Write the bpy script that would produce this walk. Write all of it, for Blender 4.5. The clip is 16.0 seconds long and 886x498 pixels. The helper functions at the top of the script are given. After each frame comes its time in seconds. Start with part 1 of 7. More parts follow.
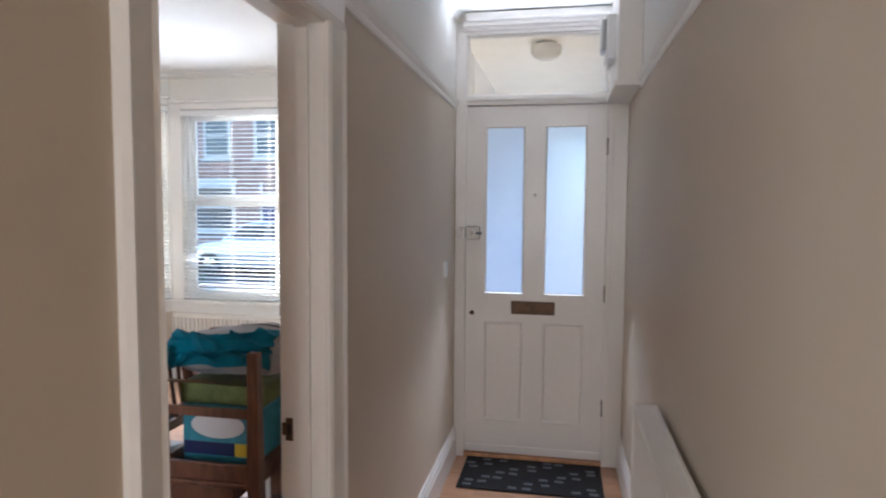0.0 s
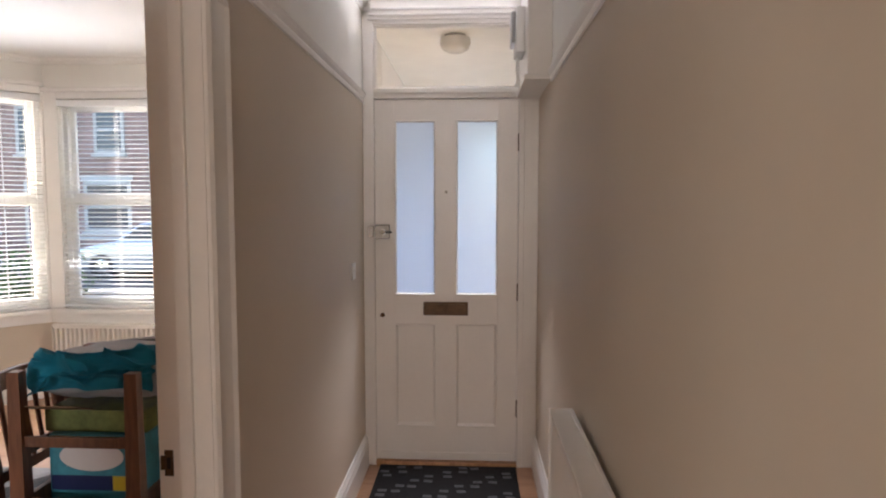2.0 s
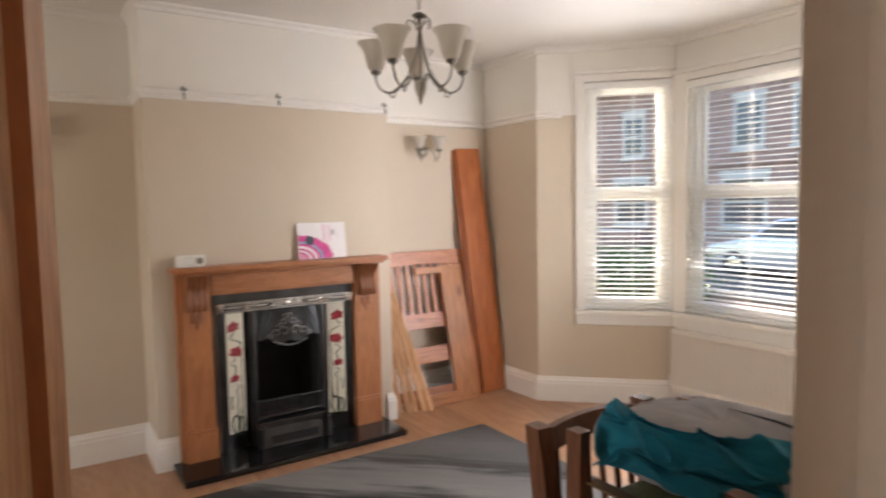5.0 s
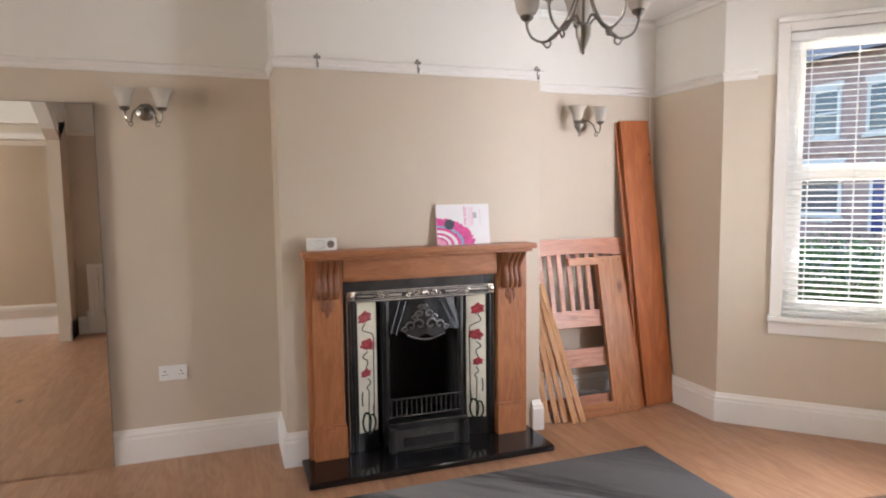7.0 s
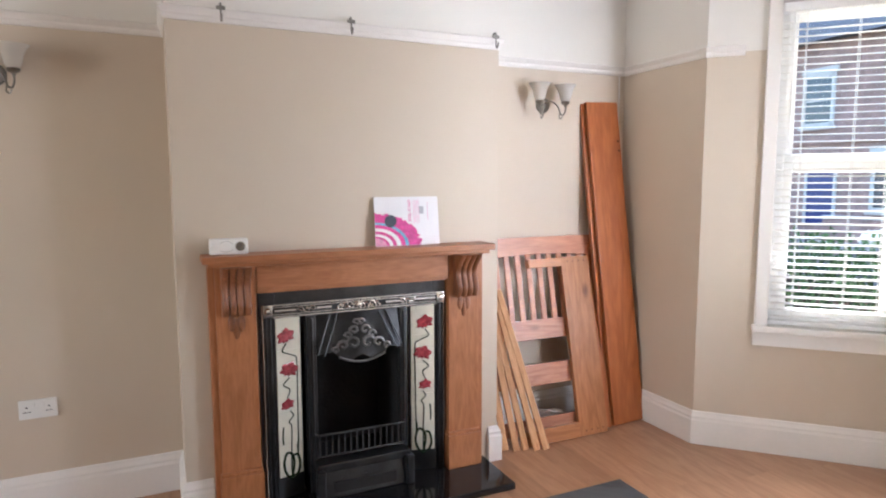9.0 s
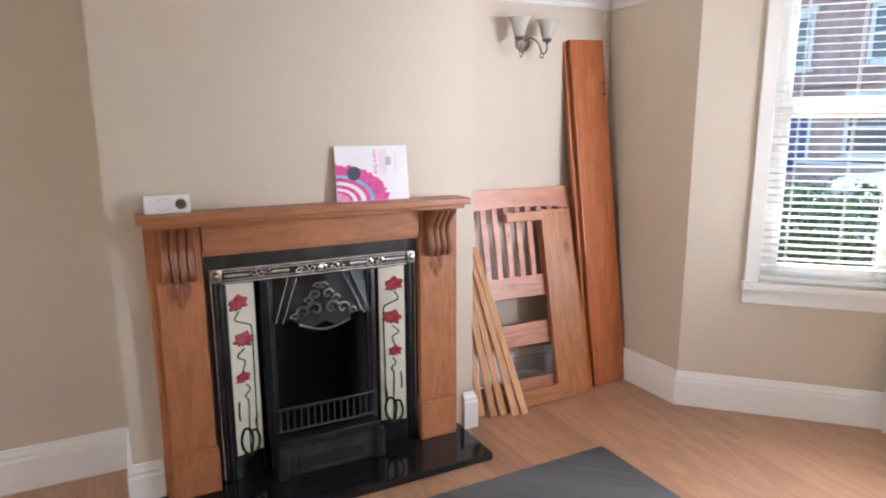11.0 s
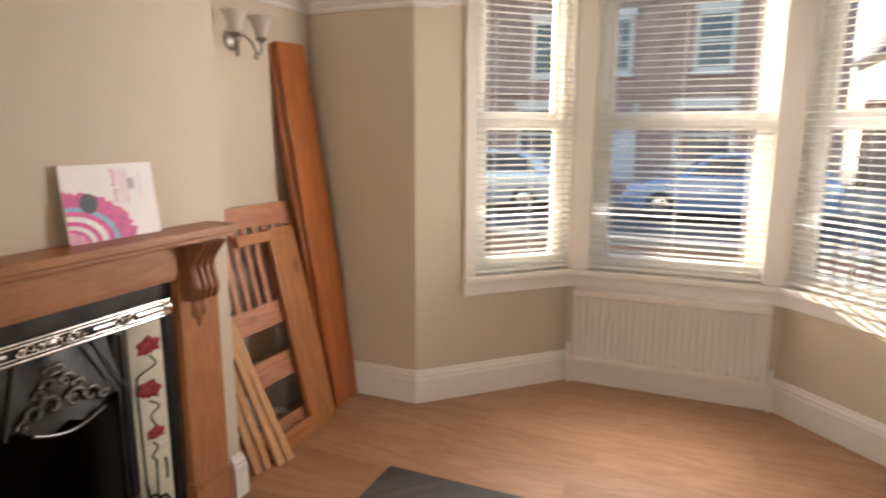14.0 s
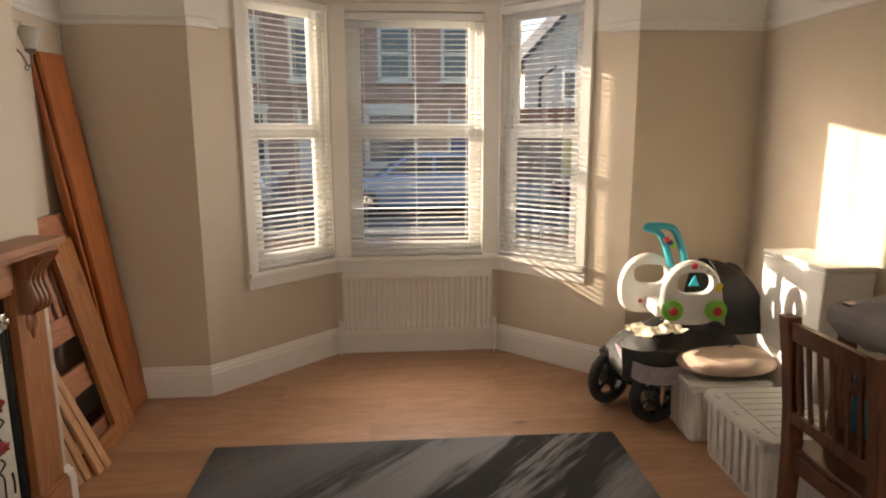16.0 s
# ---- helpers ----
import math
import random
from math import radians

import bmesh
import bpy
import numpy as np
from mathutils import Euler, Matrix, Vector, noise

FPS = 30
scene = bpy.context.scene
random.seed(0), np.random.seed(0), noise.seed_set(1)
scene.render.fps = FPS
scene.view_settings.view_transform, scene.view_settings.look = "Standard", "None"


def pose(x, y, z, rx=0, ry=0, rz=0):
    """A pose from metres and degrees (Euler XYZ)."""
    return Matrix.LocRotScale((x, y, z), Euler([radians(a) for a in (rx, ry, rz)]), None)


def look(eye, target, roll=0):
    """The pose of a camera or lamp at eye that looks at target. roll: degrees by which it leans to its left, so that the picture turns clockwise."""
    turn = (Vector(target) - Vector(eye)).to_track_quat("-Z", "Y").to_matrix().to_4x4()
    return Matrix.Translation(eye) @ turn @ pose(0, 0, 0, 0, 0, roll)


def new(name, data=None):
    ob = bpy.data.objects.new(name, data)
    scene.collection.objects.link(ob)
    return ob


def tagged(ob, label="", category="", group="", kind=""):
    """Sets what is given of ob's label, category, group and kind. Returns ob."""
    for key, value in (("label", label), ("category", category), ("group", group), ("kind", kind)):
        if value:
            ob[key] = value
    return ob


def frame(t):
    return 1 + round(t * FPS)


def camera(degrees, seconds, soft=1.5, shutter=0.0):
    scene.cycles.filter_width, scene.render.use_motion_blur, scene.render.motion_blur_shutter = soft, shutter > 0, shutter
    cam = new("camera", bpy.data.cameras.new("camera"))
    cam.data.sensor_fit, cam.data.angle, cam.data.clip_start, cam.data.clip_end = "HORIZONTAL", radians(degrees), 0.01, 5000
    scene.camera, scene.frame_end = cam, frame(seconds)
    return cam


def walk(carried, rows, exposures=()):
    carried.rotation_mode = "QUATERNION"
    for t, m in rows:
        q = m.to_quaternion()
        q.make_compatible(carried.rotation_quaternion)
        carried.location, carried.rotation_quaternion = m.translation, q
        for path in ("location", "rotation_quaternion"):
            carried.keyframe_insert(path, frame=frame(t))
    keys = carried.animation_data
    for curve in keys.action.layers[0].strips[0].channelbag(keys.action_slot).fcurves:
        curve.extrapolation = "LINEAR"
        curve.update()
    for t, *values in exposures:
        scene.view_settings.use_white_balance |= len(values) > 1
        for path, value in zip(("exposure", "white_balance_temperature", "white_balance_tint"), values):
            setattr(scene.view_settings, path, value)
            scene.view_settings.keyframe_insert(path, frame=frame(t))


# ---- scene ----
cam = camera(70.7, 16.0, 2.0, 0.4)
PATH = [
    (0, (-0.116, 0.244, 1.531), (-0.487, 2.204, 1.395), 0.4),
    (0.5, (-0.095, 0.255, 1.539), (-0.296, 2.241, 1.41), 0.3),
    (1, (-0.102, 0.279, 1.549), (-0.205, 2.272, 1.41), 0.3),
    (1.5, (-0.096, 0.324, 1.55), (-0.17, 2.318, 1.412), 0.3),
    (2, (-0.114, 0.399, 1.537), (-0.212, 2.391, 1.391), 0.0),
    (2.5, (-0.177, 0.578, 1.533), (-0.421, 2.557, 1.378), 0.2),
    (3, (-0.217, 0.775, 1.53), (-0.769, 2.691, 1.371), -0.3),
    (3.5, (-0.262, 0.936, 1.523), (-1.21, 2.69, 1.377), -0.2),
    (4, (-0.353, 1.098, 1.516), (-1.664, 2.601, 1.365), -0.6),
    (4.5, (-0.494, 1.162, 1.513), (-1.987, 2.485, 1.374), -0.8),
    (5, (-0.595, 1.295, 1.507), (-2.265, 2.387, 1.366), -1.0),
    (5.2, (-0.613, 1.34, 1.487), (-2.372, 2.281, 1.337), -1.0),
    (7.3, (-1.179, 1.6, 1.47), (-3.059, 2.259, 1.293), -0.7),
    (7.5, (-1.266, 1.639, 1.47), (-3.136, 2.326, 1.294), -0.6),
    (8, (-1.4, 1.696, 1.474), (-3.271, 2.378, 1.294), -0.5),
    (8.5, (-1.569, 1.735, 1.478), (-3.429, 2.45, 1.305), -0.5),
    (8.7, (-1.598, 1.751, 1.474), (-3.43, 2.536, 1.311), -0.6),
    (10.8, (-1.826, 1.888, 1.494), (-3.589, 2.752, 1.111), -0.5),
    (11, (-1.875, 1.908, 1.482), (-3.627, 2.794, 1.1), -0.3),
    (11.5, (-2.011, 1.972, 1.48), (-3.684, 2.997, 1.092), -0.3),
    (12, (-2.121, 2.016, 1.468), (-3.602, 3.306, 1.091), -0.2),
    (12.5, (-2.231, 1.924, 1.476), (-3.558, 3.372, 1.1), 0.1),
    (13, (-2.395, 1.828, 1.474), (-3.638, 3.351, 1.104), -0.2),
    (13.5, (-2.58, 1.715, 1.504), (-3.71, 3.322, 1.128), -0.0),
    (14, (-2.69, 1.486, 1.505), (-3.473, 3.29, 1.137), 0.1),
    (14.5, (-2.791, 1.278, 1.547), (-3.03, 3.236, 1.214), -0.1),
    (15, (-2.867, 1.032, 1.525), (-2.932, 3.002, 1.185), -0.0),
    (15.5, (-2.968, 0.911, 1.549), (-2.881, 2.875, 1.182), 0.1),
    (16, (-3.034, 0.822, 1.547), (-2.883, 2.783, 1.185), -0.2),
]
EXPOSURES = [(0.0, 2.95, 5100, 8), (0.6, 2.6, 5500, 12), (2.0, 2.75, 5850, 14), (3.5, 2.75, 6000, 13), (5.0, 2.6, 6150, 12), (8.0, 2.9, 5500, 11), (11.0, 2.95, 5400, 11),
             (12.5, 2.7, 5400, 9), (13.5, 2.65, 6200, 11), (14.5, 1.95, 7100, 14), (16.0, 1.7, 7100, 13)]
walk(cam, [(t, look(eye, target, roll)) for t, eye, target, roll in PATH], EXPOSURES)

# ---- world, sun ----
SUN_FROM = Vector((-2.1, 1.0, 0.54)).normalized()
world = bpy.data.worlds.new("sky")
scene.world = world
world.use_nodes = True
wn, wl = world.node_tree.nodes, world.node_tree.links
sky = wn.new("ShaderNodeTexSky")
sky.sky_type, sky.sun_disc = "NISHITA", False
sky.sun_elevation, sky.sun_rotation = math.asin(SUN_FROM.z), math.atan2(SUN_FROM.x, SUN_FROM.y)
wl.new(sky.outputs[0], wn["Background"].inputs["Color"])
wn["Background"].inputs["Strength"].default_value = 0.15
sun_lamp = bpy.data.lights.new("sun", "SUN")
sun_lamp.energy, sun_lamp.angle, sun_lamp.color = 4.4, radians(0.6), (1.0, 0.86, 0.68)
sun = new("sun", sun_lamp)
sun.matrix_world = look(SUN_FROM * 30, (0, 0, 0))


# ---- materials ----
def nodes_of(name):
    m = bpy.data.materials.new(name)
    m.use_nodes = True
    nt = m.node_tree
    return m, nt, nt.nodes, nt.links, nt.nodes["Principled BSDF"]


def surface(name, color, rough=0.5, metal=0.0, vary=0.12, scale=6.0, grain=60.0, bump=0.12, stretch=(1, 1, 1),
            second=None, spec=0.5, coat=0.0, per_object=0.0):
    """A surface with colour variation at a large and a small scale, and fine relief."""
    m, nt, n, l, b = nodes_of(name)
    tc = n.new("ShaderNodeTexCoord")
    mp = n.new("ShaderNodeMapping")
    mp.inputs["Scale"].default_value = stretch
    l.new(tc.outputs["Object"], mp.inputs["Vector"])
    big = n.new("ShaderNodeTexNoise")
    big.inputs["Scale"].default_value, big.inputs["Detail"].default_value = scale, 5
    fine = n.new("ShaderNodeTexNoise")
    fine.inputs["Scale"].default_value, fine.inputs["Detail"].default_value = grain, 4
    l.new(mp.outputs[0], big.inputs["Vector"])
    l.new(mp.outputs[0], fine.inputs["Vector"])
    add = n.new("ShaderNodeMath")
    add.operation = "MULTIPLY_ADD"
    l.new(fine.outputs["Fac"], add.inputs[0])
    add.inputs[1].default_value = 0.45
    l.new(big.outputs["Fac"], add.inputs[2])
    ramp = n.new("ShaderNodeValToRGB")
    lo = second or tuple(c * (1 - vary) for c in color)
    hi = tuple(min(1, c * (1 + vary)) for c in color)
    ramp.color_ramp.elements[0].position, ramp.color_ramp.elements[1].position = 0.5, 0.95
    ramp.color_ramp.elements[0].color, ramp.color_ramp.elements[1].color = (*lo, 1), (*hi, 1)
    l.new(add.outputs[0], ramp.inputs["Fac"])
    out = ramp.outputs["Color"]
    if per_object:
        oi = n.new("ShaderNodeObjectInfo")
        hs = n.new("ShaderNodeHueSaturation")
        mr = n.new("ShaderNodeMapRange")
        mr.inputs["To Min"].default_value, mr.inputs["To Max"].default_value = 1 - per_object, 1 + per_object
        l.new(oi.outputs["Random"], mr.inputs["Value"])
        l.new(mr.outputs[0], hs.inputs["Value"])
        l.new(out, hs.inputs["Color"])
        out = hs.outputs[0]
    l.new(out, b.inputs["Base Color"])
    rr = n.new("ShaderNodeMapRange")
    rr.inputs["To Min"].default_value, rr.inputs["To Max"].default_value = max(0.02, rough - 0.07), min(1, rough + 0.07)
    l.new(big.outputs["Fac"], rr.inputs["Value"])
    l.new(rr.outputs[0], b.inputs["Roughness"])
    b.inputs["Metallic"].default_value = metal
    b.inputs["Specular IOR Level"].default_value = spec
    b.inputs["Coat Weight"].default_value = coat
    if bump:
        bp = n.new("ShaderNodeBump")
        bp.inputs["Strength"].default_value, bp.inputs["Distance"].default_value = bump, 0.004
        l.new(fine.outputs["Fac"], bp.inputs["Height"])
        l.new(bp.outputs[0], b.inputs["Normal"])
    return m


def wood(name, dark, light, rough=0.42, along="Z", ring=9.0, knots=True, per_object=0.06, coat=0.15):
    """Stained softwood: long grain streaks, growth bands and a few knots."""
    m, nt, n, l, b = nodes_of(name)
    tc = n.new("ShaderNodeTexCoord")
    mp = n.new("ShaderNodeMapping")
    s = {"X": (0.16, 1, 1), "Y": (1, 0.16, 1), "Z": (1, 1, 0.16)}[along]
    mp.inputs["Scale"].default_value = s
    oi = n.new("ShaderNodeObjectInfo")
    off = n.new("ShaderNodeVectorMath")
    off.operation = "SCALE"
    comb = n.new("ShaderNodeCombineXYZ")
    for k in range(3):
        l.new(oi.outputs["Random"], comb.inputs[k])
    off.inputs["Scale"].default_value = 7.0
    l.new(comb.outputs[0], off.inputs[0])
    l.new(off.outputs[0], mp.inputs["Location"])
    l.new(tc.outputs["Object"], mp.inputs["Vector"])
    band = n.new("ShaderNodeTexNoise")
    band.inputs["Scale"].default_value, band.inputs["Detail"].default_value, band.inputs["Distortion"].default_value = ring, 3, 1.2
    streak = n.new("ShaderNodeTexNoise")
    streak.inputs["Scale"].default_value, streak.inputs["Detail"].default_value = ring * 9, 5
    l.new(mp.outputs[0], band.inputs["Vector"])
    l.new(mp.outputs[0], streak.inputs["Vector"])
    saw = n.new("ShaderNodeMath")
    saw.operation = "PINGPONG"
    mul = n.new("ShaderNodeMath")
    mul.operation = "MULTIPLY"
    mul.inputs[1].default_value = 9.0
    l.new(band.outputs["Fac"], mul.inputs[0])
    l.new(mul.outputs[0], saw.inputs[0])
    saw.inputs[1].default_value = 1.0
    mixf = n.new("ShaderNodeMath")
    mixf.operation = "MULTIPLY_ADD"
    l.new(saw.outputs[0], mixf.inputs[0])
    mixf.inputs[1].default_value = 0.45
    l.new(streak.outputs["Fac"], mixf.inputs[2])
    ramp = n.new("ShaderNodeValToRGB")
    e = ramp.color_ramp.elements
    e[0].position, e[1].position = 0.3, 1.0
    e[0].color, e[1].color = (*dark, 1), (*light, 1)
    l.new(mixf.outputs[0], ramp.inputs["Fac"])
    out = ramp.outputs["Color"]
    if knots:
        mk = n.new("ShaderNodeMapping")
        mk.inputs["Scale"].default_value = tuple(1.0 if v == 1 else 0.5 for v in s)
        l.new(off.outputs[0], mk.inputs["Location"])
        l.new(tc.outputs["Object"], mk.inputs["Vector"])
        vor = n.new("ShaderNodeTexVoronoi")
        vor.inputs["Scale"].default_value = 3.2
        l.new(mk.outputs[0], vor.inputs["Vector"])
        kr = n.new("ShaderNodeValToRGB")
        kr.color_ramp.elements[0].position, kr.color_ramp.elements[1].position = 0.04, 0.1
        kr.color_ramp.elements[0].color, kr.color_ramp.elements[1].color = (0.25, 0.2, 0.18, 1), (1, 1, 1, 1)
        l.new(vor.outputs["Distance"], kr.inputs["Fac"])
        mx = n.new("ShaderNodeMix")
        mx.data_type, mx.blend_type = "RGBA", "MULTIPLY"
        mx.inputs["Factor"].default_value = 0.8
        l.new(out, mx.inputs["A"])
        l.new(kr.outputs[0], mx.inputs["B"])
        out = mx.outputs["Result"]
    hs = n.new("ShaderNodeHueSaturation")
    mr = n.new("ShaderNodeMapRange")
    mr.inputs["To Min"].default_value, mr.inputs["To Max"].default_value = 1 - per_object, 1 + per_object
    l.new(oi.outputs["Random"], mr.inputs["Value"])
    l.new(mr.outputs[0], hs.inputs["Value"])
    l.new(out, hs.inputs["Color"])
    l.new(hs.outputs[0], b.inputs["Base Color"])
    b.inputs["Roughness"].default_value = rough
    b.inputs["Coat Weight"].default_value, b.inputs["Coat Roughness"].default_value = coat, 0.25
    bp = n.new("ShaderNodeBump")
    bp.inputs["Strength"].default_value, bp.inputs["Distance"].default_value = 0.12, 0.003
    l.new(streak.outputs["Fac"], bp.inputs["Height"])
    l.new(bp.outputs[0], b.inputs["Normal"])
    return m


def wall_paint():
    """Beige emulsion up to the picture rail, off-white above it."""
    m, nt, n, l, b = nodes_of("wall_paint")
    tc = n.new("ShaderNodeTexCoord")
    sep = n.new("ShaderNodeSeparateXYZ")
    l.new(tc.outputs["Object"], sep.inputs[0])
    gt = n.new("ShaderNodeMath")
    gt.operation = "GREATER_THAN"
    gt.inputs[1].default_value = 2.15
    l.new(sep.outputs["Z"], gt.inputs[0])
    big = n.new("ShaderNodeTexNoise")
    big.inputs["Scale"].default_value, big.inputs["Detail"].default_value = 1.3, 6
    l.new(tc.outputs["Object"], big.inputs["Vector"])
    roller = n.new("ShaderNodeTexNoise")
    roller.inputs["Scale"].default_value, roller.inputs["Detail"].default_value = 160, 3
    l.new(tc.outputs["Object"], roller.inputs["Vector"])
    beige = n.new("ShaderNodeValToRGB")
    e = beige.color_ramp.elements
    e[0].position, e[1].position = 0.3, 0.7
    e[0].color, e[1].color = (0.585, 0.50, 0.395, 1), (0.62, 0.535, 0.43, 1)
    l.new(big.outputs["Fac"], beige.inputs["Fac"])
    white = n.new("ShaderNodeValToRGB")
    e = white.color_ramp.elements
    e[0].position, e[1].position = 0.3, 0.7
    e[0].color, e[1].color = (0.76, 0.735, 0.68, 1), (0.80, 0.775, 0.72, 1)
    l.new(big.outputs["Fac"], white.inputs["Fac"])
    mx = n.new("ShaderNodeMix")
    mx.data_type = "RGBA"
    l.new(gt.outputs[0], mx.inputs["Factor"])
    l.new(beige.outputs[0], mx.inputs["A"])
    l.new(white.outputs[0], mx.inputs["B"])
    l.new(mx.outputs["Result"], b.inputs["Base Color"])
    b.inputs["Roughness"].default_value = 0.6
    b.inputs["Specular IOR Level"].default_value = 0.35
    bp = n.new("ShaderNodeBump")
    bp.inputs["Strength"].default_value, bp.inputs["Distance"].default_value = 0.1, 0.002
    l.new(roller.outputs["Fac"], bp.inputs["Height"])
    l.new(bp.outputs[0], b.inputs["Normal"])
    return m


def glass(name, color=(1, 1, 1), rough=0.0, relief=0.0):
    m, nt, n, l, b = nodes_of(name)
    b.inputs["Base Color"].default_value = (*color, 1)
    b.inputs["Roughness"].default_value = rough
    b.inputs["Transmission Weight"].default_value = 1.0
    b.inputs["IOR"].default_value = 1.1 if rough == 0 else 1.3
    if relief:
        t = n.new("ShaderNodeTexNoise")
        t.inputs["Scale"].default_value = 120
        bp = n.new("ShaderNodeBump")
        bp.inputs["Strength"].default_value, bp.inputs["Distance"].default_value = relief, 0.01
        l.new(t.outputs["Fac"], bp.inputs["Height"])
        l.new(bp.outputs[0], b.inputs["Normal"])
    return m


def frosted_glass():
    """Obscured door glass that scatters the daylight behind it."""
    m, nt, n, l, b = nodes_of("frosted_glass")
    b.inputs["Base Color"].default_value = (0.68, 0.80, 1.0, 1)
    b.inputs["Roughness"].default_value = 0.36
    b.inputs["Transmission Weight"].default_value = 1.0
    b.inputs["IOR"].default_value = 1.45
    tr = n.new("ShaderNodeBsdfTranslucent")
    tr.inputs["Color"].default_value = (0.68, 0.80, 1.0, 1)
    mx = n.new("ShaderNodeMixShader")
    mx.inputs[0].default_value = 0.3
    l.new(b.outputs[0], mx.inputs[1])
    l.new(tr.outputs[0], mx.inputs[2])
    l.new(mx.outputs[0], n["Material Output"].inputs["Surface"])
    return m


def rug_weave():
    """Short grey pile with broad diagonal brush strokes of black, grey and off-white."""
    m, nt, n, l, b = nodes_of("rug_pile")
    tc = n.new("ShaderNodeTexCoord")
    sep = n.new("ShaderNodeSeparateXYZ")
    l.new(tc.outputs["Object"], sep.inputs[0])
    q = n.new("ShaderNodeMath")
    q.operation = "MULTIPLY_ADD"
    l.new(sep.outputs["Y"], q.inputs[0])
    q.inputs[1].default_value = -0.92
    l.new(sep.outputs["X"], q.inputs[2])

    def stroke(sx, sy, scale, amount, prev, distort=0.0):
        mp = n.new("ShaderNodeMapping")
        mp.vector_type = "TEXTURE"
        mp.inputs["Rotation"].default_value = (0, 0, radians(47))
        mp.inputs["Scale"].default_value = (1 / sx, 1 / sy, 1)
        l.new(tc.outputs["Object"], mp.inputs["Vector"])
        t = n.new("ShaderNodeTexNoise")
        t.inputs["Scale"].default_value, t.inputs["Detail"].default_value, t.inputs["Distortion"].default_value = scale, 6, distort
        l.new(mp.outputs[0], t.inputs["Vector"])
        c = n.new("ShaderNodeMath")
        c.operation = "SUBTRACT"
        l.new(t.outputs["Fac"], c.inputs[0])
        c.inputs[1].default_value = 0.5
        a = n.new("ShaderNodeMath")
        a.operation = "MULTIPLY_ADD"
        l.new(c.outputs[0], a.inputs[0])
        a.inputs[1].default_value = amount
        l.new(prev, a.inputs[2])
        return a.outputs[0]
    v = stroke(0.5, 1.0, 1.6, 0.75, q.outputs[0], 0.4)
    v = stroke(1.0, 9.0, 2.4, 0.5, v)
    mr = n.new("ShaderNodeMapRange")
    mr.inputs["From Min"].default_value, mr.inputs["From Max"].default_value = -2.4, 2.4
    l.new(v, mr.inputs["Value"])
    r = n.new("ShaderNodeValToRGB")
    e = r.color_ramp.elements
    stops = ((-2.3, 0.05), (-1.9, 0.15), (-1.55, 0.12), (-1.4, 0.04), (-1.25, 0.22), (-0.95, 0.28), (-0.76, 0.014), (-0.55, 0.012), (-0.48, 0.27), (-0.38, 0.014),
             (-0.2, 0.02), (0.0, 0.24), (0.35, 0.11), (0.6, 0.28), (0.9, 0.015), (1.2, 0.11), (1.6, 0.27), (2.0, 0.045))
    e[0].position, e[1].position = (stops[0][0] + 2.4) / 4.8, (stops[-1][0] + 2.4) / 4.8
    e[0].color = (stops[0][1],) * 3 + (1,)
    e[1].color = (stops[-1][1],) * 3 + (1,)
    for p, c in stops[1:-1]:
        x = e.new((p + 2.4) / 4.8)
        x.color = (c, c, c * 1.03, 1)
    l.new(mr.outputs[0], r.inputs["Fac"])
    l.new(r.outputs[0], b.inputs["Base Color"])
    b.inputs["Roughness"].default_value = 0.95
    b.inputs["Sheen Weight"].default_value = 0.1
    f = n.new("ShaderNodeTexNoise")
    f.inputs["Scale"].default_value = 420
    l.new(tc.outputs["Object"], f.inputs["Vector"])
    bp = n.new("ShaderNodeBump")
    bp.inputs["Strength"].default_value, bp.inputs["Distance"].default_value = 0.7, 0.006
    l.new(f.outputs["Fac"], bp.inputs["Height"])
    l.new(bp.outputs[0], b.inputs["Normal"])
    return m


def opal_glass():
    """White flashed glass: glossy outside, glowing softly with the light behind it."""
    m, nt, n, l, b = nodes_of("opal_lamp_glass")
    b.inputs["Base Color"].default_value = (0.80, 0.78, 0.73, 1)
    b.inputs["Roughness"].default_value = 0.18
    tr = n.new("ShaderNodeBsdfTranslucent")
    tr.inputs["Color"].default_value = (0.85, 0.82, 0.76, 1)
    mx = n.new("ShaderNodeMixShader")
    mx.inputs[0].default_value = 0.5
    l.new(b.outputs[0], mx.inputs[1])
    l.new(tr.outputs[0], mx.inputs[2])
    l.new(mx.outputs[0], n["Material Output"].inputs["Surface"])
    return m


def slat_plastic():
    """White blind slat that lets a little daylight through."""
    m, nt, n, l, b = nodes_of("blind_slat")
    b.inputs["Base Color"].default_value = (0.82, 0.81, 0.78, 1)
    b.inputs["Roughness"].default_value = 0.4
    tr = n.new("ShaderNodeBsdfTranslucent")
    tr.inputs["Color"].default_value = (0.85, 0.83, 0.78, 1)
    mx = n.new("ShaderNodeMixShader")
    mx.inputs[0].default_value = 0.12
    l.new(b.outputs[0], mx.inputs[1])
    l.new(tr.outputs[0], mx.inputs[2])
    l.new(mx.outputs[0], n["Material Output"].inputs["Surface"])
    return m


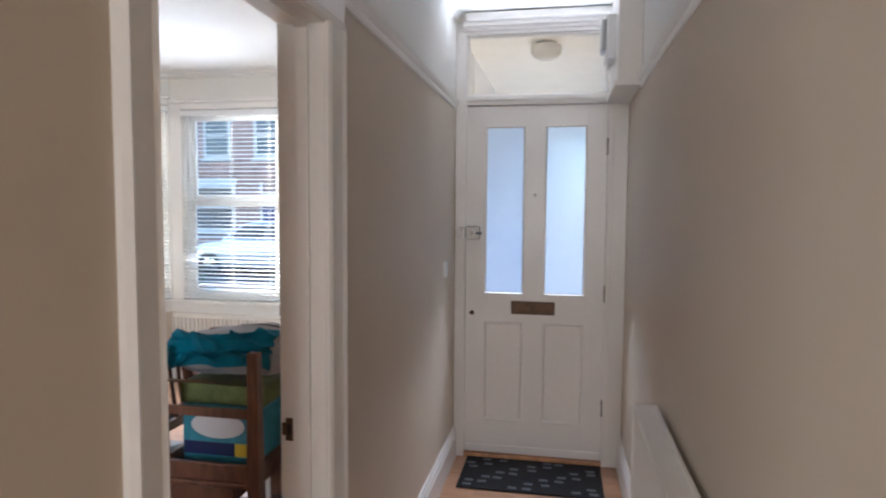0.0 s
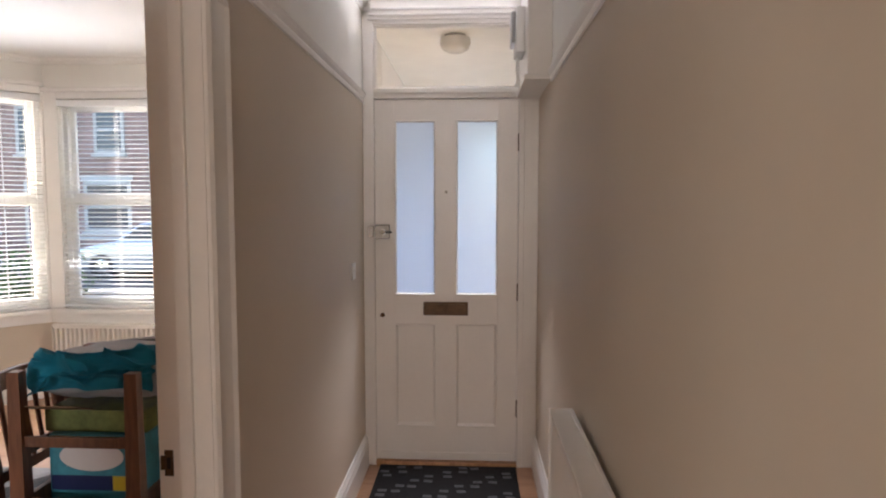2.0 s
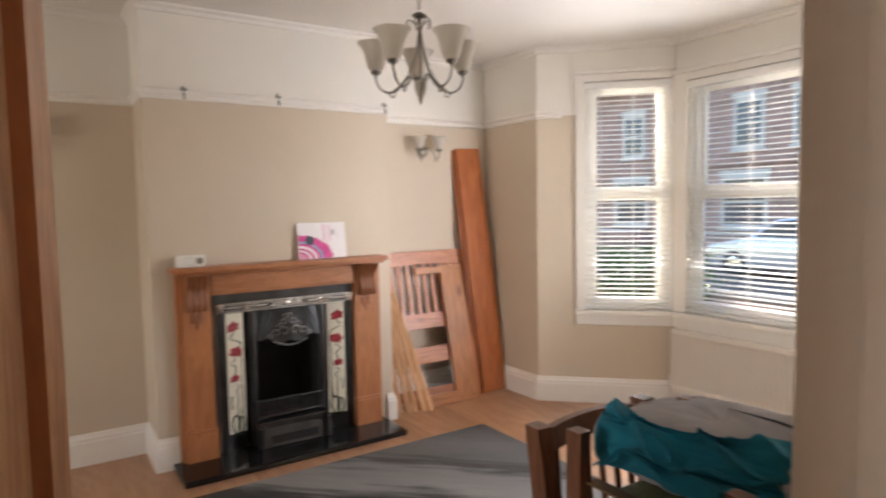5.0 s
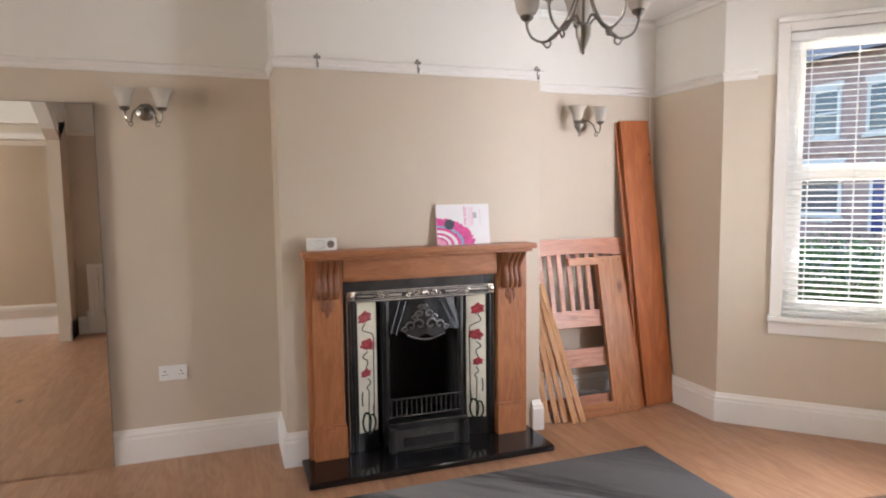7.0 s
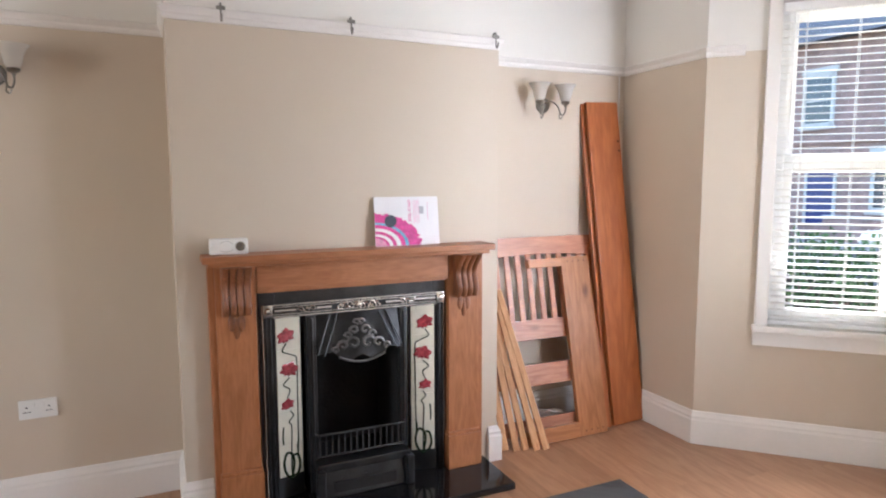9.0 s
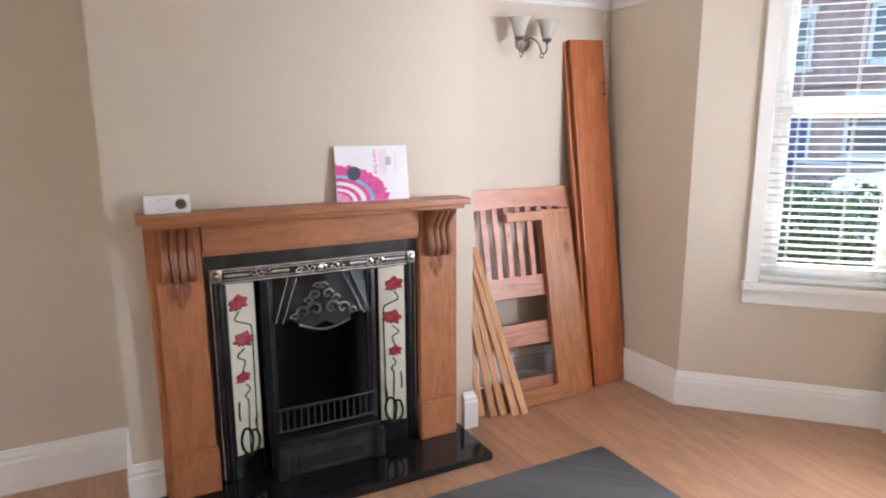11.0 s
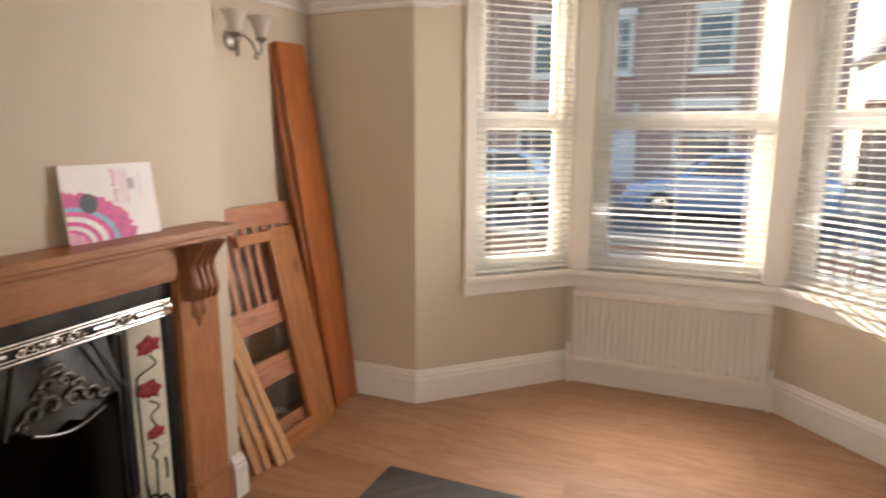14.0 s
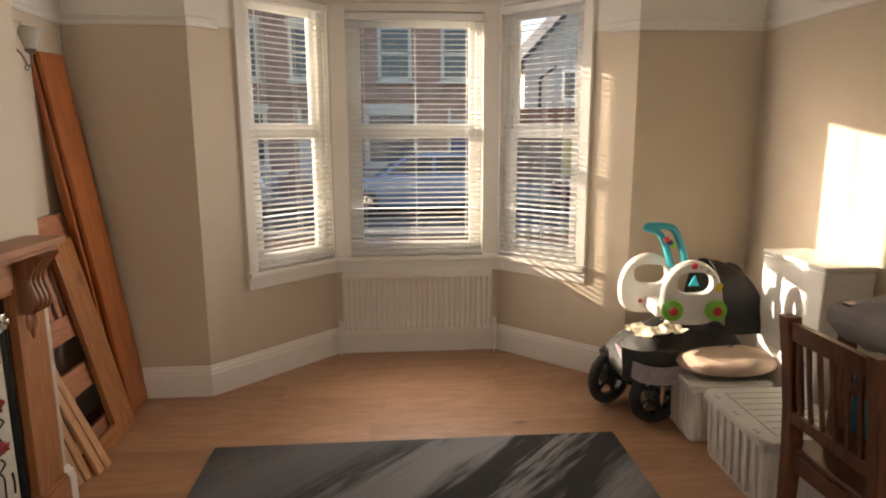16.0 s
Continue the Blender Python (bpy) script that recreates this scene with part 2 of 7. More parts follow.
M_WALL = wall_paint()
M_CEIL = surface("ceiling_paint", (0.80, 0.78, 0.74), 0.7, vary=0.03, scale=1.5, grain=180, bump=0.06)
M_GLOSS = surface("white_gloss", (0.80, 0.77, 0.73), 0.32, vary=0.03, scale=3, grain=50, bump=0.04)
M_UPVC = surface("white_upvc", (0.83, 0.83, 0.82), 0.3, vary=0.02, scale=3, grain=40, bump=0.02)
M_SLAT = slat_plastic()
M_FLOOR = wood("oak_laminate", (0.36, 0.19, 0.105), (0.475, 0.275, 0.16), 0.36, along="X", ring=7, per_object=0.09, coat=0.1)
M_PINE = wood("pine_varnish", (0.33, 0.12, 0.036), (0.48, 0.20, 0.07), 0.36, along="Z", ring=8)
M_PINE_Y = wood("pine_varnish_along", (0.33, 0.12, 0.036), (0.48, 0.20, 0.07), 0.36, along="Y", ring=8)
M_MANTEL = wood("mantel_pine", (0.31, 0.115, 0.042), (0.44, 0.18, 0.072), 0.42, along="Z", ring=11, knots=False)
M_MANTEL_Y = wood("mantel_pine_along", (0.31, 0.115, 0.042), (0.44, 0.18, 0.072), 0.42, along="Y", ring=11, knots=False)
M_CARVED = wood("carved_pine", (0.17, 0.06, 0.024), (0.30, 0.115, 0.048), 0.34, along="Z", ring=14, knots=False)
M_BOARD = wood("orange_pine_board", (0.29, 0.08, 0.02), (0.43, 0.135, 0.036), 0.34, along="Z", ring=6)
M_HEAD = wood("rosy_pine", (0.36, 0.135, 0.07), (0.52, 0.235, 0.13), 0.4, along="Y", ring=8)
M_SLATWOOD = wood("raw_pine", (0.50, 0.25, 0.11), (0.70, 0.42, 0.22), 0.6, along="Z", ring=10, coat=0)
M_CHAIR = wood("chair_wood", (0.10, 0.037, 0.018), (0.185, 0.075, 0.036), 0.4, along="Z", ring=10, knots=False)
M_DOORPINE = wood("door_pine", (0.36, 0.165, 0.065), (0.56, 0.30, 0.14), 0.42, along="Z", ring=9)
M_IRON = surface("cast_iron", (0.06, 0.06, 0.061), 0.33, metal=0.8, vary=0.3, scale=9, grain=140, bump=0.25)
M_CAST = surface("worn_cast_iron", (0.20, 0.195, 0.19), 0.34, metal=0.9, vary=0.3, scale=20, grain=120, bump=0.2)
M_POLISH = surface("polished_iron", (0.62, 0.60, 0.57), 0.24, metal=1.0, vary=0.25, scale=30, grain=120, bump=0.05)
# firebox soot; also the shade inside holes, slots and grooves, put in as colour
M_SOOT_SHADE = surface("soot_and_shade", (0.012, 0.011, 0.011), 0.9, vary=0.4, scale=7, grain=50, bump=0.5)
M_GRANITE = surface("black_granite", (0.010, 0.010, 0.011), 0.07, vary=0.5, scale=60, grain=300, bump=0.0)
M_TILE = surface("cream_tile", (0.76, 0.72, 0.60), 0.12, vary=0.05, scale=14, grain=60, bump=0.05, coat=0.5, per_object=0.015)
M_PETAL = surface("red_glaze", (0.33, 0.05, 0.06), 0.15, vary=0.4, scale=60, grain=200, bump=0.05)
M_STEM = surface("green_glaze", (0.02, 0.04, 0.02), 0.2, vary=0.3, scale=60, grain=200, bump=0.0)
M_PEWTER = surface("brushed_pewter", (0.26, 0.245, 0.22), 0.32, metal=1.0, vary=0.2, scale=20, grain=200, bump=0.08)
M_CHROME = surface("chrome", (0.62, 0.61, 0.58), 0.18, metal=1.0, vary=0.1, scale=20, grain=150, bump=0.03)
M_BRASS = surface("aged_brass", (0.10, 0.065, 0.042), 0.45, metal=1.0, vary=0.3, scale=25, grain=180, bump=0.12)
M_RADIATOR = surface("radiator_enamel", (0.80, 0.76, 0.70), 0.33, vary=0.03, scale=3, grain=60, bump=0.02)
M_PLASTIC = surface("white_plastic", (0.78, 0.77, 0.74), 0.35, vary=0.03, scale=8, grain=90, bump=0.03)
M_CRATE = surface("frosted_plastic", (0.72, 0.71, 0.68), 0.4, vary=0.04, scale=8, grain=90, bump=0.03)
M_BLACK = surface("black_plastic", (0.012, 0.012, 0.013), 0.28, vary=0.3, scale=12, grain=120, bump=0.08)
M_RUBBER = surface("tyre_rubber", (0.014, 0.014, 0.015), 0.62, vary=0.3, scale=20, grain=160, bump=0.3)
M_FABRIC = surface("black_fabric", (0.009, 0.009, 0.010), 0.6, vary=0.3, scale=25, grain=500, bump=0.5)
M_LILAC = surface("lilac_strap", (0.36, 0.31, 0.36), 0.8, vary=0.15, scale=40, grain=400, bump=0.4)
M_TEAL = surface("teal_fleece", (0.005, 0.16, 0.25), 0.85, vary=0.2, scale=10, grain=420, bump=0.5)
M_GREY = surface("grey_quilt", (0.38, 0.37, 0.385), 0.85, vary=0.1, scale=7, grain=350, bump=0.4)
M_PEACH = surface("peach_cover", (0.66, 0.50, 0.40), 0.85, vary=0.07, scale=9, grain=380, bump=0.4)
M_TOYTEAL = surface("toy_teal", (0.02, 0.36, 0.46), 0.3, vary=0.05, bump=0.0)
M_GREEN = surface("toy_green", (0.20, 0.55, 0.04), 0.3, vary=0.05, bump=0.0)
M_RED = surface("toy_red", (0.55, 0.03, 0.04), 0.3, vary=0.05, bump=0.0)
M_YELLOW = surface("toy_yellow", (0.80, 0.60, 0.05), 0.3, vary=0.05, bump=0.0)
M_NAVY = surface("navy", (0.02, 0.03, 0.12), 0.35, vary=0.05, bump=0.0)
M_CARD = surface("white_card", (0.80, 0.77, 0.78), 0.45, vary=0.03, scale=8, grain=90, bump=0.02)
M_MAGENTA = surface("magenta_ink", (0.62, 0.06, 0.28), 0.45, vary=0.25, scale=40, grain=160, bump=0.0)
M_PINK = surface("pink_ink", (0.75, 0.33, 0.50), 0.45, vary=0.25, scale=40, grain=160, bump=0.0)
M_BLUEINK = surface("blue_ink", (0.20, 0.42, 0.62), 0.45, vary=0.2, scale=40, grain=160, bump=0.0)
M_GREENBOX = surface("olive_carton", (0.16, 0.19, 0.05), 0.5, vary=0.35, scale=14, grain=60, bump=0.05)
M_BLUEBOX = surface("aqua_carton", (0.06, 0.28, 0.38), 0.4, vary=0.3, scale=9, grain=60, bump=0.03)
M_CABLE = surface("white_cable", (0.75, 0.74, 0.72), 0.45, vary=0.03, bump=0.0)
M_MATDARK = surface("mat_bristle", (0.012, 0.012, 0.014), 0.95, vary=0.4, scale=60, grain=700, bump=0.9)
M_MATGREY = surface("mat_grey_motif", (0.13, 0.13, 0.14), 0.95, vary=0.25, scale=60, grain=700, bump=0.9)
M_RUG = rug_weave()
M_PANE = glass("window_glass")
M_FROST = frosted_glass()
M_OPAL = opal_glass()
M_MIRROR = surface("mirror_silver", (0.86, 0.87, 0.86), 0.015, metal=1.0, vary=0.0, bump=0.0)
M_MIRROR.node_tree.nodes["Principled BSDF"].inputs["Roughness"].default_value = 0.01
for link in list(M_MIRROR.node_tree.links):
    if link.to_socket.name == "Roughness":
        M_MIRROR.node_tree.links.remove(link)


# ---- building helpers ----
def cuboid(bm, x0, x1, y0, y1, z0, z1):
    vs = [bm.verts.new(p) for p in ((x0, y0, z0), (x1, y0, z0), (x1, y1, z0), (x0, y1, z0), (x0, y0, z1), (x1, y0, z1), (x1, y1, z1), (x0, y1, z1))]
    for f in ((3, 2, 1, 0), (4, 5, 6, 7), (0, 1, 5, 4), (1, 2, 6, 5), (2, 3, 7, 6), (3, 0, 4, 7)):
        bm.faces.new([vs[i] for i in f])
    return bm


def box(x0, x1, y0, y1, z0, z1, bevel=0.0, seg=2):
    bm = cuboid(bmesh.new(), x0, x1, y0, y1, z0, z1)
    if bevel:
        bmesh.ops.bevel(bm, geom=bm.edges[:], offset=bevel, segments=seg, affect="EDGES", profile=0.6)
    return bm


def prism(points, axis, a, b, bevel=0.0, seg=1):
    """A polygon in the two other axes, pushed along the axis from a to b."""
    bm = bmesh.new()
    put = {"X": lambda u, v, w: (w, u, v), "Y": lambda u, v, w: (u, w, v), "Z": lambda u, v, w: (u, v, w)}[axis]
    lo = [bm.verts.new(put(u, v, a)) for u, v in points]
    hi = [bm.verts.new(put(u, v, b)) for u, v in points]
    bm.faces.new(lo)
    bm.faces.new(hi[::-1])
    for i in range(len(points)):
        j = (i + 1) % len(points)
        bm.faces.new((lo[j], lo[i], hi[i], hi[j]))
    bmesh.ops.recalc_face_normals(bm, faces=bm.faces[:])
    if bevel:
        bmesh.ops.bevel(bm, geom=bm.edges[:], offset=bevel, segments=seg, affect="EDGES", profile=0.6)
    return bm


def lathe(profile, seg=24, close=False):
    """Radius and height pairs, turned about z."""
    bm = bmesh.new()
    rings = []
    for r, z in profile:
        rings.append([bm.verts.new((r * math.cos(2 * math.pi * k / seg), r * math.sin(2 * math.pi * k / seg), z)) for k in range(seg)])
    for p, q in zip(rings, rings[1:]):
        for k in range(seg):
            bm.faces.new((p[k], p[(k + 1) % seg], q[(k + 1) % seg], q[k]))
    if close:
        bm.faces.new(rings[0][::-1])
        bm.faces.new(rings[-1])
    bmesh.ops.recalc_face_normals(bm, faces=bm.faces[:])
    return bm


def tube(points, r, seg=8, taper=None, closed=False):
    """A round bar along points."""
    bm = bmesh.new()
    pts = [Vector(p) for p in points]
    n = len(pts)
    rings = []
    side = None
    for i, p in enumerate(pts):
        if closed:
            d = (pts[(i + 1) % n] - pts[i - 1]).normalized()
        else:
            d = (pts[min(i + 1, n - 1)] - pts[max(i - 1, 0)]).normalized()
        if side is None:
            side = d.orthogonal().normalized()
        side = (side - d * side.dot(d)).normalized()
        up = d.cross(side)
        rr = r if taper is None else r + (taper - r) * i / (n - 1)
        rings.append([bm.verts.new(p + (side * math.cos(2 * math.pi * k / seg) + up * math.sin(2 * math.pi * k / seg)) * rr) for k in range(seg)])
    pairs = list(zip(rings, rings[1:])) + ([(rings[-1], rings[0])] if closed else [])
    for a, b in pairs:
        for k in range(seg):
            bm.faces.new((a[k], a[(k + 1) % seg], b[(k + 1) % seg], b[k]))
    if not closed:
        bm.faces.new(rings[0][::-1])
        bm.faces.new(rings[-1])
    bmesh.ops.recalc_face_normals(bm, faces=bm.faces[:])
    return bm


def smooth_line(points, steps=6):
    """Catmull-Rom through points."""
    p = [Vector(q) for q in points]
    p = [2 * p[0] - p[1]] + p + [2 * p[-1] - p[-2]]
    out = []
    for i in range(1, len(p) - 2):
        for k in range(steps):
            t = k / steps
            out.append(0.5 * (2 * p[i] + (p[i + 1] - p[i - 1]) * t + (2 * p[i - 1] - 5 * p[i] + 4 * p[i + 1] - p[i + 2]) * t * t
                              + (3 * p[i] - p[i - 1] - 3 * p[i + 1] + p[i + 2]) * t ** 3))
    out.append(p[-2])
    return out


def join(*bms):
    out = bmesh.new()
    for b in bms:
        me = bpy.data.meshes.new("joined")
        b.to_mesh(me)
        out.from_mesh(me)
        bpy.data.meshes.remove(me)
        b.free()
    return out


def moved(bm, m):
    bm.transform(m)
    return bm


def thing(name, m, label, category, group="", kind=""):
    ob = new(name)
    ob.empty_display_size = 0.1
    ob.matrix_world = m
    return tagged(ob, label, category, group, kind)


def part(name, bm, material, parent=None, label="", smooth=False, m=None):
    me = bpy.data.meshes.new(name)
    bm.to_mesh(me)
    bm.free()
    me.materials.append(material)
    if smooth:
        me.polygons.foreach_set("use_smooth", [True] * len(me.polygons))
        try:
            me.set_sharp_from_angle(angle=radians(40))
        except AttributeError:
            pass
    ob = new(name, me)
    ob.parent = parent
    if m is not None:
        ob.matrix_basis = m
    if label:
        ob["label"] = label
    return ob


def piece(name, mesh, parent, m):
    """One more piece on a shared mesh."""
    ob = new(name, mesh)
    ob.parent = parent
    ob.matrix_basis = m
    return ob


def structure(name, bm, material, label="", category="", smooth=False):
    return tagged(part(name, bm, material, None, "", smooth), label or name.replace("_", " "), category or name.split("_")[0], "", "structure")


# ---- plan ----
XW, XC, XE, XHL, XHR = -4.80, -4.43, -0.865, -0.745, 0.25
YF, YB, YD, YS = 4.475, 5.165, 3.96, -3.2
ZC, ZR = 2.65, 2.13
CY0, CY1 = 1.83, 3.36
DY0, DY1, DZ = 1.13, 1.845, 2.02
BAY = [(-4.15, YF), (-3.46, YB), (-2.305, YB), (-1.615, YF)]
TH = 0.19

# floor slab and ceiling
structure("floor", box(-5.3, 0.7, YS - 0.2, 5.3, -0.25, -0.012), surface("subfloor", (0.2, 0.13, 0.08), 0.7), "warm oak laminate floor", "floor")
structure("ceiling", box(-5.3, 0.7, YS - 0.2, 5.42, ZC, ZC + 0.2), M_CEIL, "white painted plaster ceiling", "ceiling")


def wall(name, *boxes, label="beige painted plaster wall"):
    bm = bmesh.new()
    for b in boxes:
        cuboid(bm, *b)
    return structure(name, bm, M_WALL, label, "wall")


wall("wall_west", (XW - 0.25, XW, YS, YF + 0.22, -0.2, ZC))
# chimney breast with the fire opening through its face
structure("wall_chimney", prism([(CY0, -0.2), (2.20, -0.2), (2.20, 0.98), (3.0, 0.98), (3.0, -0.2), (CY1, -0.2), (CY1, ZC), (CY0, ZC)], "X", XW, XC), M_WALL,
          "beige painted chimney breast", "wall")
# its openings hold the added, unseen rear window and back door
wall("wall_south", (XW - 0.25, -3.4, YS - 0.2, YS, -0.2, ZC), (-1.7, -0.62, YS - 0.2, YS, -0.2, ZC), (-3.4, -1.7, YS - 0.2, YS, -0.2, 0.95), (-3.4, -1.7, YS - 0.2, YS, 2.25, ZC), (0.12, XHR + 0.2, YS - 0.2, YS, -0.2, ZC), (-0.62, 0.12, YS - 0.2, YS, 2.05, ZC))
wall("wall_front_west", (XW, BAY[0][0], YF, YF + 0.22, -0.2, ZC))
wall("wall_front_east", (BAY[3][0], XHL, YF, YF + 0.22, -0.2, ZC))
# wall between the front room and the hall, with the doorway
# the rear opening is widened so the added rear lamp reaches the hall
structure("wall_hall", prism([(YS, -0.2), (-1.3, -0.2), (-1.3, 2.25), (0.03, 2.25), (0.03, -0.2), (DY0, -0.2), (DY0, DZ + 0.02), (DY1, DZ + 0.02), (DY1, -0.2),
                              (YF, -0.2), (YF, ZC), (YS, ZC)], "X", XE, XHL), M_WALL, "beige painted plaster wall with the doorway", "wall")
wall("wall_hall_east", (XHR, XHR + 0.2, YS, YF + 0.3, -0.2, ZC + 0.05))
wall("wall_hall_front", (XHL, XHR, YD + 0.02, YD + 0.14, 2.56, ZC), (XHL, -0.70, YD + 0.02, YD + 0.14, -0.2, 2.56),
     (0.17, XHR, YD + 0.02, YD + 0.14, -0.2, 2.56))


def bay_wall(name, p, q, miter_p, miter_q, s0, s1, z0, z1):
    """One side of the bay, with its window opening from s0 to s1 along it."""
    p, q = Vector((*p, 0)), Vector((*q, 0))
    d = (q - p).normalized()
    length = (q - p).length
    o = Vector((-d.y, d.x, 0))
    if o.y < 0:
        o = -o

    def plan(a, b):
        ia, ib = p + d * a, p + d * b
        oa = ia + o * TH - d * (miter_p * TH if a == 0 else 0)
        ob_ = ib + o * TH + d * (miter_q * TH if b == length else 0)
        return [(v.x, v.y) for v in (ia, ib, ob_, oa)]
    bms = [prism(plan(0, s0), "Z", -0.2, ZC), prism(plan(s1, length), "Z", -0.2, ZC),
           prism(plan(s0, s1), "Z", -0.2, z0), prism(plan(s0, s1), "Z", z1, ZC)]
    structure(name, join(*bms), M_WALL, "beige painted bay wall", "wall")
    return Matrix(((d.x, o.x, 0, p.x), (d.y, o.y, 0, p.y), (0, 0, 1, 0), (0, 0, 0, 1)))


MT = math.tan(radians(22.5))
WIN_L = bay_wall("wall_bay_west", BAY[0], BAY[1], 0, MT, 0.345, 0.96, 0.70, 2.385)
WIN_C = bay_wall("wall_bay_north", BAY[1], BAY[2], MT, MT, 0.115, 1.04, 0.70, 2.345)
WIN_R = bay_wall("wall_bay_east", BAY[2], BAY[3], MT, 0, 0.016, 0.631, 0.70, 2.385)

# skirting, picture rail, cornice: a profile swept along straight runs
SKIRT = [(0, 0), (0.022, 0), (0.022, 0.135), (0.017, 0.147), (0.018, 0.158), (0.010, 0.172), (0.006, 0.185), (0, 0.188)]
RAIL = [(0, 0), (0.008, 0.003), (0.012, 0.016), (0.009, 0.026), (0.018, 0.038), (0.024, 0.05), (0.016, 0.056), (0, 0.058)]
CORN = [(0, 0), (0.0, -0.045), (0.012, -0.04), (0.018, -0.022), (0.038, -0.010), (0.042, 0)]


def run(profile, a, b, z, e0=0.0, e1=0.0):
    """The profile along a to b (plan), standing off to the left of the way; e0, e1 lengthen the ends by the stand-off (mitres)."""
    a, b = Vector((*a, 0)), Vector((*b, 0))
    d = (b - a).normalized()
    o = Vector((-d.y, d.x, 0))
    bm = bmesh.new()
    ends = []
    for base, k, sgn in ((a, e0, -1), (b, e1, 1)):
        ends.append([bm.verts.new(base + o * u + d * (sgn * k * u) + Vector((0, 0, z + v))) for u, v in profile])
    n = len(profile)
    for i in range(n):
        j = (i + 1) % n
        bm.faces.new((ends[0][i], ends[0][j], ends[1][j], ends[1][i]))
    bm.faces.new(ends[0][::-1])
    bm.faces.new(ends[1])
    bmesh.ops.recalc_face_normals(bm, faces=bm.faces[:])
    return bm


def runs(name, profile, z, lines, material, label, category):
    for a, b, e0, e1 in lines:
        structure(name, run(profile, a, b, z, e0, e1), material, label, category)


T225 = -math.tan(radians(22.5))
ROOM = [
    ((XE, DY1 + 0.11), (XE, YF), 0, -1), ((XE, YF), BAY[3], -1, -T225), (BAY[3], BAY[2], -T225, T225), (BAY[2], BAY[1], T225, T225),
    (BAY[1], BAY[0], T225, -T225), (BAY[0], (XW, YF), -T225, -1), ((XW, YF), (XW, CY1), -1, -1), ((XW, CY1), (XC, CY1), -1, 1),
    ((XC, CY0), (XW, CY0), 1, -1), ((XW, CY0), (XW, YS), -1, -1),
]
CHIM = [((XC, CY1), (XC, CY0), 1, 1)]
SOUTH = [((XE, 0.03), (XE, DY0 - 0.11), 0, 0)]
HALL = [((XHL, YD), (XHL, DY1 + 0.125), -1, 0), ((XHL, DY0 - 0.1), (XHL, YS), 0, 0), ((XHR, YS), (XHR, 3.96), 0, 0)]
CHIM_SKIRT = [((XC, CY1), (XC, 3.305), 1, 0), ((XC, 1.94), (XC, CY0), 0, 1)]
runs("baseboard", SKIRT, 0, [r for r in ROOM + CHIM_SKIRT + SOUTH + HALL], M_GLOSS, "white gloss moulded skirting board", "skirting")
rail_room = [r for r in ROOM if r[0] not in (BAY[3], BAY[2], BAY[1])]
rail_room += [(BAY[3], (BAY[3][0] - 0.13, BAY[3][1] + 0.13), -T225, 0), ((BAY[0][0] + 0.13, BAY[0][1] + 0.13), BAY[0], 0, -T225)]
full_e = [((XE, 0.03), (XE, YF), 0, -1)]
runs("trim_picture_rail", RAIL, ZR, full_e + [r for r in rail_room if r[0][0] != XE or r[0][1] > 4] + CHIM
     , M_GLOSS, "white painted picture rail", "picture rail")
runs("trim_picture_rail", RAIL, ZR - 0.03, [((XHL, YD), (XHL, YS), -1, 0), ((XHR, YS), (XHR, 3.38), 0, 0)], M_GLOSS, "white painted picture rail", "picture rail")
runs("trim_cornice", CORN, ZC, full_e + [r for r in ROOM if r[0][0] != XE or r[0][1] > 4] + CHIM
     + [((XHL, YD), (XHL, YS), -1, 0), ((XHR, YS), (XHR, YD), 0, -1), ((XHR, YD), (XHL, YD), -1, -1)], M_CEIL, "small plaster cornice", "cornice")

# archway to the rear room: pier and sloping soffit
wall("wall_rear_pier", (XE - 0.34, XE, -0.09, 0.03, -0.2, 2.25), label="plastered pier of the rear archway")
structure("wall_rear_arch", prism([(XE, 2.25), (XE - 0.34, 2.05), (XE - 0.9, 2.42), (-4.0, 2.42), (-4.0, ZC), (XE, ZC)], "Y", -0.09, 0.03), M_WALL,
          "plastered beam of the rear archway", "wall")
runs("baseboard", SKIRT, 0, [((XE, 0.03), (XE - 0.34, 0.03), 0, 1)], M_GLOSS, "white gloss moulded skirting board", "skirting")


# ---- inner doorway ----
def casing(name, x, sgn, y0, y1, z1, w, label, w0=None):
    """Moulded architrave round a doorway on the wall face at x."""
    prof = [(0, 0), (w, 0), (w, 0.012), (w - 0.012, 0.024), (w - 0.03, 0.017), (0.025, 0.013), (0.012, 0.019), (0, 0.012)]
    frame_ob = thing(name, pose(0, 0, 0), label, "door frame", "", "structure")
    for nm, base, d, k in (("upright", y0, -1, (w0 or w) / w), ("upright", y1, 1, 1.0)):
        part(nm, prism([(x + sgn * v, base + d * u * k) for u, v in prof], "Z", 0, z1), M_GLOSS, frame_ob)
    part("head", moved(prism([(x + sgn * v, u) for u, v in prof], "Z", y0 - (w0 or w), y1 + w), Matrix(((1, 0, 0, 0), (0, 0, 1, 0), (0, 1, 0, z1), (0, 0, 0, 1)))), M_GLOSS, frame_ob)
    return frame_ob


casing("door_frame_hall", XHL, 1, DY0, DY1, DZ, 0.125, "white gloss moulded architrave on the hall side", 0.092)
casing("door_frame_room", XE, -1, DY0, DY1, DZ, 0.11, "white gloss moulded architrave on the room side")
lining = thing("door_lining", pose(0, 0, 0), "white gloss door lining with planted stops", "door lining", "", "structure")
part("jamb", box(XE - 0.003, XHL + 0.003, DY1 - 0.004, DY1 + 0.012, 0, DZ), M_GLOSS, lining)
part("jamb", box(XE - 0.003, XHL + 0.003, DY0 - 0.012, DY0 + 0.004, 0, DZ), M_GLOSS, lining)
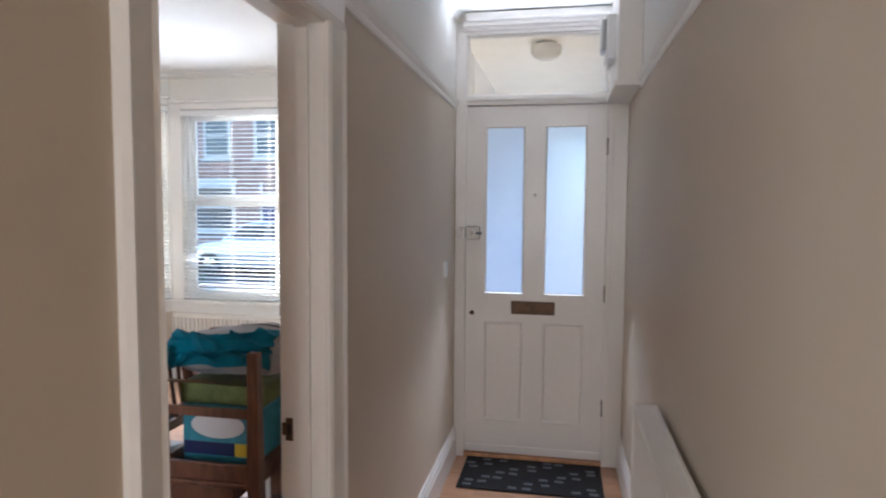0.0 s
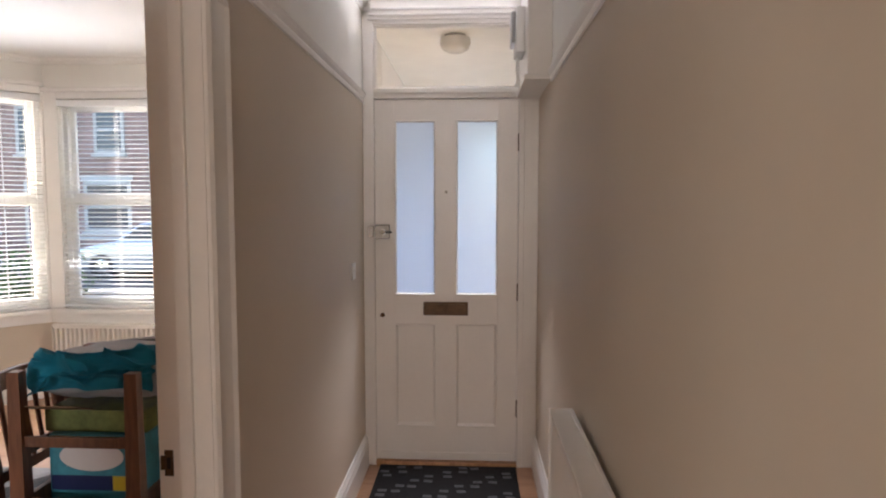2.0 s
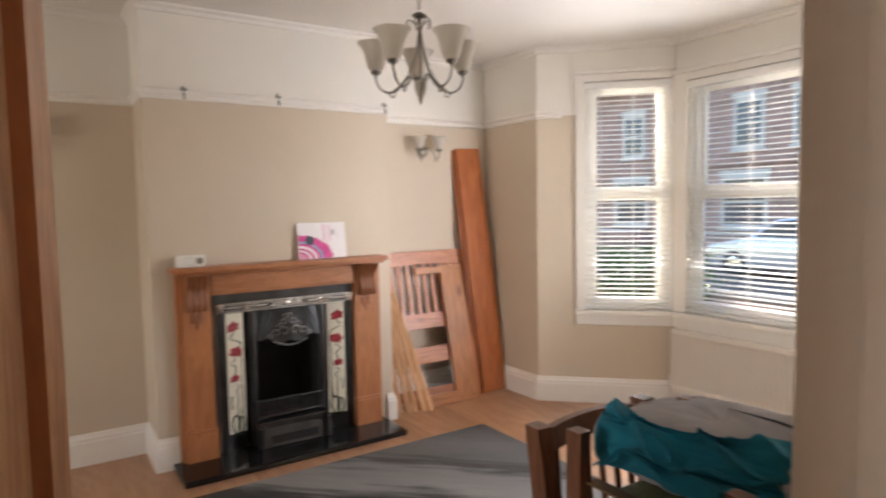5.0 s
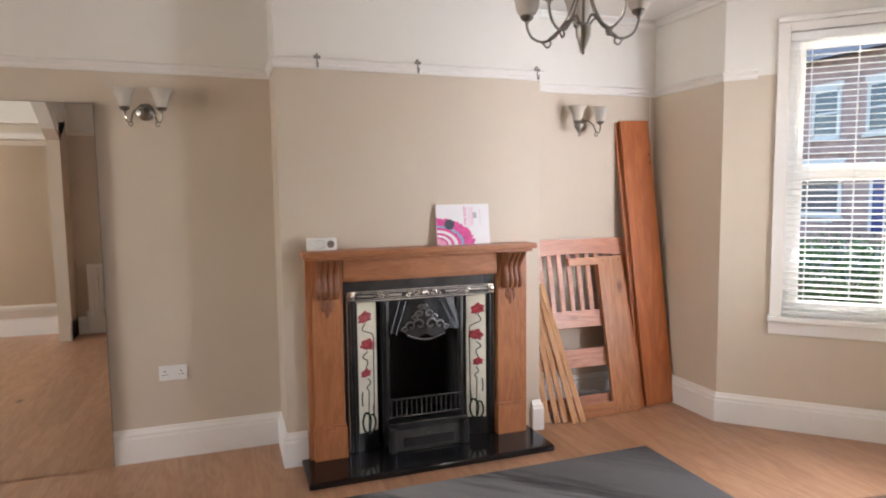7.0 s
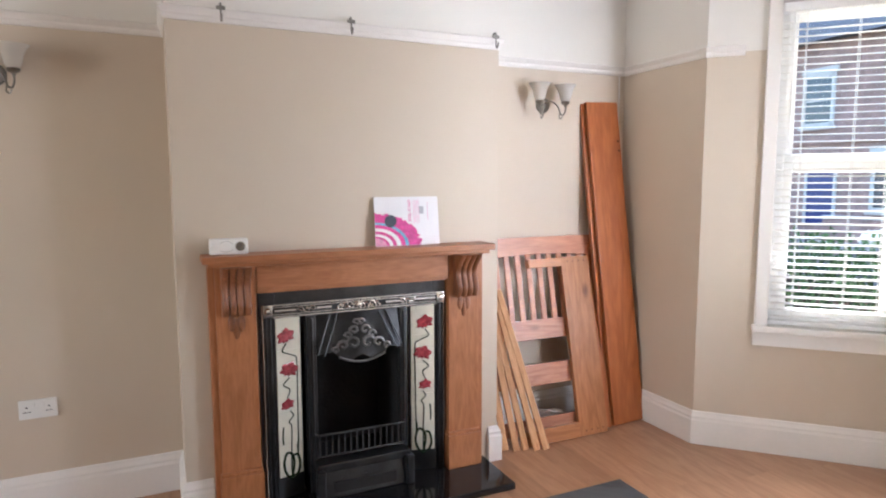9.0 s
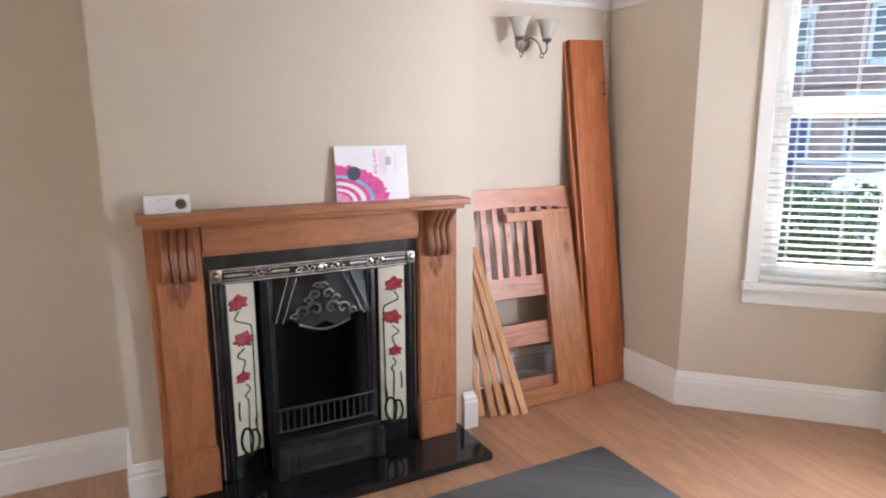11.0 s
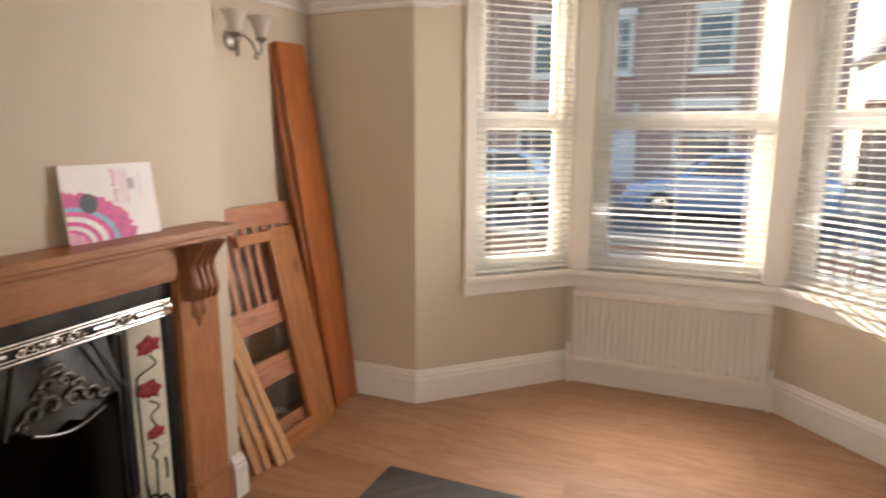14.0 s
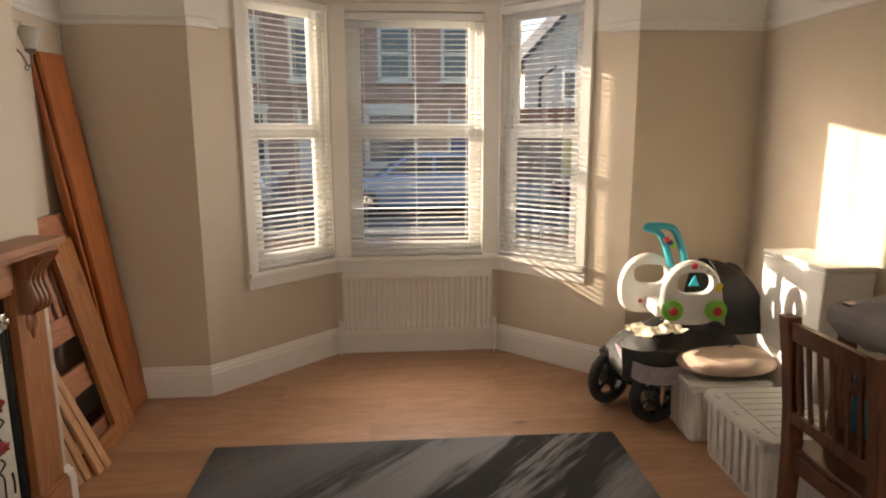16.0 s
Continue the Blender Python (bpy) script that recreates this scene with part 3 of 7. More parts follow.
part("jamb_head", box(XE - 0.003, XHL + 0.003, DY0 - 0.012, DY1 + 0.012, DZ - 0.006, DZ + 0.012), M_GLOSS, lining)
part("stop", box(-0.818, -0.785, DY1 - 0.018, DY1 - 0.004, 0, DZ - 0.02, 0.002), M_GLOSS, lining)
part("stop", box(-0.818, -0.785, DY0 + 0.004, DY0 + 0.018, 0, DZ - 0.02, 0.002), M_GLOSS, lining)
part("stop_head", box(-0.818, -0.785, DY0 + 0.018, DY1 - 0.018, DZ - 0.02, DZ - 0.006, 0.002), M_GLOSS, lining)
part("strike_plate", join(box(-0.862, -0.84, DY1 - 0.0065, DY1 - 0.004, 0.875, 0.94, 0.001), box(-0.872, -0.862, DY1 - 0.0065, DY1 + 0.002, 0.89, 0.925, 0.001)), M_BRASS, lining, "aged brass strike plate")
part("latch_hole", box(-0.856, -0.846, DY1 - 0.0072, DY1 - 0.006, 0.893, 0.922), M_SOOT_SHADE, lining)


# ---- daylight standing in the window openings ----
def sky_light(name, m, s0, s1, z, height, tilt, watts, colour=(1.0, 0.955, 0.94), spread=76, turn=0, off=-0.10):
    """An area lamp just inside an opening, thrown up or down into the room by tilt degrees and sideways by turn."""
    la = bpy.data.lights.new(name, "AREA")
    la.shape, la.size, la.size_y = "RECTANGLE", s1 - s0, height
    la.energy, la.color, la.spread = watts, colour, radians(spread)
    ob = new(name, la)
    ob.matrix_world = m @ pose((s0 + s1) / 2, off, z, 0, 0, turn) @ pose(0, 0, 0, -90 - tilt)
    return ob


# the slats throw the sky's light half up to the ceiling and half down to the floor
SKY_UP, SKY_DOWN = 0.55, 0.4
for nm, win, s0, s1, share in (("west", WIN_L, 0.40, 0.90, 0.7), ("north", WIN_C, 0.16, 1.0, 1.0), ("east", WIN_R, 0.07, 0.57, 0.7)):
    sky_light("window_light_up_" + nm, win, s0, s1, 1.0, 0.3, 50, SKY_UP * share)
    sky_light("window_light_down_" + nm, win, s0, s1, 1.15, 0.3, -42, SKY_DOWN * share)
sky_light("window_light_across_east", WIN_R, 0.10, 0.54, 1.5, 1.3, 0, 1.6, spread=76, turn=-15, off=-0.24)
sky_light("window_light_across_west", WIN_L, 0.43, 0.87, 1.5, 1.3, 0, 0.8, spread=78, turn=36, off=-0.24)
DOOR_M = Matrix.Translation((0, YD, 0))
sky_light("fanlight_light", DOOR_M, -0.66, 0.11, 2.36, 0.2, 50, 0.5, spread=92)
sky_light("door_pane_light", DOOR_M, -0.55, 0.0, 1.15, 0.3, -50, 0.4, spread=92)
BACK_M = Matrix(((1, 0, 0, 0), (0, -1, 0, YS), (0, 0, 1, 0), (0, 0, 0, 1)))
# added fill lamp at an unseen back door, lifts the dark hall walls
sky_light("hall_end_fill", BACK_M, -0.52, 0.02, 1.5, 0.3, 0, 5.5, (1.0, 0.82, 0.64), 160)
# added fill lamp at an unseen window, brightens the hall wall and alcove
sky_light("rear_room_fill", BACK_M, -3.35, -1.75, 1.6, 1.1, 0, 9.5, (1.0, 0.88, 0.74), 150)


# ---- bay windows and blinds ----
def window(name, m, s0, s1, z0, z1, side_casing, label):
    """A white sash-style window in its opening: casing inside, outer frame, two sashes with panes, sill."""
    w = thing(name, m, label, "window", "bay windows", "structure")
    c0, c1 = side_casing
    part("casing", box(s0 - c0, s0 + 0.004, -0.022, 0.004, z0 - 0.03, z1 + 0.075, 0.004), M_GLOSS, w)
    part("casing", box(s1 - 0.004, s1 + c1, -0.022, 0.004, z0 - 0.03, z1 + 0.075, 0.004), M_GLOSS, w)
    part("casing_head", join(box(s0 + 0.004, s1 - 0.004, -0.02, 0.004, z1 - 0.004, z1 + 0.05, 0.003),
                             box(s0 - c0 - 0.005, s1 + c1 + 0.005, -0.04, 0.0, z1 + 0.05, z1 + 0.082, 0.008)), M_GLOSS, w)
    part("reveal", join(cuboid(bmesh.new(), s0, s0 + 0.008, 0.004, 0.032, z0, z1), cuboid(bmesh.new(), s1 - 0.008, s1, 0.004, 0.032, z0, z1),
                        cuboid(bmesh.new(), s0, s1, 0.004, 0.032, z1 - 0.008, z1)), M_GLOSS, w)
    part("sill", join(box(s0 - c0 - 0.012, s1 + c1 + 0.012, -0.055, 0.032, z0 - 0.028, z0 + 0.008, 0.008),
                      box(s0 - c0 - 0.005, s1 + c1 + 0.005, -0.022, 0.0, z0 - 0.105, z0 - 0.028, 0.005)), M_GLOSS, w, "white painted window board with apron")
    fo = 0.05
    part("window_frame", join(box(s0, s0 + fo, 0.032, 0.10, z0, z1, 0.006), box(s1 - fo, s1, 0.032, 0.10, z0, z1, 0.006),
                              box(s0 + fo, s1 - fo, 0.032, 0.10, z0, z0 + fo, 0.006), box(s0 + fo, s1 - fo, 0.032, 0.10, z1 - fo, z1, 0.006)), M_UPVC, w)
    zm = 1.568
    for nm, a, b, y, lo, hi in (("lower_sash", z0 + fo, zm + 0.012, 0.038, 0.05, 0.062), ("upper_sash", zm - 0.012, z1 - fo, 0.066, 0.062, 0.04)):
        x0, x1, t = s0 + fo, s1 - fo, 0.042
        sash = part(nm, join(box(x0, x0 + t, y, y + 0.026, a, b, 0.005), box(x1 - t, x1, y, y + 0.026, a, b, 0.005),
                             box(x0 + t, x1 - t, y, y + 0.026, a, a + lo, 0.005), box(x0 + t, x1 - t, y, y + 0.026, b - hi, b, 0.005)), M_UPVC, w)
        pane = part("pane", box(x0 + t - 0.004, x1 - t + 0.004, y + 0.010, y + 0.016, a + lo - 0.004, b - hi + 0.004), M_PANE, sash)
        pane.visible_shadow = False
    part("catch", join(box((s0 + s1) / 2 - 0.03, (s0 + s1) / 2 + 0.03, 0.026, 0.04, zm + 0.004, zm + 0.018, 0.003),
                       box((s0 + s1) / 2 - 0.006, (s0 + s1) / 2 + 0.02, 0.022, 0.034, zm + 0.012, zm + 0.024, 0.003)), M_UPVC, w)
    return w


window("window_1", WIN_L, 0.345, 0.96, 0.70, 2.385, (0.06, 0.012), "white double-hung window of the bay facing the street")
window("window_2", WIN_C, 0.115, 1.04, 0.70, 2.345, (0.103, 0.103), "wide white double-hung window of the bay")
window("window_3", WIN_R, 0.016, 0.631, 0.70, 2.385, (0.012, 0.06), "white double-hung window of the bay in sunlight")


def slat_mesh(width):
    me = bpy.data.meshes.new("slat")
    bm = bmesh.new()
    prof = [(-0.0195, 0.0), (-0.010, 0.0018), (0.0, 0.0025), (0.010, 0.0018), (0.0195, 0.0)]
    lo, hi = [], []
    for u, v in prof:
        lo.append((u, v))
    ring = [(u, v + 0.0014) for u, v in lo] + [(u, v - 0.0014) for u, v in reversed(lo)]
    a = [bm.verts.new((-width / 2, u, v)) for u, v in ring]
    b = [bm.verts.new((width / 2, u, v)) for u, v in ring]
    for i in range(len(ring)):
        j = (i + 1) % len(ring)
        bm.faces.new((a[i], a[j], b[j], b[i]))
    bm.faces.new(a[::-1])
    bm.faces.new(b)
    bmesh.ops.recalc_face_normals(bm, faces=bm.faces[:])
    bm.to_mesh(me)
    bm.free()
    me.materials.append(M_SLAT)
    return me


SLAT_TILT = 6


def blind(m, s0, s1, z0, z1, y, label, pitch=0.0352):
    width = s1 - s0
    b = thing("venetian_blind", m @ pose((s0 + s1) / 2, y, 0), label, "blind", "window blinds")
    part("headrail", box(-width / 2, width / 2, -0.028, 0.028, z1 - 0.045, z1, 0.004), M_UPVC, b)
    part("bottom_rail", box(-width / 2, width / 2, -0.024, 0.024, z0, z0 + 0.016, 0.005), M_UPVC, b)
    me = slat_mesh(width - 0.012)
    n = int((z1 - 0.06 - z0 - 0.02) / pitch)
    for k in range(n):
        piece("slat", me, b, pose(random.uniform(-0.001, 0.001), 0, z0 + 0.035 + k * pitch, SLAT_TILT + random.uniform(-1.2, 1.2), random.uniform(-0.15, 0.15), 0))
    for x in (-width / 2 + 0.11, 0.0 if width > 0.8 else 0.04, width / 2 - 0.11):
        part("ladder_cord", join(tube([(x, -0.021, z0 + 0.01), (x, -0.021, z1 - 0.03)], 0.0013, 5), tube([(x, 0.021, z0 + 0.01), (x, 0.021, z1 - 0.03)], 0.0013, 5),
                                 tube([(x, 0.0, z0 + 0.01), (x, 0.0, z1 - 0.03)], 0.0009, 5)), M_CABLE, b)
    part("wand", tube([(-width / 2 + 0.05, -0.034, z1 - 0.05), (-width / 2 + 0.05, -0.036, z1 - 0.75)], 0.004, 8), M_UPVC, b, "clear tilt wand", True)
    return b


blind(WIN_L, 0.352, 0.953, 0.725, 2.37, -0.006, "white venetian blind with open slats in the bay window")
blind(WIN_C, 0.122, 1.033, 0.725, 2.33, -0.006, "wide white venetian blind with open slats in the bay window")
blind(WIN_R, 0.023, 0.624, 0.725, 2.37, -0.006, "sunlit white venetian blind with open slats")


# ---- front door, fanlight and meter box ----
def panel_moulding(x0, x1, y, z0, z1, w=0.018, d=0.012):
    """Four mitred bead strips round a panel on a face towards -y."""
    bm = bmesh.new()
    o = [(x0, z0), (x1, z0), (x1, z1), (x0, z1)]
    i = [(x0 + w, z0 + w), (x1 - w, z0 + w), (x1 - w, z1 - w), (x0 + w, z1 - w)]
    mid = [((a[0] * 2 + b[0]) / 3, (a[1] * 2 + b[1]) / 3) for a, b in zip(o, i)]
    vo = [bm.verts.new((p[0], y, p[1])) for p in o]
    vm = [bm.verts.new((p[0], y - d * 0.35, p[1])) for p in mid]
    vi = [bm.verts.new((p[0], y + d, p[1])) for p in i]
    for k in range(4):
        j = (k + 1) % 4
        bm.faces.new((vo[k], vo[j], vm[j], vm[k]))
        bm.faces.new((vm[k], vm[j], vi[j], vi[k]))
    bmesh.ops.recalc_face_normals(bm, faces=bm.faces[:])
    return bm


fd = thing("door_1", pose(0, 0, 0), "white painted front door with two frosted glass panes", "door", "", "structure")
FX0, FX1, FZ0, FZ1 = -0.678, 0.136, 0.035, 2.122
Y0, Y1 = YD, YD + 0.045
GL = ((-0.567, -0.330), (-0.217, 0.024))
part("stile", box(FX0, GL[0][0], Y0, Y1, FZ0, FZ1, 0.002), M_GLOSS, fd)
part("stile", box(GL[1][1], FX1, Y0, Y1, FZ0, FZ1, 0.002), M_GLOSS, fd)
part("muntin", box(GL[0][1], GL[1][0], Y0, Y1, 0.235, 2.006), M_GLOSS, fd)
part("top_rail", box(GL[0][0], GL[1][1], Y0, Y1, 2.006, FZ1), M_GLOSS, fd)
part("bottom_rail", box(GL[0][0], GL[1][1], Y0, Y1, FZ0, 0.235), M_GLOSS, fd)
for a, b in GL:
    part("lock_rail", box(a, b, Y0, Y1, 0.845, 1.010), M_GLOSS, fd)
    part("panel", box(a - 0.005, b + 0.005, Y0 + 0.012, Y0 + 0.03, 0.23, 0.85), M_GLOSS, fd)
    part("panel_moulding", panel_moulding(a, b, Y0, 0.235, 0.845), M_GLOSS, fd)
    part("glazing_bead", panel_moulding(a, b, Y0, 1.010, 2.006, 0.012, 0.01), M_GLOSS, fd)
    g = part("pane", box(a - 0.004, b + 0.004, Y0 + 0.018, Y0 + 0.024, 1.006, 2.010), M_FROST, fd, "frosted glass pane")
    g.visible_shadow = False
part("weather_bar", box(FX0 + 0.01, FX1 - 0.01, Y0 - 0.012, Y0, FZ0 + 0.005, FZ0 + 0.05, 0.005), M_GLOSS, fd)
lp = part("letter_plate", box(-0.402, -0.145, Y0 - 0.008, Y0, 0.893, 0.971, 0.003), M_BRASS, fd, "dull brass letter plate")
part("flap", box(-0.385, -0.162, Y0 - 0.013, Y0 - 0.008, 0.905, 0.959, 0.004), M_BRASS, lp)
for x in (-0.395, -0.152):
    part("screw", moved(lathe([(0, 0.003), (0.005, 0.003), (0.006, 0)], 12), pose(x - 0.0 if x > -0.3 else x, Y0 - 0.008, 0.932, 90)), M_BRASS, lp)
rim = part("rim_lock", box(FX0 + 0.0, FX0 + 0.085, Y0 - 0.032, Y0, 1.335, 1.415, 0.006), M_PEWTER, fd, "satin chrome night latch")
part("knob", moved(lathe([(0, 0.03), (0.014, 0.03), (0.018, 0.022), (0.014, 0.012), (0.009, 0.0)], 16), pose(FX0 + 0.05, Y0 - 0.03, 1.375, 90)), M_CHROME, rim, "", True)
part("snib", box(FX0 + 0.065, FX0 + 0.10, Y0 - 0.05, Y0 - 0.04, 1.366, 1.382, 0.004), M_IRON, rim)
part("keep", box(FX0 - 0.038, FX0 - 0.004, Y0 - 0.03, Y0 + 0.002, 1.342, 1.408, 0.005), M_CHROME, fd, "satin chrome latch keep")
part("keyhole_cover", moved(lathe([(0, 0.004), (0.010, 0.004), (0.014, 0.0)], 16), pose(-0.64, Y0, 0.891, 90)), M_BRASS, fd)
part("door_viewer", moved(lathe([(0, 0.004), (0.006, 0.005), (0.009, 0.0)], 14), pose(-0.271, Y0, 1.601, 90)), M_CHROME, fd)
for z in (0.30, 0.98, 1.83):
    part("hinge", join(box(FX1 - 0.004, FX1 + 0.012, Y0 - 0.008, Y0 + 0.003, z, z + 0.10, 0.003)), M_BRASS, fd)

ff = thing("door_frame_front", pose(0, 0, 0), "white gloss front door frame with transom", "door frame", "", "structure")
part("post", box(XHL + 0.001, FX0 - 0.003, Y0 - 0.012, Y1 + 0.05, 0, 2.60, 0.004), M_GLOSS, ff)
part("post", box(FX1 + 0.003, 0.17, Y0 - 0.012, Y1 + 0.05, 0, 2.60, 0.004), M_GLOSS, ff)
part("lining_board", box(0.17, XHR - 0.001, Y0 - 0.005, Y0 + 0.02, 0, 2.17, 0.003), M_GLOSS, ff)
part("transom", join(box(FX0 - 0.003, FX1 + 0.003, Y0 - 0.012, Y1 + 0.05, 2.126, 2.178, 0.004), box(FX0 - 0.003, FX1 + 0.003, Y0 - 0.022, Y0 - 0.01, 2.150, 2.180, 0.006)), M_GLOSS, ff)
part("head", box(FX0 - 0.003, FX1 + 0.003, Y0 - 0.012, Y1 + 0.05, 2.535, 2.60, 0.004), M_GLOSS, ff)
part("crown_moulding", join(box(XHL + 0.03, 0.19, Y0 - 0.03, Y0 - 0.01, 2.555, 2.575, 0.004), box(XHL + 0.045, 0.19, Y0 - 0.055, Y0 - 0.01, 2.575, 2.60, 0.006),
                            box(XHL + 0.06, 0.19, Y0 - 0.085, Y0 - 0.01, 2.60, 2.645, 0.01)), M_GLOSS, ff)
fan = part("fanlight", box(FX0 - 0.001, FX1 + 0.001, Y0 + 0.015, Y0 + 0.021, 2.174, 2.539), M_PANE, ff, "clear fanlight pane")
fan.visible_shadow = False
part("glazing_bead", panel_moulding(FX0 - 0.003, FX1 + 0.003, Y0 + 0.001, 2.178, 2.535, 0.016, 0.012), M_GLOSS, ff)
part("threshold", box(FX0 - 0.003, FX1 + 0.003, Y0 - 0.02, Y1 + 0.06, 0.0, 0.028, 0.004), M_DOORPINE, ff)

mb = thing("meter_cupboard", pose(0.19, 3.68, 2.14), "white painted boxing for the meter over the front door", "meter box")
part("casing", prism([(-0.055, 0.0), (0.059, 0.0), (0.059, 0.505), (-0.055, 0.505)], "Y", -0.285, 0.262, 0.003), M_GLOSS, mb)
part("skirt_board", box(-0.07, 0.059, -0.295, 0.262, -0.022, 0.0, 0.004), M_GLOSS, mb)
mt = part("meter", box(-0.10, -0.055, -0.14, 0.06, 0.14, 0.36, 0.008), M_PLASTIC, mb, "grey electricity meter")
part("cover", box(-0.122, -0.10, -0.12, 0.03, 0.19, 0.34, 0.006), surface("grey_plastic", (0.35, 0.35, 0.35), 0.4), mt)
part("cable", tube(smooth_line([(-0.08, 0.0, 0.14), (-0.085, 0.03, 0.09), (-0.075, 0.08, 0.05), (-0.06, 0.12, 0.0)]), 0.006, 8), M_PLASTIC, mb)

sw = thing("light_switch", pose(XHL, 3.62, 1.14), "white plastic light switch on the hall wall", "switch")
part("plate", box(0, 0.009, -0.043, 0.043, 0, 0.086, 0.003), M_PLASTIC, sw)
part("rocker", box(0.009, 0.014, -0.008, 0.008, 0.03, 0.056, 0.002), M_PLASTIC, sw)

# porch: soffit with lamp outside the fanlight
# pale slab added as a reflector, bounces sunlight up to the porch ceiling
structure("front_path", box(-0.95, 0.5, 4.75, 8.3, -0.34, -0.30), surface("pale_concrete", (0.5, 0.48, 0.44), 0.9, vary=0.12), "pale concrete slab added to bounce sun onto the porch ceiling", "path")
structure("porch_ceiling", box(XHL, XHR, YD + 0.15, 6.3, 2.60, 2.645), surface("porch_paint", (0.8, 0.78, 0.72), 0.7, vary=0.03), "white porch ceiling", "porch")
# white boards added to block roofs and sky, keeping the fanlight evenly pale
structure("porch_beam", box(XHL, XHR, 6.3, 6.45, 2.2, 2.645), M_GLOSS, "white board added to screen the street from the fanlight", "porch")
structure("porch_fascia", box(XHL - 0.05, XHL, 4.72, 6.3, 2.05, 2.60), M_GLOSS, "white side board added to even out the fanlight view", "porch")
structure("porch_fascia", box(XHR, XHR + 0.05, 4.78, 6.3, 2.05, 2.60), M_GLOSS, "white side board added to even out the fanlight view", "porch")
pl = thing("porch_lamp", pose(-0.235, 4.45, 2.60), "round glass porch lamp", "lamp")
part("base", moved(lathe([(0, 0), (0.07, 0), (0.07, -0.02), (0.05, -0.025)], 24), pose(0, 0, 0)), M_CHROME, pl, "", True)
part("bowl", lathe([(0.095, -0.02), (0.10, -0.05), (0.085, -0.085), (0.05, -0.105), (0.0, -0.11)], 24), M_OPAL, pl, "ribbed glass bowl", True)


# ---- open pine door of the room ----
def pine_door(m):
    d = thing("door_2", m, "open varnished pine panel door", "door", "", "structure")
    W, H, T = 0.755, 1.985, 0.04
    st, mu = 0.105, 0.1
    part("stile", box(0, st, 0, T, 0.01, H, 0.003), M_DOORPINE, d)
    part("stile", box(W - st, W, 0, T, 0.01, H, 0.003), M_DOORPINE, d)
    cx = W / 2
    for z0, z1 in ((0.01, 0.22), (0.80, 0.98), (H - 0.12, H)):
        part("rail", box(st, W - st, 0, T, z0, z1), M_DOORPINE, d)
    for z0, z1 in ((0.22, 0.80), (0.98, H - 0.12)):
        part("muntin", box(cx - mu / 2, cx + mu / 2, 0, T, z0, z1), M_DOORPINE, d)
        for x0, x1 in ((st, cx - mu / 2), (cx + mu / 2, W - st)):
            part("panel", box(x0 - 0.004, x1 + 0.004, 0.014, T - 0.014, z0 - 0.004, z1 + 0.004), M_DOORPINE, d)
            part("panel_moulding", panel_moulding(x0, x1, 0.0, z0, z1, 0.02, 0.014), M_BOARD, d, "darker stained bead")
            part("panel_moulding", moved(panel_moulding(-x1, -x0, 0.0, z0, z1, 0.02, 0.014), pose(0, T, 0, 0, 0, 180)), M_BOARD, d, "darker stained bead")
    for y, s in ((0, -1), (T, 1)):
        part("door_knob", moved(lathe([(0.026, 0), (0.026, 0.004), (0.01, 0.008), (0.009, 0.03), (0.024, 0.042), (0.027, 0.055), (0.02, 0.066), (0, 0.068)], 20),
                                pose(W - 0.055, y, 0.98, 90 if s < 0 else -90)), M_BRASS, d, "brass door knob", True)
    return d


ang = math.degrees(math.atan2(1.318 - DY0, -1.60 - XE))
pine_door(pose(XE - 0.012, DY0 + 0.004, 0.0, 0, 0, ang))

# unseen window added in the rear wall, set behind the rear room fill lamp
rw = thing("window_4_unseen", pose(-2.55, YS - 0.1, 0.95), "unseen wide white window added to light the rear room and hall", "window", "", "structure")
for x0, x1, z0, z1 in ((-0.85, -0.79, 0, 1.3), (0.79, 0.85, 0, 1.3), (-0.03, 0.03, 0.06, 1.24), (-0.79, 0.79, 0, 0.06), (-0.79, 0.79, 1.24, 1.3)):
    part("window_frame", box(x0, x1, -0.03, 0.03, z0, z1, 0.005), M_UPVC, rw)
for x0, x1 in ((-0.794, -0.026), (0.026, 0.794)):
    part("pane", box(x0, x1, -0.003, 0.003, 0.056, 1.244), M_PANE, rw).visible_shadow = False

# unseen half-glazed door added at the far end of the hall for its fill lamp
bd = thing("door_3_unseen", pose(0, 0, 0), "unseen white half-glazed door added at the hall end for light", "door", "", "structure")
part("panel", box(-0.62, 0.12, YS - 0.12, YS - 0.08, 0.0, 1.0), M_GLOSS, bd)
for x0, x1, z0, z1 in ((-0.62, -0.52, 1.0, 2.05), (0.02, 0.12, 1.0, 2.05), (-0.52, 0.02, 1.93, 2.05)):
    part("stile", box(x0, x1, YS - 0.12, YS - 0.08, z0, z1), M_GLOSS, bd)
bp_ = part("pane", box(-0.525, 0.025, YS - 0.105, YS - 0.099, 0.995, 1.935), M_FROST, bd)
bp_.visible_shadow = False


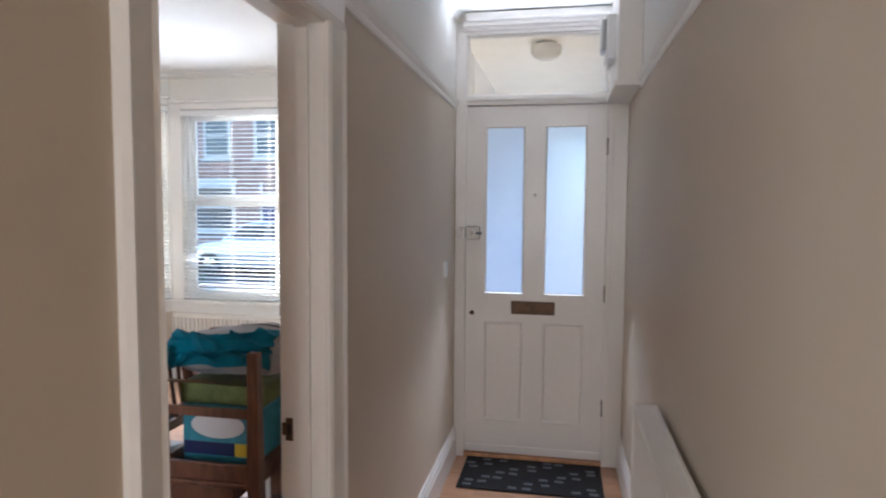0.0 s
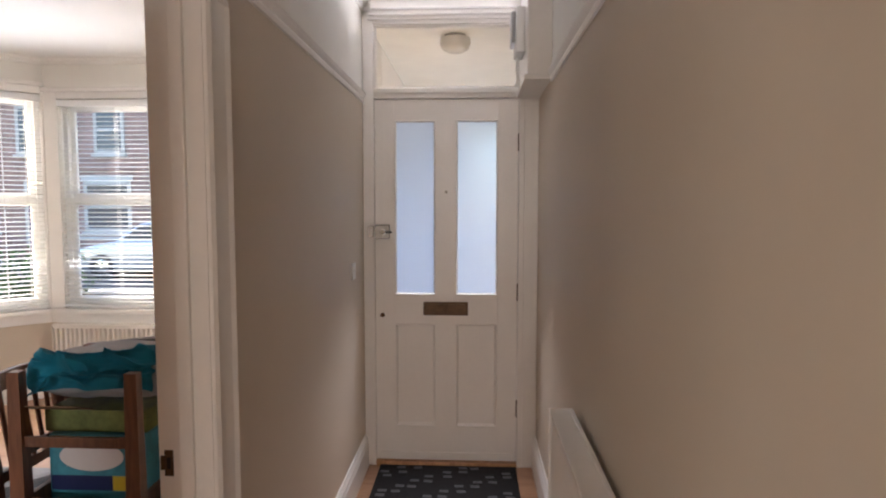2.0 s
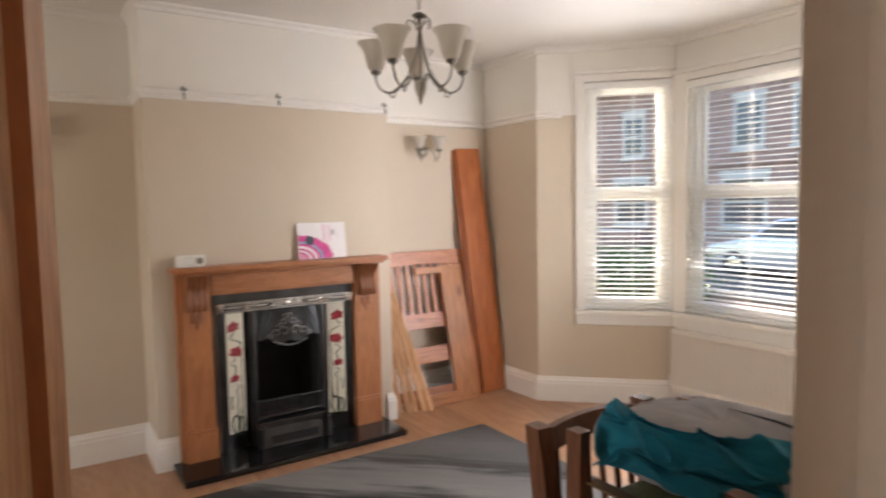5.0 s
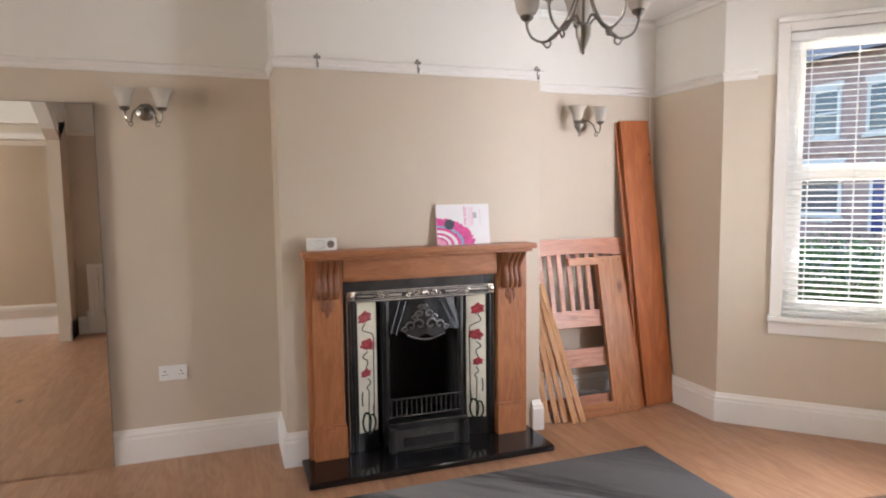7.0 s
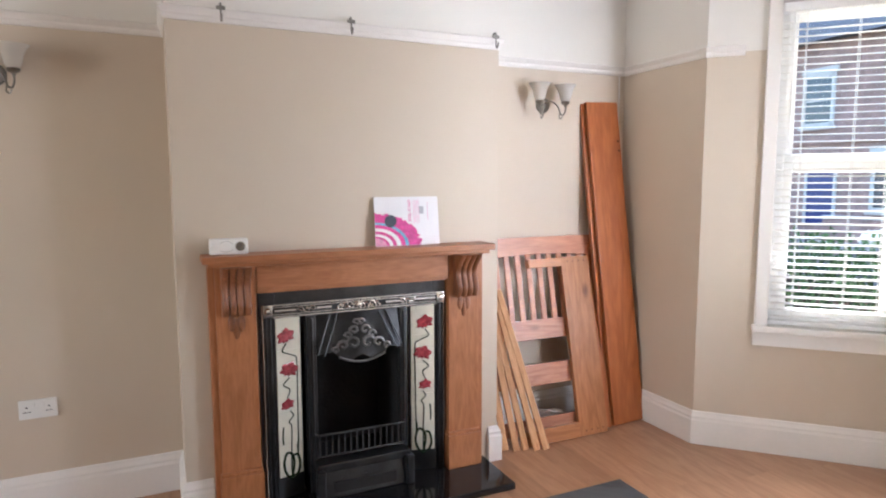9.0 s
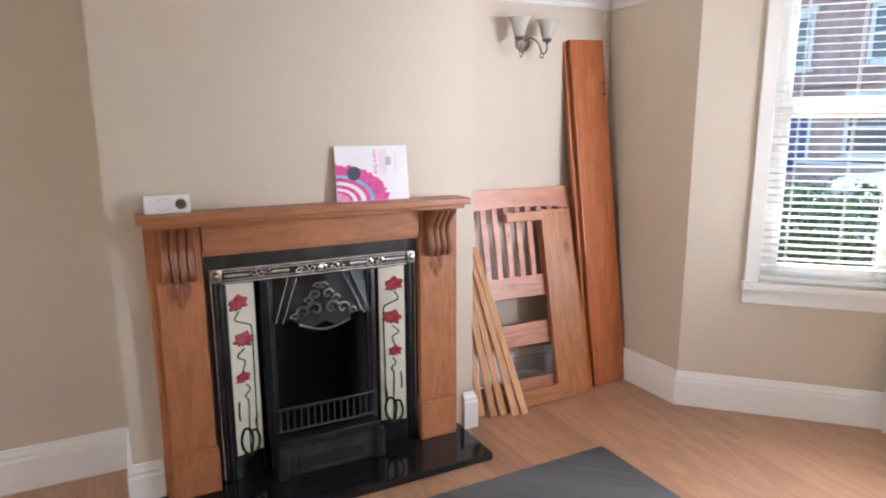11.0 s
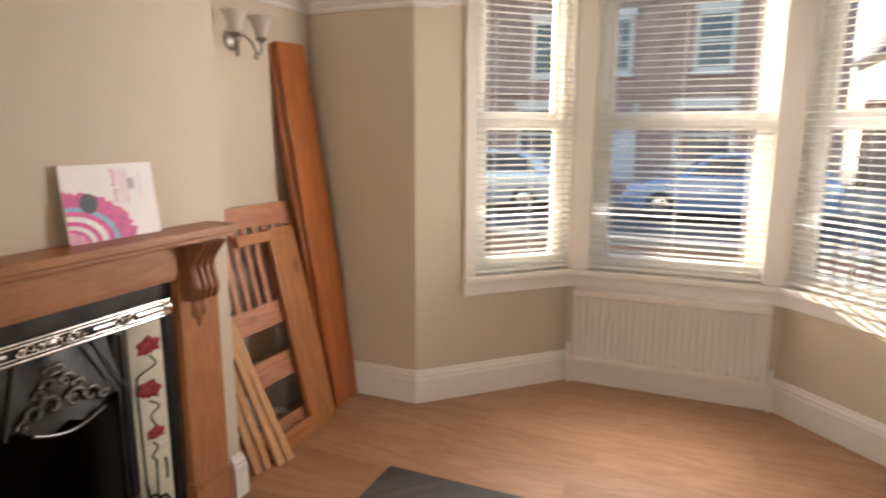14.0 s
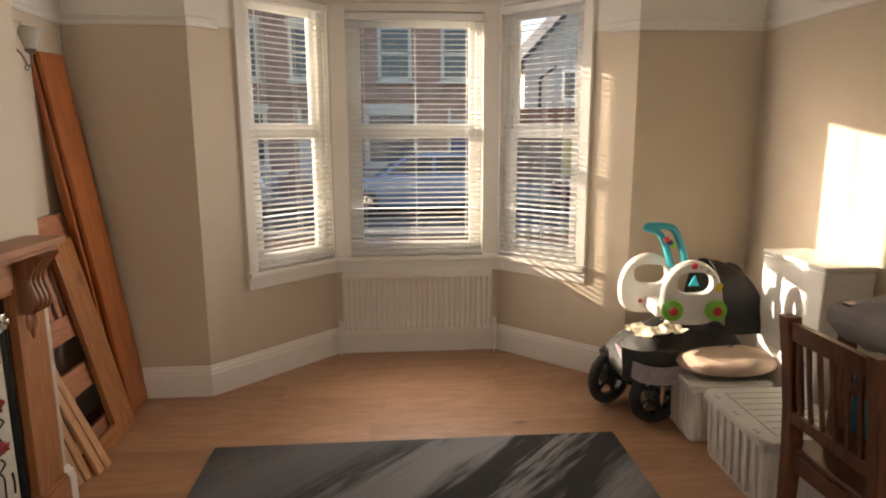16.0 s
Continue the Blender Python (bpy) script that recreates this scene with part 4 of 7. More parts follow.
# ---- fireplace ----
def scroll_bracket(w, h=0.21):
    """A fluted corbel: a scrolled side outline with four rounded ribs. Depth along +x, width along y, from z 0 (bottom) up."""
    bm = bmesh.new()
    rows, n, m = [], 30, 33
    for i in range(n):
        t = i / (n - 1)
        d = 0.034 + 0.052 * t ** 1.3 + 0.019 * math.sin(t * math.pi * 2.15 + 0.5)
        row = [bm.verts.new((0, -w / 2, h * t))]
        for j in range(m):
            v = j / (m - 1)
            flute = abs(math.sin(4 * math.pi * v)) ** 0.45
            row.append(bm.verts.new((d - 0.013 * (1 - flute), -w / 2 + w * v, h * t)))
        row.append(bm.verts.new((0, w / 2, h * t)))
        rows.append(row)
    for p, q in zip(rows, rows[1:]):
        for k in range(len(p) - 1):
            bm.faces.new((p[k], p[k + 1], q[k + 1], q[k]))
    bm.faces.new(rows[0][::-1])
    bm.faces.new(rows[-1])
    bmesh.ops.recalc_face_normals(bm, faces=bm.faces[:])
    return bm


def leaf_drop():
    """Carved drop below a corbel: three lobes and a stem, raised from the face. Depth along +x."""
    bms = []
    for y, z, ry, rz in ((-0.02, -0.03, 0.016, 0.036), (0.02, -0.03, 0.016, 0.036), (0, -0.055, 0.014, 0.046)):
        s = bmesh.new()
        bmesh.ops.create_uvsphere(s, u_segments=14, v_segments=8, radius=1)
        bms.append(moved(s, Matrix.Translation((0, y, z)) @ Matrix.Diagonal((0.009, ry, rz, 1))))
    return join(*bms)


def mantelpiece():
    cy = 2.595
    f = thing("mantelpiece", pose(XC, cy, 0.035), "stained pine fireplace surround with carved corbels", "fireplace surround")
    W = 0.622
    part("shelf", join(box(0.0, 0.15, -0.672, 0.672, 1.112, 1.142, 0.007, 3), box(0.0, 0.13, -0.65, 0.65, 1.094, 1.112, 0.005)), M_MANTEL_Y, f)
    part("frieze", box(0.0, 0.055, -W + 0.165, W - 0.165, 0.965, 1.094, 0.002), M_MANTEL_Y, f)
    part("frieze_board", box(0.055, 0.068, -W + 0.17, W - 0.17, 0.985, 1.094, 0.003), M_MANTEL_Y, f)
    for s in (-1, 1):
        y0, y1 = sorted((s * W, s * (W - 0.165)))
        part("pilaster", box(0.0, 0.062, y0, y1, 0.19, 1.094, 0.003), M_MANTEL, f)
        part("side_return", box(0.0, 0.05, min(s * W, s * (W + 0.028)), max(s * W, s * (W + 0.028)), 0.0, 1.094, 0.002), M_MANTEL, f)
        part("plinth_block", join(box(0.0, 0.082, y0 - 0.008, y1 + 0.008, 0.0, 0.172, 0.003), box(0.0, 0.076, y0 - 0.005, y1 + 0.005, 0.172, 0.19, 0.006)), M_MANTEL, f)
        part("corbel", scroll_bracket(0.118), M_CARVED, f, "carved fluted corbel, darker stained", True, pose(0.062, s * (W - 0.082), 0.884))
        part("carved_drop", leaf_drop(), M_CARVED, f, "carved leaf drop", True, pose(0.062, s * (W - 0.082), 0.876))
    return f


mantelpiece()

hearth = thing("hearth", pose(XC, 2.59, 0.0), "polished black granite hearth slab", "hearth")
part("slab", prism([(-0.02, -0.69), (0.335, -0.69), (0.335, 0.69), (-0.02, 0.69)], "Z", 0.0, 0.035, 0.008, 2), M_GRANITE, hearth)


def flower(x, z, s, turn):
    """Iris-like relief flower: a pointed standard, two wings and drooping falls (face towards +x; plane y, z)."""
    bms = []
    for a, ln, wd, off in ((84, 0.95, 0.50, 0.50), (24, 0.95, 0.46, 0.58), (150, 0.92, 0.48, 0.56), (-24, 0.85, 0.26, 0.62), (196, 0.95, 0.30, 0.62), (-80, 0.60, 0.24, 0.50), (232, 0.70, 0.22, 0.55), (100, 0.5, 0.46, 0.1)):
        b = bmesh.new()
        bmesh.ops.create_uvsphere(b, u_segments=10, v_segments=6, radius=1)
        for v in b.verts:
            v.co.z += 0.35 * (v.co.y ** 2) * (1 if a > 90 else -1)
            v.co.z *= 1.0 - 0.45 * max(0.0, v.co.y)
        a = radians(a + turn)
        bms.append(moved(b, Matrix.Translation((0.0, math.cos(a) * s * ln * off, math.sin(a) * s * ln * off)) @ Matrix.Rotation(a, 4, "X")
                         @ Matrix.Diagonal((0.0035, s * ln * 0.58, s * wd * 1.08, 1))))
    return moved(join(*bms), Matrix.Translation((0.002, x, z)))


def insert():
    """Tiled cast-iron fireplace insert: frame, splayed tile panels, hood, bars, ash pan and firebox."""
    cy = 2.603
    f = thing("fireplace_insert", pose(XC, cy, 0.035), "black cast-iron fireplace with flower-painted tiles", "fireplace")
    HW, H = 0.452, 0.975
    for a, b, c in ((-HW - 0.002, -HW + 0.07, 0), (HW - 0.07, HW + 0.002, 0), (-HW + 0.07, HW - 0.07, 0.89)):
        part("outer_plate", box(0.004, 0.022, a, b, c, H, 0.003), M_IRON, f)
    # ribbed frame with a cast scroll along its head
    for s in (-1, 1):
        rib = [box(0.022, 0.034, s * 0.415 - 0.018, s * 0.415 + 0.018, 0.0, 0.89, 0.004)]
        rib += [tube([(0.036, s * 0.415 + o, 0.01), (0.036, s * 0.415 + o, 0.865)], 0.004, 8) for o in (-0.009, 0.009)]
        part("frame_upright", join(*rib), M_IRON, f, "ribbed iron upright", True)
        part("corner_boss", join(box(0.024, 0.044, s * 0.415 - 0.022, s * 0.415 + 0.022, 0.85, 0.908, 0.006),
                                 moved(lathe([(0, 0.01), (0.01, 0.008), (0.015, 0.0)], 14), pose(0.044, s * 0.415, 0.88, 0, 90))), M_POLISH, f, "", True)
    part("frame_head", box(0.022, 0.034, -0.393, 0.393, 0.846, 0.907, 0.004), M_IRON, f, "iron head rail", True)
    for z, r in ((0.850, 0.0055), (0.861, 0.0035), (0.893, 0.0035), (0.903, 0.0055)):
        part("head_bead", tube([(0.037, -0.393, z), (0.037, 0.393, z)], r, 8), M_POLISH, f, "", True)
    for s in (-1, 1):
        part("frame_bead", tube([(0.028, s * 0.436, 0.01), (0.028, s * 0.436, 0.905)], 0.005, 8), M_POLISH, f, "", True)
        part("flat_bead", tube([(0.037, s * 0.13, 0.877), (0.037, s * 0.20, 0.877)], 0.009, 8), M_POLISH, f, "", True)
        part("flat_bead", tube([(0.037, s * 0.29, 0.877), (0.037, s * 0.385, 0.877)], 0.009, 8), M_POLISH, f, "", True)
        for c, n in ((0.008, 4), (0.215, 3)):
            for k in range(n):
                q = -1 if k % 2 else 1
                pts = [(0.041, s * (c + k * 0.027 + 0.014 * math.cos(a) * (1 - a / 9)), 0.877 + q * 0.016 * math.sin(a) * (1 - a / 9)) for a in [i * 0.55 for i in range(13)]]
                part("head_scroll", tube(pts, 0.0042, 6), M_POLISH, f, "", True)
    part("head_boss", moved(lathe([(0, 0.012), (0.012, 0.009), (0.018, 0.0)], 16), pose(0.036, 0, 0.877, 0, 90)), M_POLISH, f, "", True)
    # splayed side panels with five tiles each
    tile = bpy.data.meshes.new("tile")
    tb = box(0.0, 0.007, -0.058, 0.058, -0.0735, 0.0735, 0.001, 1)
    tb.to_mesh(tile)
    tb.free()
    tile.materials.append(M_TILE)
    for s in (-1, 1):
        panel = part("tile_panel", box(-0.004, 0.0, -0.066, 0.066, 0.0, 0.842), M_IRON, f, "splayed panel of five cream tiles", False,
                     pose(0.012, s * 0.328, 0.0, 0, 0, -s * 16))
        for k in range(5):
            piece("tile", tile, panel, pose(0.0, 0, 0.105 + 0.0735 + k * 0.1475))
        fx = 0.007
        rows = ((0.012 * s, 0.755, 0.041, 10), (0.0, 0.60, 0.042, -14), (0.012 * s, 0.44, 0.031, 5))
        for y, z, r, a in rows:
            part("flower", moved(flower(y, z, r, a), Matrix.Translation((fx, 0, 0))), M_PETAL, panel, "red glazed flower", True)
        stems = []

        def st(pts, r=0.0031):
            stems.append(tube([(fx + 0.001, y, z) for _, y, z in smooth_line([(0, y, z) for y, z in pts], 5)], r, 6))
        st([(0.0, 0.41), (0.014, 0.385), (-0.008, 0.36), (0.004, 0.335), (0.002, 0.25), (0.0, 0.15), (0.0, 0.085)])
        st([(0.012 * s, 0.725), (0.03 * s, 0.69), (-0.02 * s, 0.665), (-0.038 * s, 0.64), (-0.038 * s, 0.5), (-0.036 * s, 0.3), (-0.034 * s, 0.2)])
        st([(0.0, 0.565), (0.03 * s, 0.535), (0.0, 0.51), (0.012 * s, 0.47)])
        st([(0.0, 0.09), (-0.028, 0.12), (-0.038, 0.17), (-0.022, 0.215), (0.004, 0.2), (0.012, 0.16), (0.002, 0.10)], 0.0062)
        st([(0.0, 0.09), (0.03, 0.11), (0.042, 0.15), (0.03, 0.195), (0.012, 0.2)], 0.006)
        st([(-0.034 * s, 0.20), (-0.03 * s, 0.235), (-0.038 * s, 0.27)], 0.004)
        st([(0.038 * s, 0.26), (0.04 * s, 0.30), (0.036 * s, 0.34)], 0.004)
        part("stem", join(*stems), M_STEM, panel, "dark green glazed stems", True)
    # inner arch, hood and firebox
    for s in (-1, 1):
        part("inner_jamb", join(box(0.0, 0.03, s * 0.222 - 0.02, s * 0.222 + 0.02, 0.0, 0.842, 0.005), tube([(0.034, s * 0.222, 0.02), (0.034, s * 0.222, 0.83)], 0.006, 8)), M_IRON, f, "", True)
    hb = bmesh.new()
    top, low = [], []
    for k in range(13):
        t = -1 + k / 6
        top.append(hb.verts.new((0.012, t * 0.205, 0.842)))
        low.append(hb.verts.new((0.075 - 0.03 * t * t, t * 0.2, 0.672 - 0.04 * (1 - t * t) + 0.018 * math.cos(t * 9))))
    for k in range(12):
        hb.faces.new((top[k], top[k + 1], low[k + 1], low[k]))
    bmesh.ops.solidify(hb, geom=hb.faces[:], thickness=0.008)
    part("hood", hb, M_IRON, f, "cast-iron canopy", True)
    for s in (-1, 1):
        for a, b in (((0.02, s * 0.10, 0.835), (0.072, s * 0.175, 0.66)), ((0.018, s * 0.135, 0.838), (0.07, s * 0.205, 0.665))):
            part("hood_rib", tube([a, b], 0.0042, 6), M_IRON, f, "", True)
    orn = [tube([(0.082, -0.11 + 0.22 * k / 16, 0.648 - 0.03 * math.sin(math.pi * k / 16)) for k in range(17)], 0.006, 8)]
    for s in (-1, 1):
        for c, z, r in ((0.034, 0.70, 0.036), (0.084, 0.695, 0.028), (0.026, 0.757, 0.024), (0.010, 0.792, 0.018), (0.122, 0.678, 0.017), (0.056, 0.735, 0.020)):
            x = 0.076 - (z - 0.65) * 0.32
            orn.append(tube([(x, s * (c + r * math.cos(a) * (1 - a / 8)), z + r * math.sin(a) * (1 - a / 8)) for a in [i * 0.5 for i in range(13)]], 0.0062, 6))
    for b in orn:
        part("hood_scroll", b, M_CAST, f, "cast scroll ornament", True)
    fb = [cuboid(bmesh.new(), -0.33, -0.32, -0.24, 0.24, 0.0, 0.9), cuboid(bmesh.new(), -0.32, 0.0, -0.25, -0.205, 0.0, 0.9),
          cuboid(bmesh.new(), -0.32, 0.0, 0.205, 0.25, 0.0, 0.9), cuboid(bmesh.new(), -0.32, 0.0, -0.25, 0.25, 0.0, 0.09), cuboid(bmesh.new(), -0.32, 0.0, -0.26, 0.26, 0.88, 0.9)]
    for b in fb:
        part("firebrick", b, M_SOOT_SHADE, f, "sooty firebox panel")
    bars = [tube([(0.065, -0.215, z), (0.065, 0.215, z)], 0.006, 8) for z in (0.185, 0.285)]
    for k in range(15):
        y = -0.205 + k * 0.41 / 14
        bars.append(tube([(0.065, y, 0.185), (0.068, y, 0.285)], 0.0042, 6))
    for s in (-1, 1):
        bars.append(tube([(0.02, s * 0.225, 0.285), (0.065, s * 0.215, 0.285)], 0.006, 8))
    for b in bars:
        part("fire_bar", b, M_IRON, f, "", True)
    ash = part("ash_cover", join(prism([(0.02, 0.0), (0.115, 0.0), (0.095, 0.10), (0.09, 0.125), (0.02, 0.125)], "Y", -0.215, 0.215, 0.004),
                                 box(0.02, 0.105, -0.225, 0.225, 0.122, 0.16, 0.006), box(0.09, 0.135, -0.235, -0.195, 0.0, 0.14, 0.008), box(0.09, 0.135, 0.195, 0.235, 0.0, 0.14, 0.008)), M_IRON, f, "ash-pan cover")
    part("ash_slot", box(0.098, 0.112, -0.15, 0.15, 0.02, 0.07, 0.003), M_SOOT_SHADE, ash)
    part("knob", moved(lathe([(0, 0.014), (0.008, 0.012), (0.005, 0.0)], 12), pose(0.104, 0, 0.085, 0, 90)), M_IRON, ash, "", True)
    return f


insert()


# ---- radiators ----
def radiator(m, width, height, label, ribs):
    """Panel radiator with pressed vertical flutes, end covers, top grille and valves. Face towards -y, back at y 0.09."""
    r = thing("radiator", m, label, "radiator", "panel radiators")
    bm = bmesh.new()
    pitch = width / ribs
    prof = []
    for k in range(ribs):
        x = -width / 2 + k * pitch
        prof += [(x, 0.030), (x + pitch * 0.22, 0.030), (x + pitch * 0.34, 0.002), (x + pitch * 0.78, 0.002), (x + pitch * 0.90, 0.030)]
    prof.append((width / 2, 0.030))
    z = (0.0, 0.03, 0.045, height - 0.045, height - 0.03, height - 0.004)
    depth = (0.0, 0.0, 1.0, 1.0, 0.0, 0.0)
    rows = [[bm.verts.new((x, 0.004 + y * dd if dd else 0.004, zz)) for x, y in prof] for zz, dd in zip(z, depth)]
    for a, b in zip(rows, rows[1:]):
        for k in range(len(prof) - 1):
            bm.faces.new((a[k], a[k + 1], b[k + 1], b[k]))
    bmesh.ops.recalc_face_normals(bm, faces=bm.faces[:])
    bmesh.ops.solidify(bm, geom=bm.faces[:], thickness=-0.003)
    part("front_panel", bm, M_RADIATOR, r, "", True)
    part("back_panel", box(-width / 2, width / 2, 0.068, 0.078, 0.0, height - 0.004, 0.002), M_RADIATOR, r)
    for s in (-1, 1):
        a, b = sorted((s * width / 2, s * (width / 2 + 0.008)))
        part("end_cover", box(a, b, -0.002, 0.082, 0.002, height, 0.003), M_RADIATOR, r)
    g = [box(-width / 2, width / 2, -0.001, 0.014, height - 0.006, height, 0.002), box(-width / 2, width / 2, 0.068, 0.081, height - 0.006, height, 0.002)]
    part("top_rim", join(*g), M_RADIATOR, r)
    part("grille", box(-width / 2 + 0.002, width / 2 - 0.002, 0.014, 0.068, height - 0.008, height - 0.003), M_RADIATOR, r)
    part("convector", box(-width / 2 + 0.02, width / 2 - 0.02, 0.044, 0.064, 0.03, height - 0.03), M_RADIATOR, r)
    for s in (-1, 1):
        x = s * (width / 2 + 0.03)
        part("pipe", tube([(x, 0.04, -0.155), (x, 0.04, 0.03), (x - s * 0.03, 0.04, 0.035)], 0.0075, 10), M_RADIATOR, r, "painted copper pipe", True)
        part("valve", moved(lathe([(0, 0.075), (0.012, 0.073), (0.016, 0.06), (0.015, 0.02), (0.011, 0.012), (0.011, 0.0)], 16), pose(x, 0.04, 0.02)), M_PLASTIC, r, "white plastic valve cap", True)
    for x in (-width * 0.3, width * 0.3):
        part("bracket", box(x - 0.015, x + 0.015, 0.078, 0.098, 0.03, height - 0.05), M_RADIATOR, r)
    return r


radiator(pose(-2.883, YB - 0.10, 0.158), 1.03, 0.437, "white fluted panel radiator under the bay window", 27)
hr = radiator(pose(XHR - 0.10, 1.76, 0.20, 0, 0, -90), 1.53, 0.63, "white panel radiator along the hall wall", 46)
rr = radiator(pose(XE - 0.10, 0.46, 0.16, 0, 0, -90), 0.6, 0.6, "white panel radiator beside the rear archway", 18)


# ---- rug and door mat ----
rug = thing("rug", pose(-2.935, 2.34, 0.0), "grey abstract short-pile rug on the laminate floor", "rug")
part("rug_body", box(-1.016, 1.016, -1.45, 1.45, 0.001, 0.013, 0.004), M_RUG, rug)
mat = thing("door_mat", pose(-0.265, 3.74, 0.0), "black door mat with grey square motifs", "door mat")
part("base", box(-0.39, 0.40, -0.225, 0.21, 0.001, 0.009, 0.003), M_MATDARK, mat)
motif = bpy.data.meshes.new("motif")
mo = box(-0.024, 0.024, -0.014, 0.014, 0, 0.003, 0.001, 1)
mo.to_mesh(motif)
mo.free()
motif.materials.append(M_MATGREY)
for i in range(9):
    for j in range(7):
        if (i * 3 + j * 5) % 4 < 2:
            piece("motif", motif, mat, pose(-0.34 + i * 0.085 + random.uniform(-0.012, 0.012), -0.19 + j * 0.06 + random.uniform(-0.008, 0.008), 0.0085, 0, 0, random.uniform(-12, 12)))


# ---- lamps ----
def bell_shade():
    return lathe([(0.020, 0.0), (0.032, 0.006), (0.041, 0.026), (0.047, 0.055), (0.056, 0.085), (0.070, 0.112), (0.083, 0.126), (0.081, 0.127), (0.068, 0.114),
                  (0.054, 0.087), (0.045, 0.055), (0.039, 0.026), (0.030, 0.009), (0.0, 0.008)], 28)


def cup():
    return lathe([(0.0, -0.03), (0.006, -0.028), (0.008, -0.018), (0.022, -0.010), (0.026, 0.0), (0.023, 0.004), (0.0, 0.004)], 18)


def chandelier():
    c = thing("chandelier", pose(-3.066, 2.805, ZC), "pewter five-arm chandelier with opal glass bell shades", "chandelier")
    part("ceiling_rose", lathe([(0.0, -0.028), (0.02, -0.026), (0.05, -0.012), (0.055, 0.0)], 24), M_PEWTER, c, "", True)
    links = []
    for k in range(9):
        pts = [(0.007 * math.cos(a), 0, -0.04 - k * 0.026 + 0.014 * math.sin(a)) for a in [i * math.pi / 6 for i in range(12)]]
        links.append(moved(tube(pts, 0.0022, 6, closed=True), pose(0, 0, 0, 0, 0, 90 * (k % 2))))
    part("chain", join(*links), M_PEWTER, c, "", True)
    part("crown", lathe([(0.0, -0.275), (0.012, -0.272), (0.034, -0.285), (0.036, -0.291), (0.012, -0.30), (0.006, -0.33), (0.014, -0.345), (0.006, -0.36), (0.0, -0.36)], 20), M_PEWTER, c, "", True)
    for k in range(5):
        a = radians(72 * k + 20)
        d = Vector((math.cos(a), math.sin(a), 0))
        part("crown_curl", tube([p for p in smooth_line([Vector((0, 0, -0.345)) + d * 0.01, Vector((0, 0, -0.315)) + d * 0.028, Vector((0, 0, -0.305)) + d * 0.05,
                                                        Vector((0, 0, -0.325)) + d * 0.06, Vector((0, 0, -0.338)) + d * 0.05, Vector((0, 0, -0.33)) + d * 0.043])], 0.0026, 6), M_PEWTER, c, "", True)
    part("stem", tube([(0, 0, -0.34), (0, 0, -0.62)], 0.0055, 10), M_PEWTER, c, "", True)
    part("finial", lathe([(0.0, -0.685), (0.006, -0.68), (0.005, -0.668), (0.012, -0.655), (0.026, -0.62), (0.028, -0.585), (0.018, -0.575), (0.0, -0.57)], 20), M_PEWTER, c, "", True)
    for k in range(5):
        a = radians(72 * k + 8)
        d = Vector((math.cos(a), math.sin(a), 0))

        def at(r, z):
            return d * r + Vector((0, 0, z))
        arm = part("arm", tube(smooth_line([at(0.02, -0.585), at(0.045, -0.555), at(0.075, -0.575), at(0.11, -0.612), at(0.155, -0.622), at(0.195, -0.60), at(0.213, -0.56), at(0.213, -0.545)]), 0.0048, 8), M_PEWTER, c, "scrolled pewter arm", True)
        part("scroll", tube(smooth_line([at(0.155, -0.622), at(0.135, -0.645), at(0.12, -0.632), at(0.132, -0.618), at(0.145, -0.628)]), 0.003, 6), M_PEWTER, arm, "", True)
        part("stay", tube(smooth_line([at(0.006, -0.36), at(0.018, -0.44), at(0.05, -0.53), at(0.09, -0.585), at(0.13, -0.615)]), 0.003, 6), M_PEWTER, arm, "", True)
        part("cup", moved(cup(), Matrix.Translation(at(0.213, -0.523))), M_PEWTER, arm, "", True)
        part("shade", moved(bell_shade(), Matrix.Translation(at(0.213, -0.52))), M_OPAL, arm, "opal glass bell shade", True)
    return c


chandelier()


def sconce(y):
    s = thing("wall_light", pose(XW, y, 1.925), "pewter twin wall light with opal glass shades", "wall light", "wall lights")
    part("backplate", moved(lathe([(0.0, 0.022), (0.015, 0.022), (0.03, 0.016), (0.045, 0.008), (0.047, 0.0)], 28), pose(0, 0, 0, 0, 90)), M_PEWTER, s, "", True)
    for k in (-1, 1):
        arm = part("arm", tube(smooth_line([(0.015, 0, 0.005), (0.05, k * 0.02, 0.02), (0.08, k * 0.05, -0.01), (0.095, k * 0.062, -0.055), (0.10, k * 0.078, -0.062), (0.105, k * 0.088, -0.04), (0.105, k * 0.088, -0.015)]), 0.0045, 8), M_PEWTER, s, "", True)
        part("scroll", tube(smooth_line([(0.095, k * 0.062, -0.05), (0.09, k * 0.055, -0.075), (0.092, k * 0.068, -0.085), (0.096, k * 0.075, -0.072)]), 0.003, 6), M_PEWTER, arm, "", True)
        part("cup", moved(cup(), pose(0.105, k * 0.088, 0.01)), M_PEWTER, arm, "", True)
        part("shade", moved(bell_shade(), pose(0.105, k * 0.088, 0.012) @ Matrix.Scale(0.76, 4)), M_OPAL, arm, "opal glass bell shade", True)
    return s


sconce(1.18)
sconce(3.868)

for y in (2.043, 2.59, 3.323):
    hk = thing("picture_hook", pose(XC + 0.034, y, ZR + 0.05), "dark metal picture rail hook", "hook", "picture rail hooks")
    part("hook", tube(smooth_line([(-0.03, 0, 0.012), (-0.01, 0, 0.024), (0.006, 0, 0.014), (0.006, 0, -0.03), (0.014, 0, -0.05), (0.026, 0, -0.042), (0.028, 0, -0.025)]), 0.004, 8), M_PEWTER, hk, "", True)
    part("shoulder", box(0.001, 0.008, -0.018, 0.018, -0.004, 0.012, 0.003), M_PEWTER, hk)

so = thing("wall_socket", pose(XW, 1.25, 0.445), "white double wall socket", "socket")
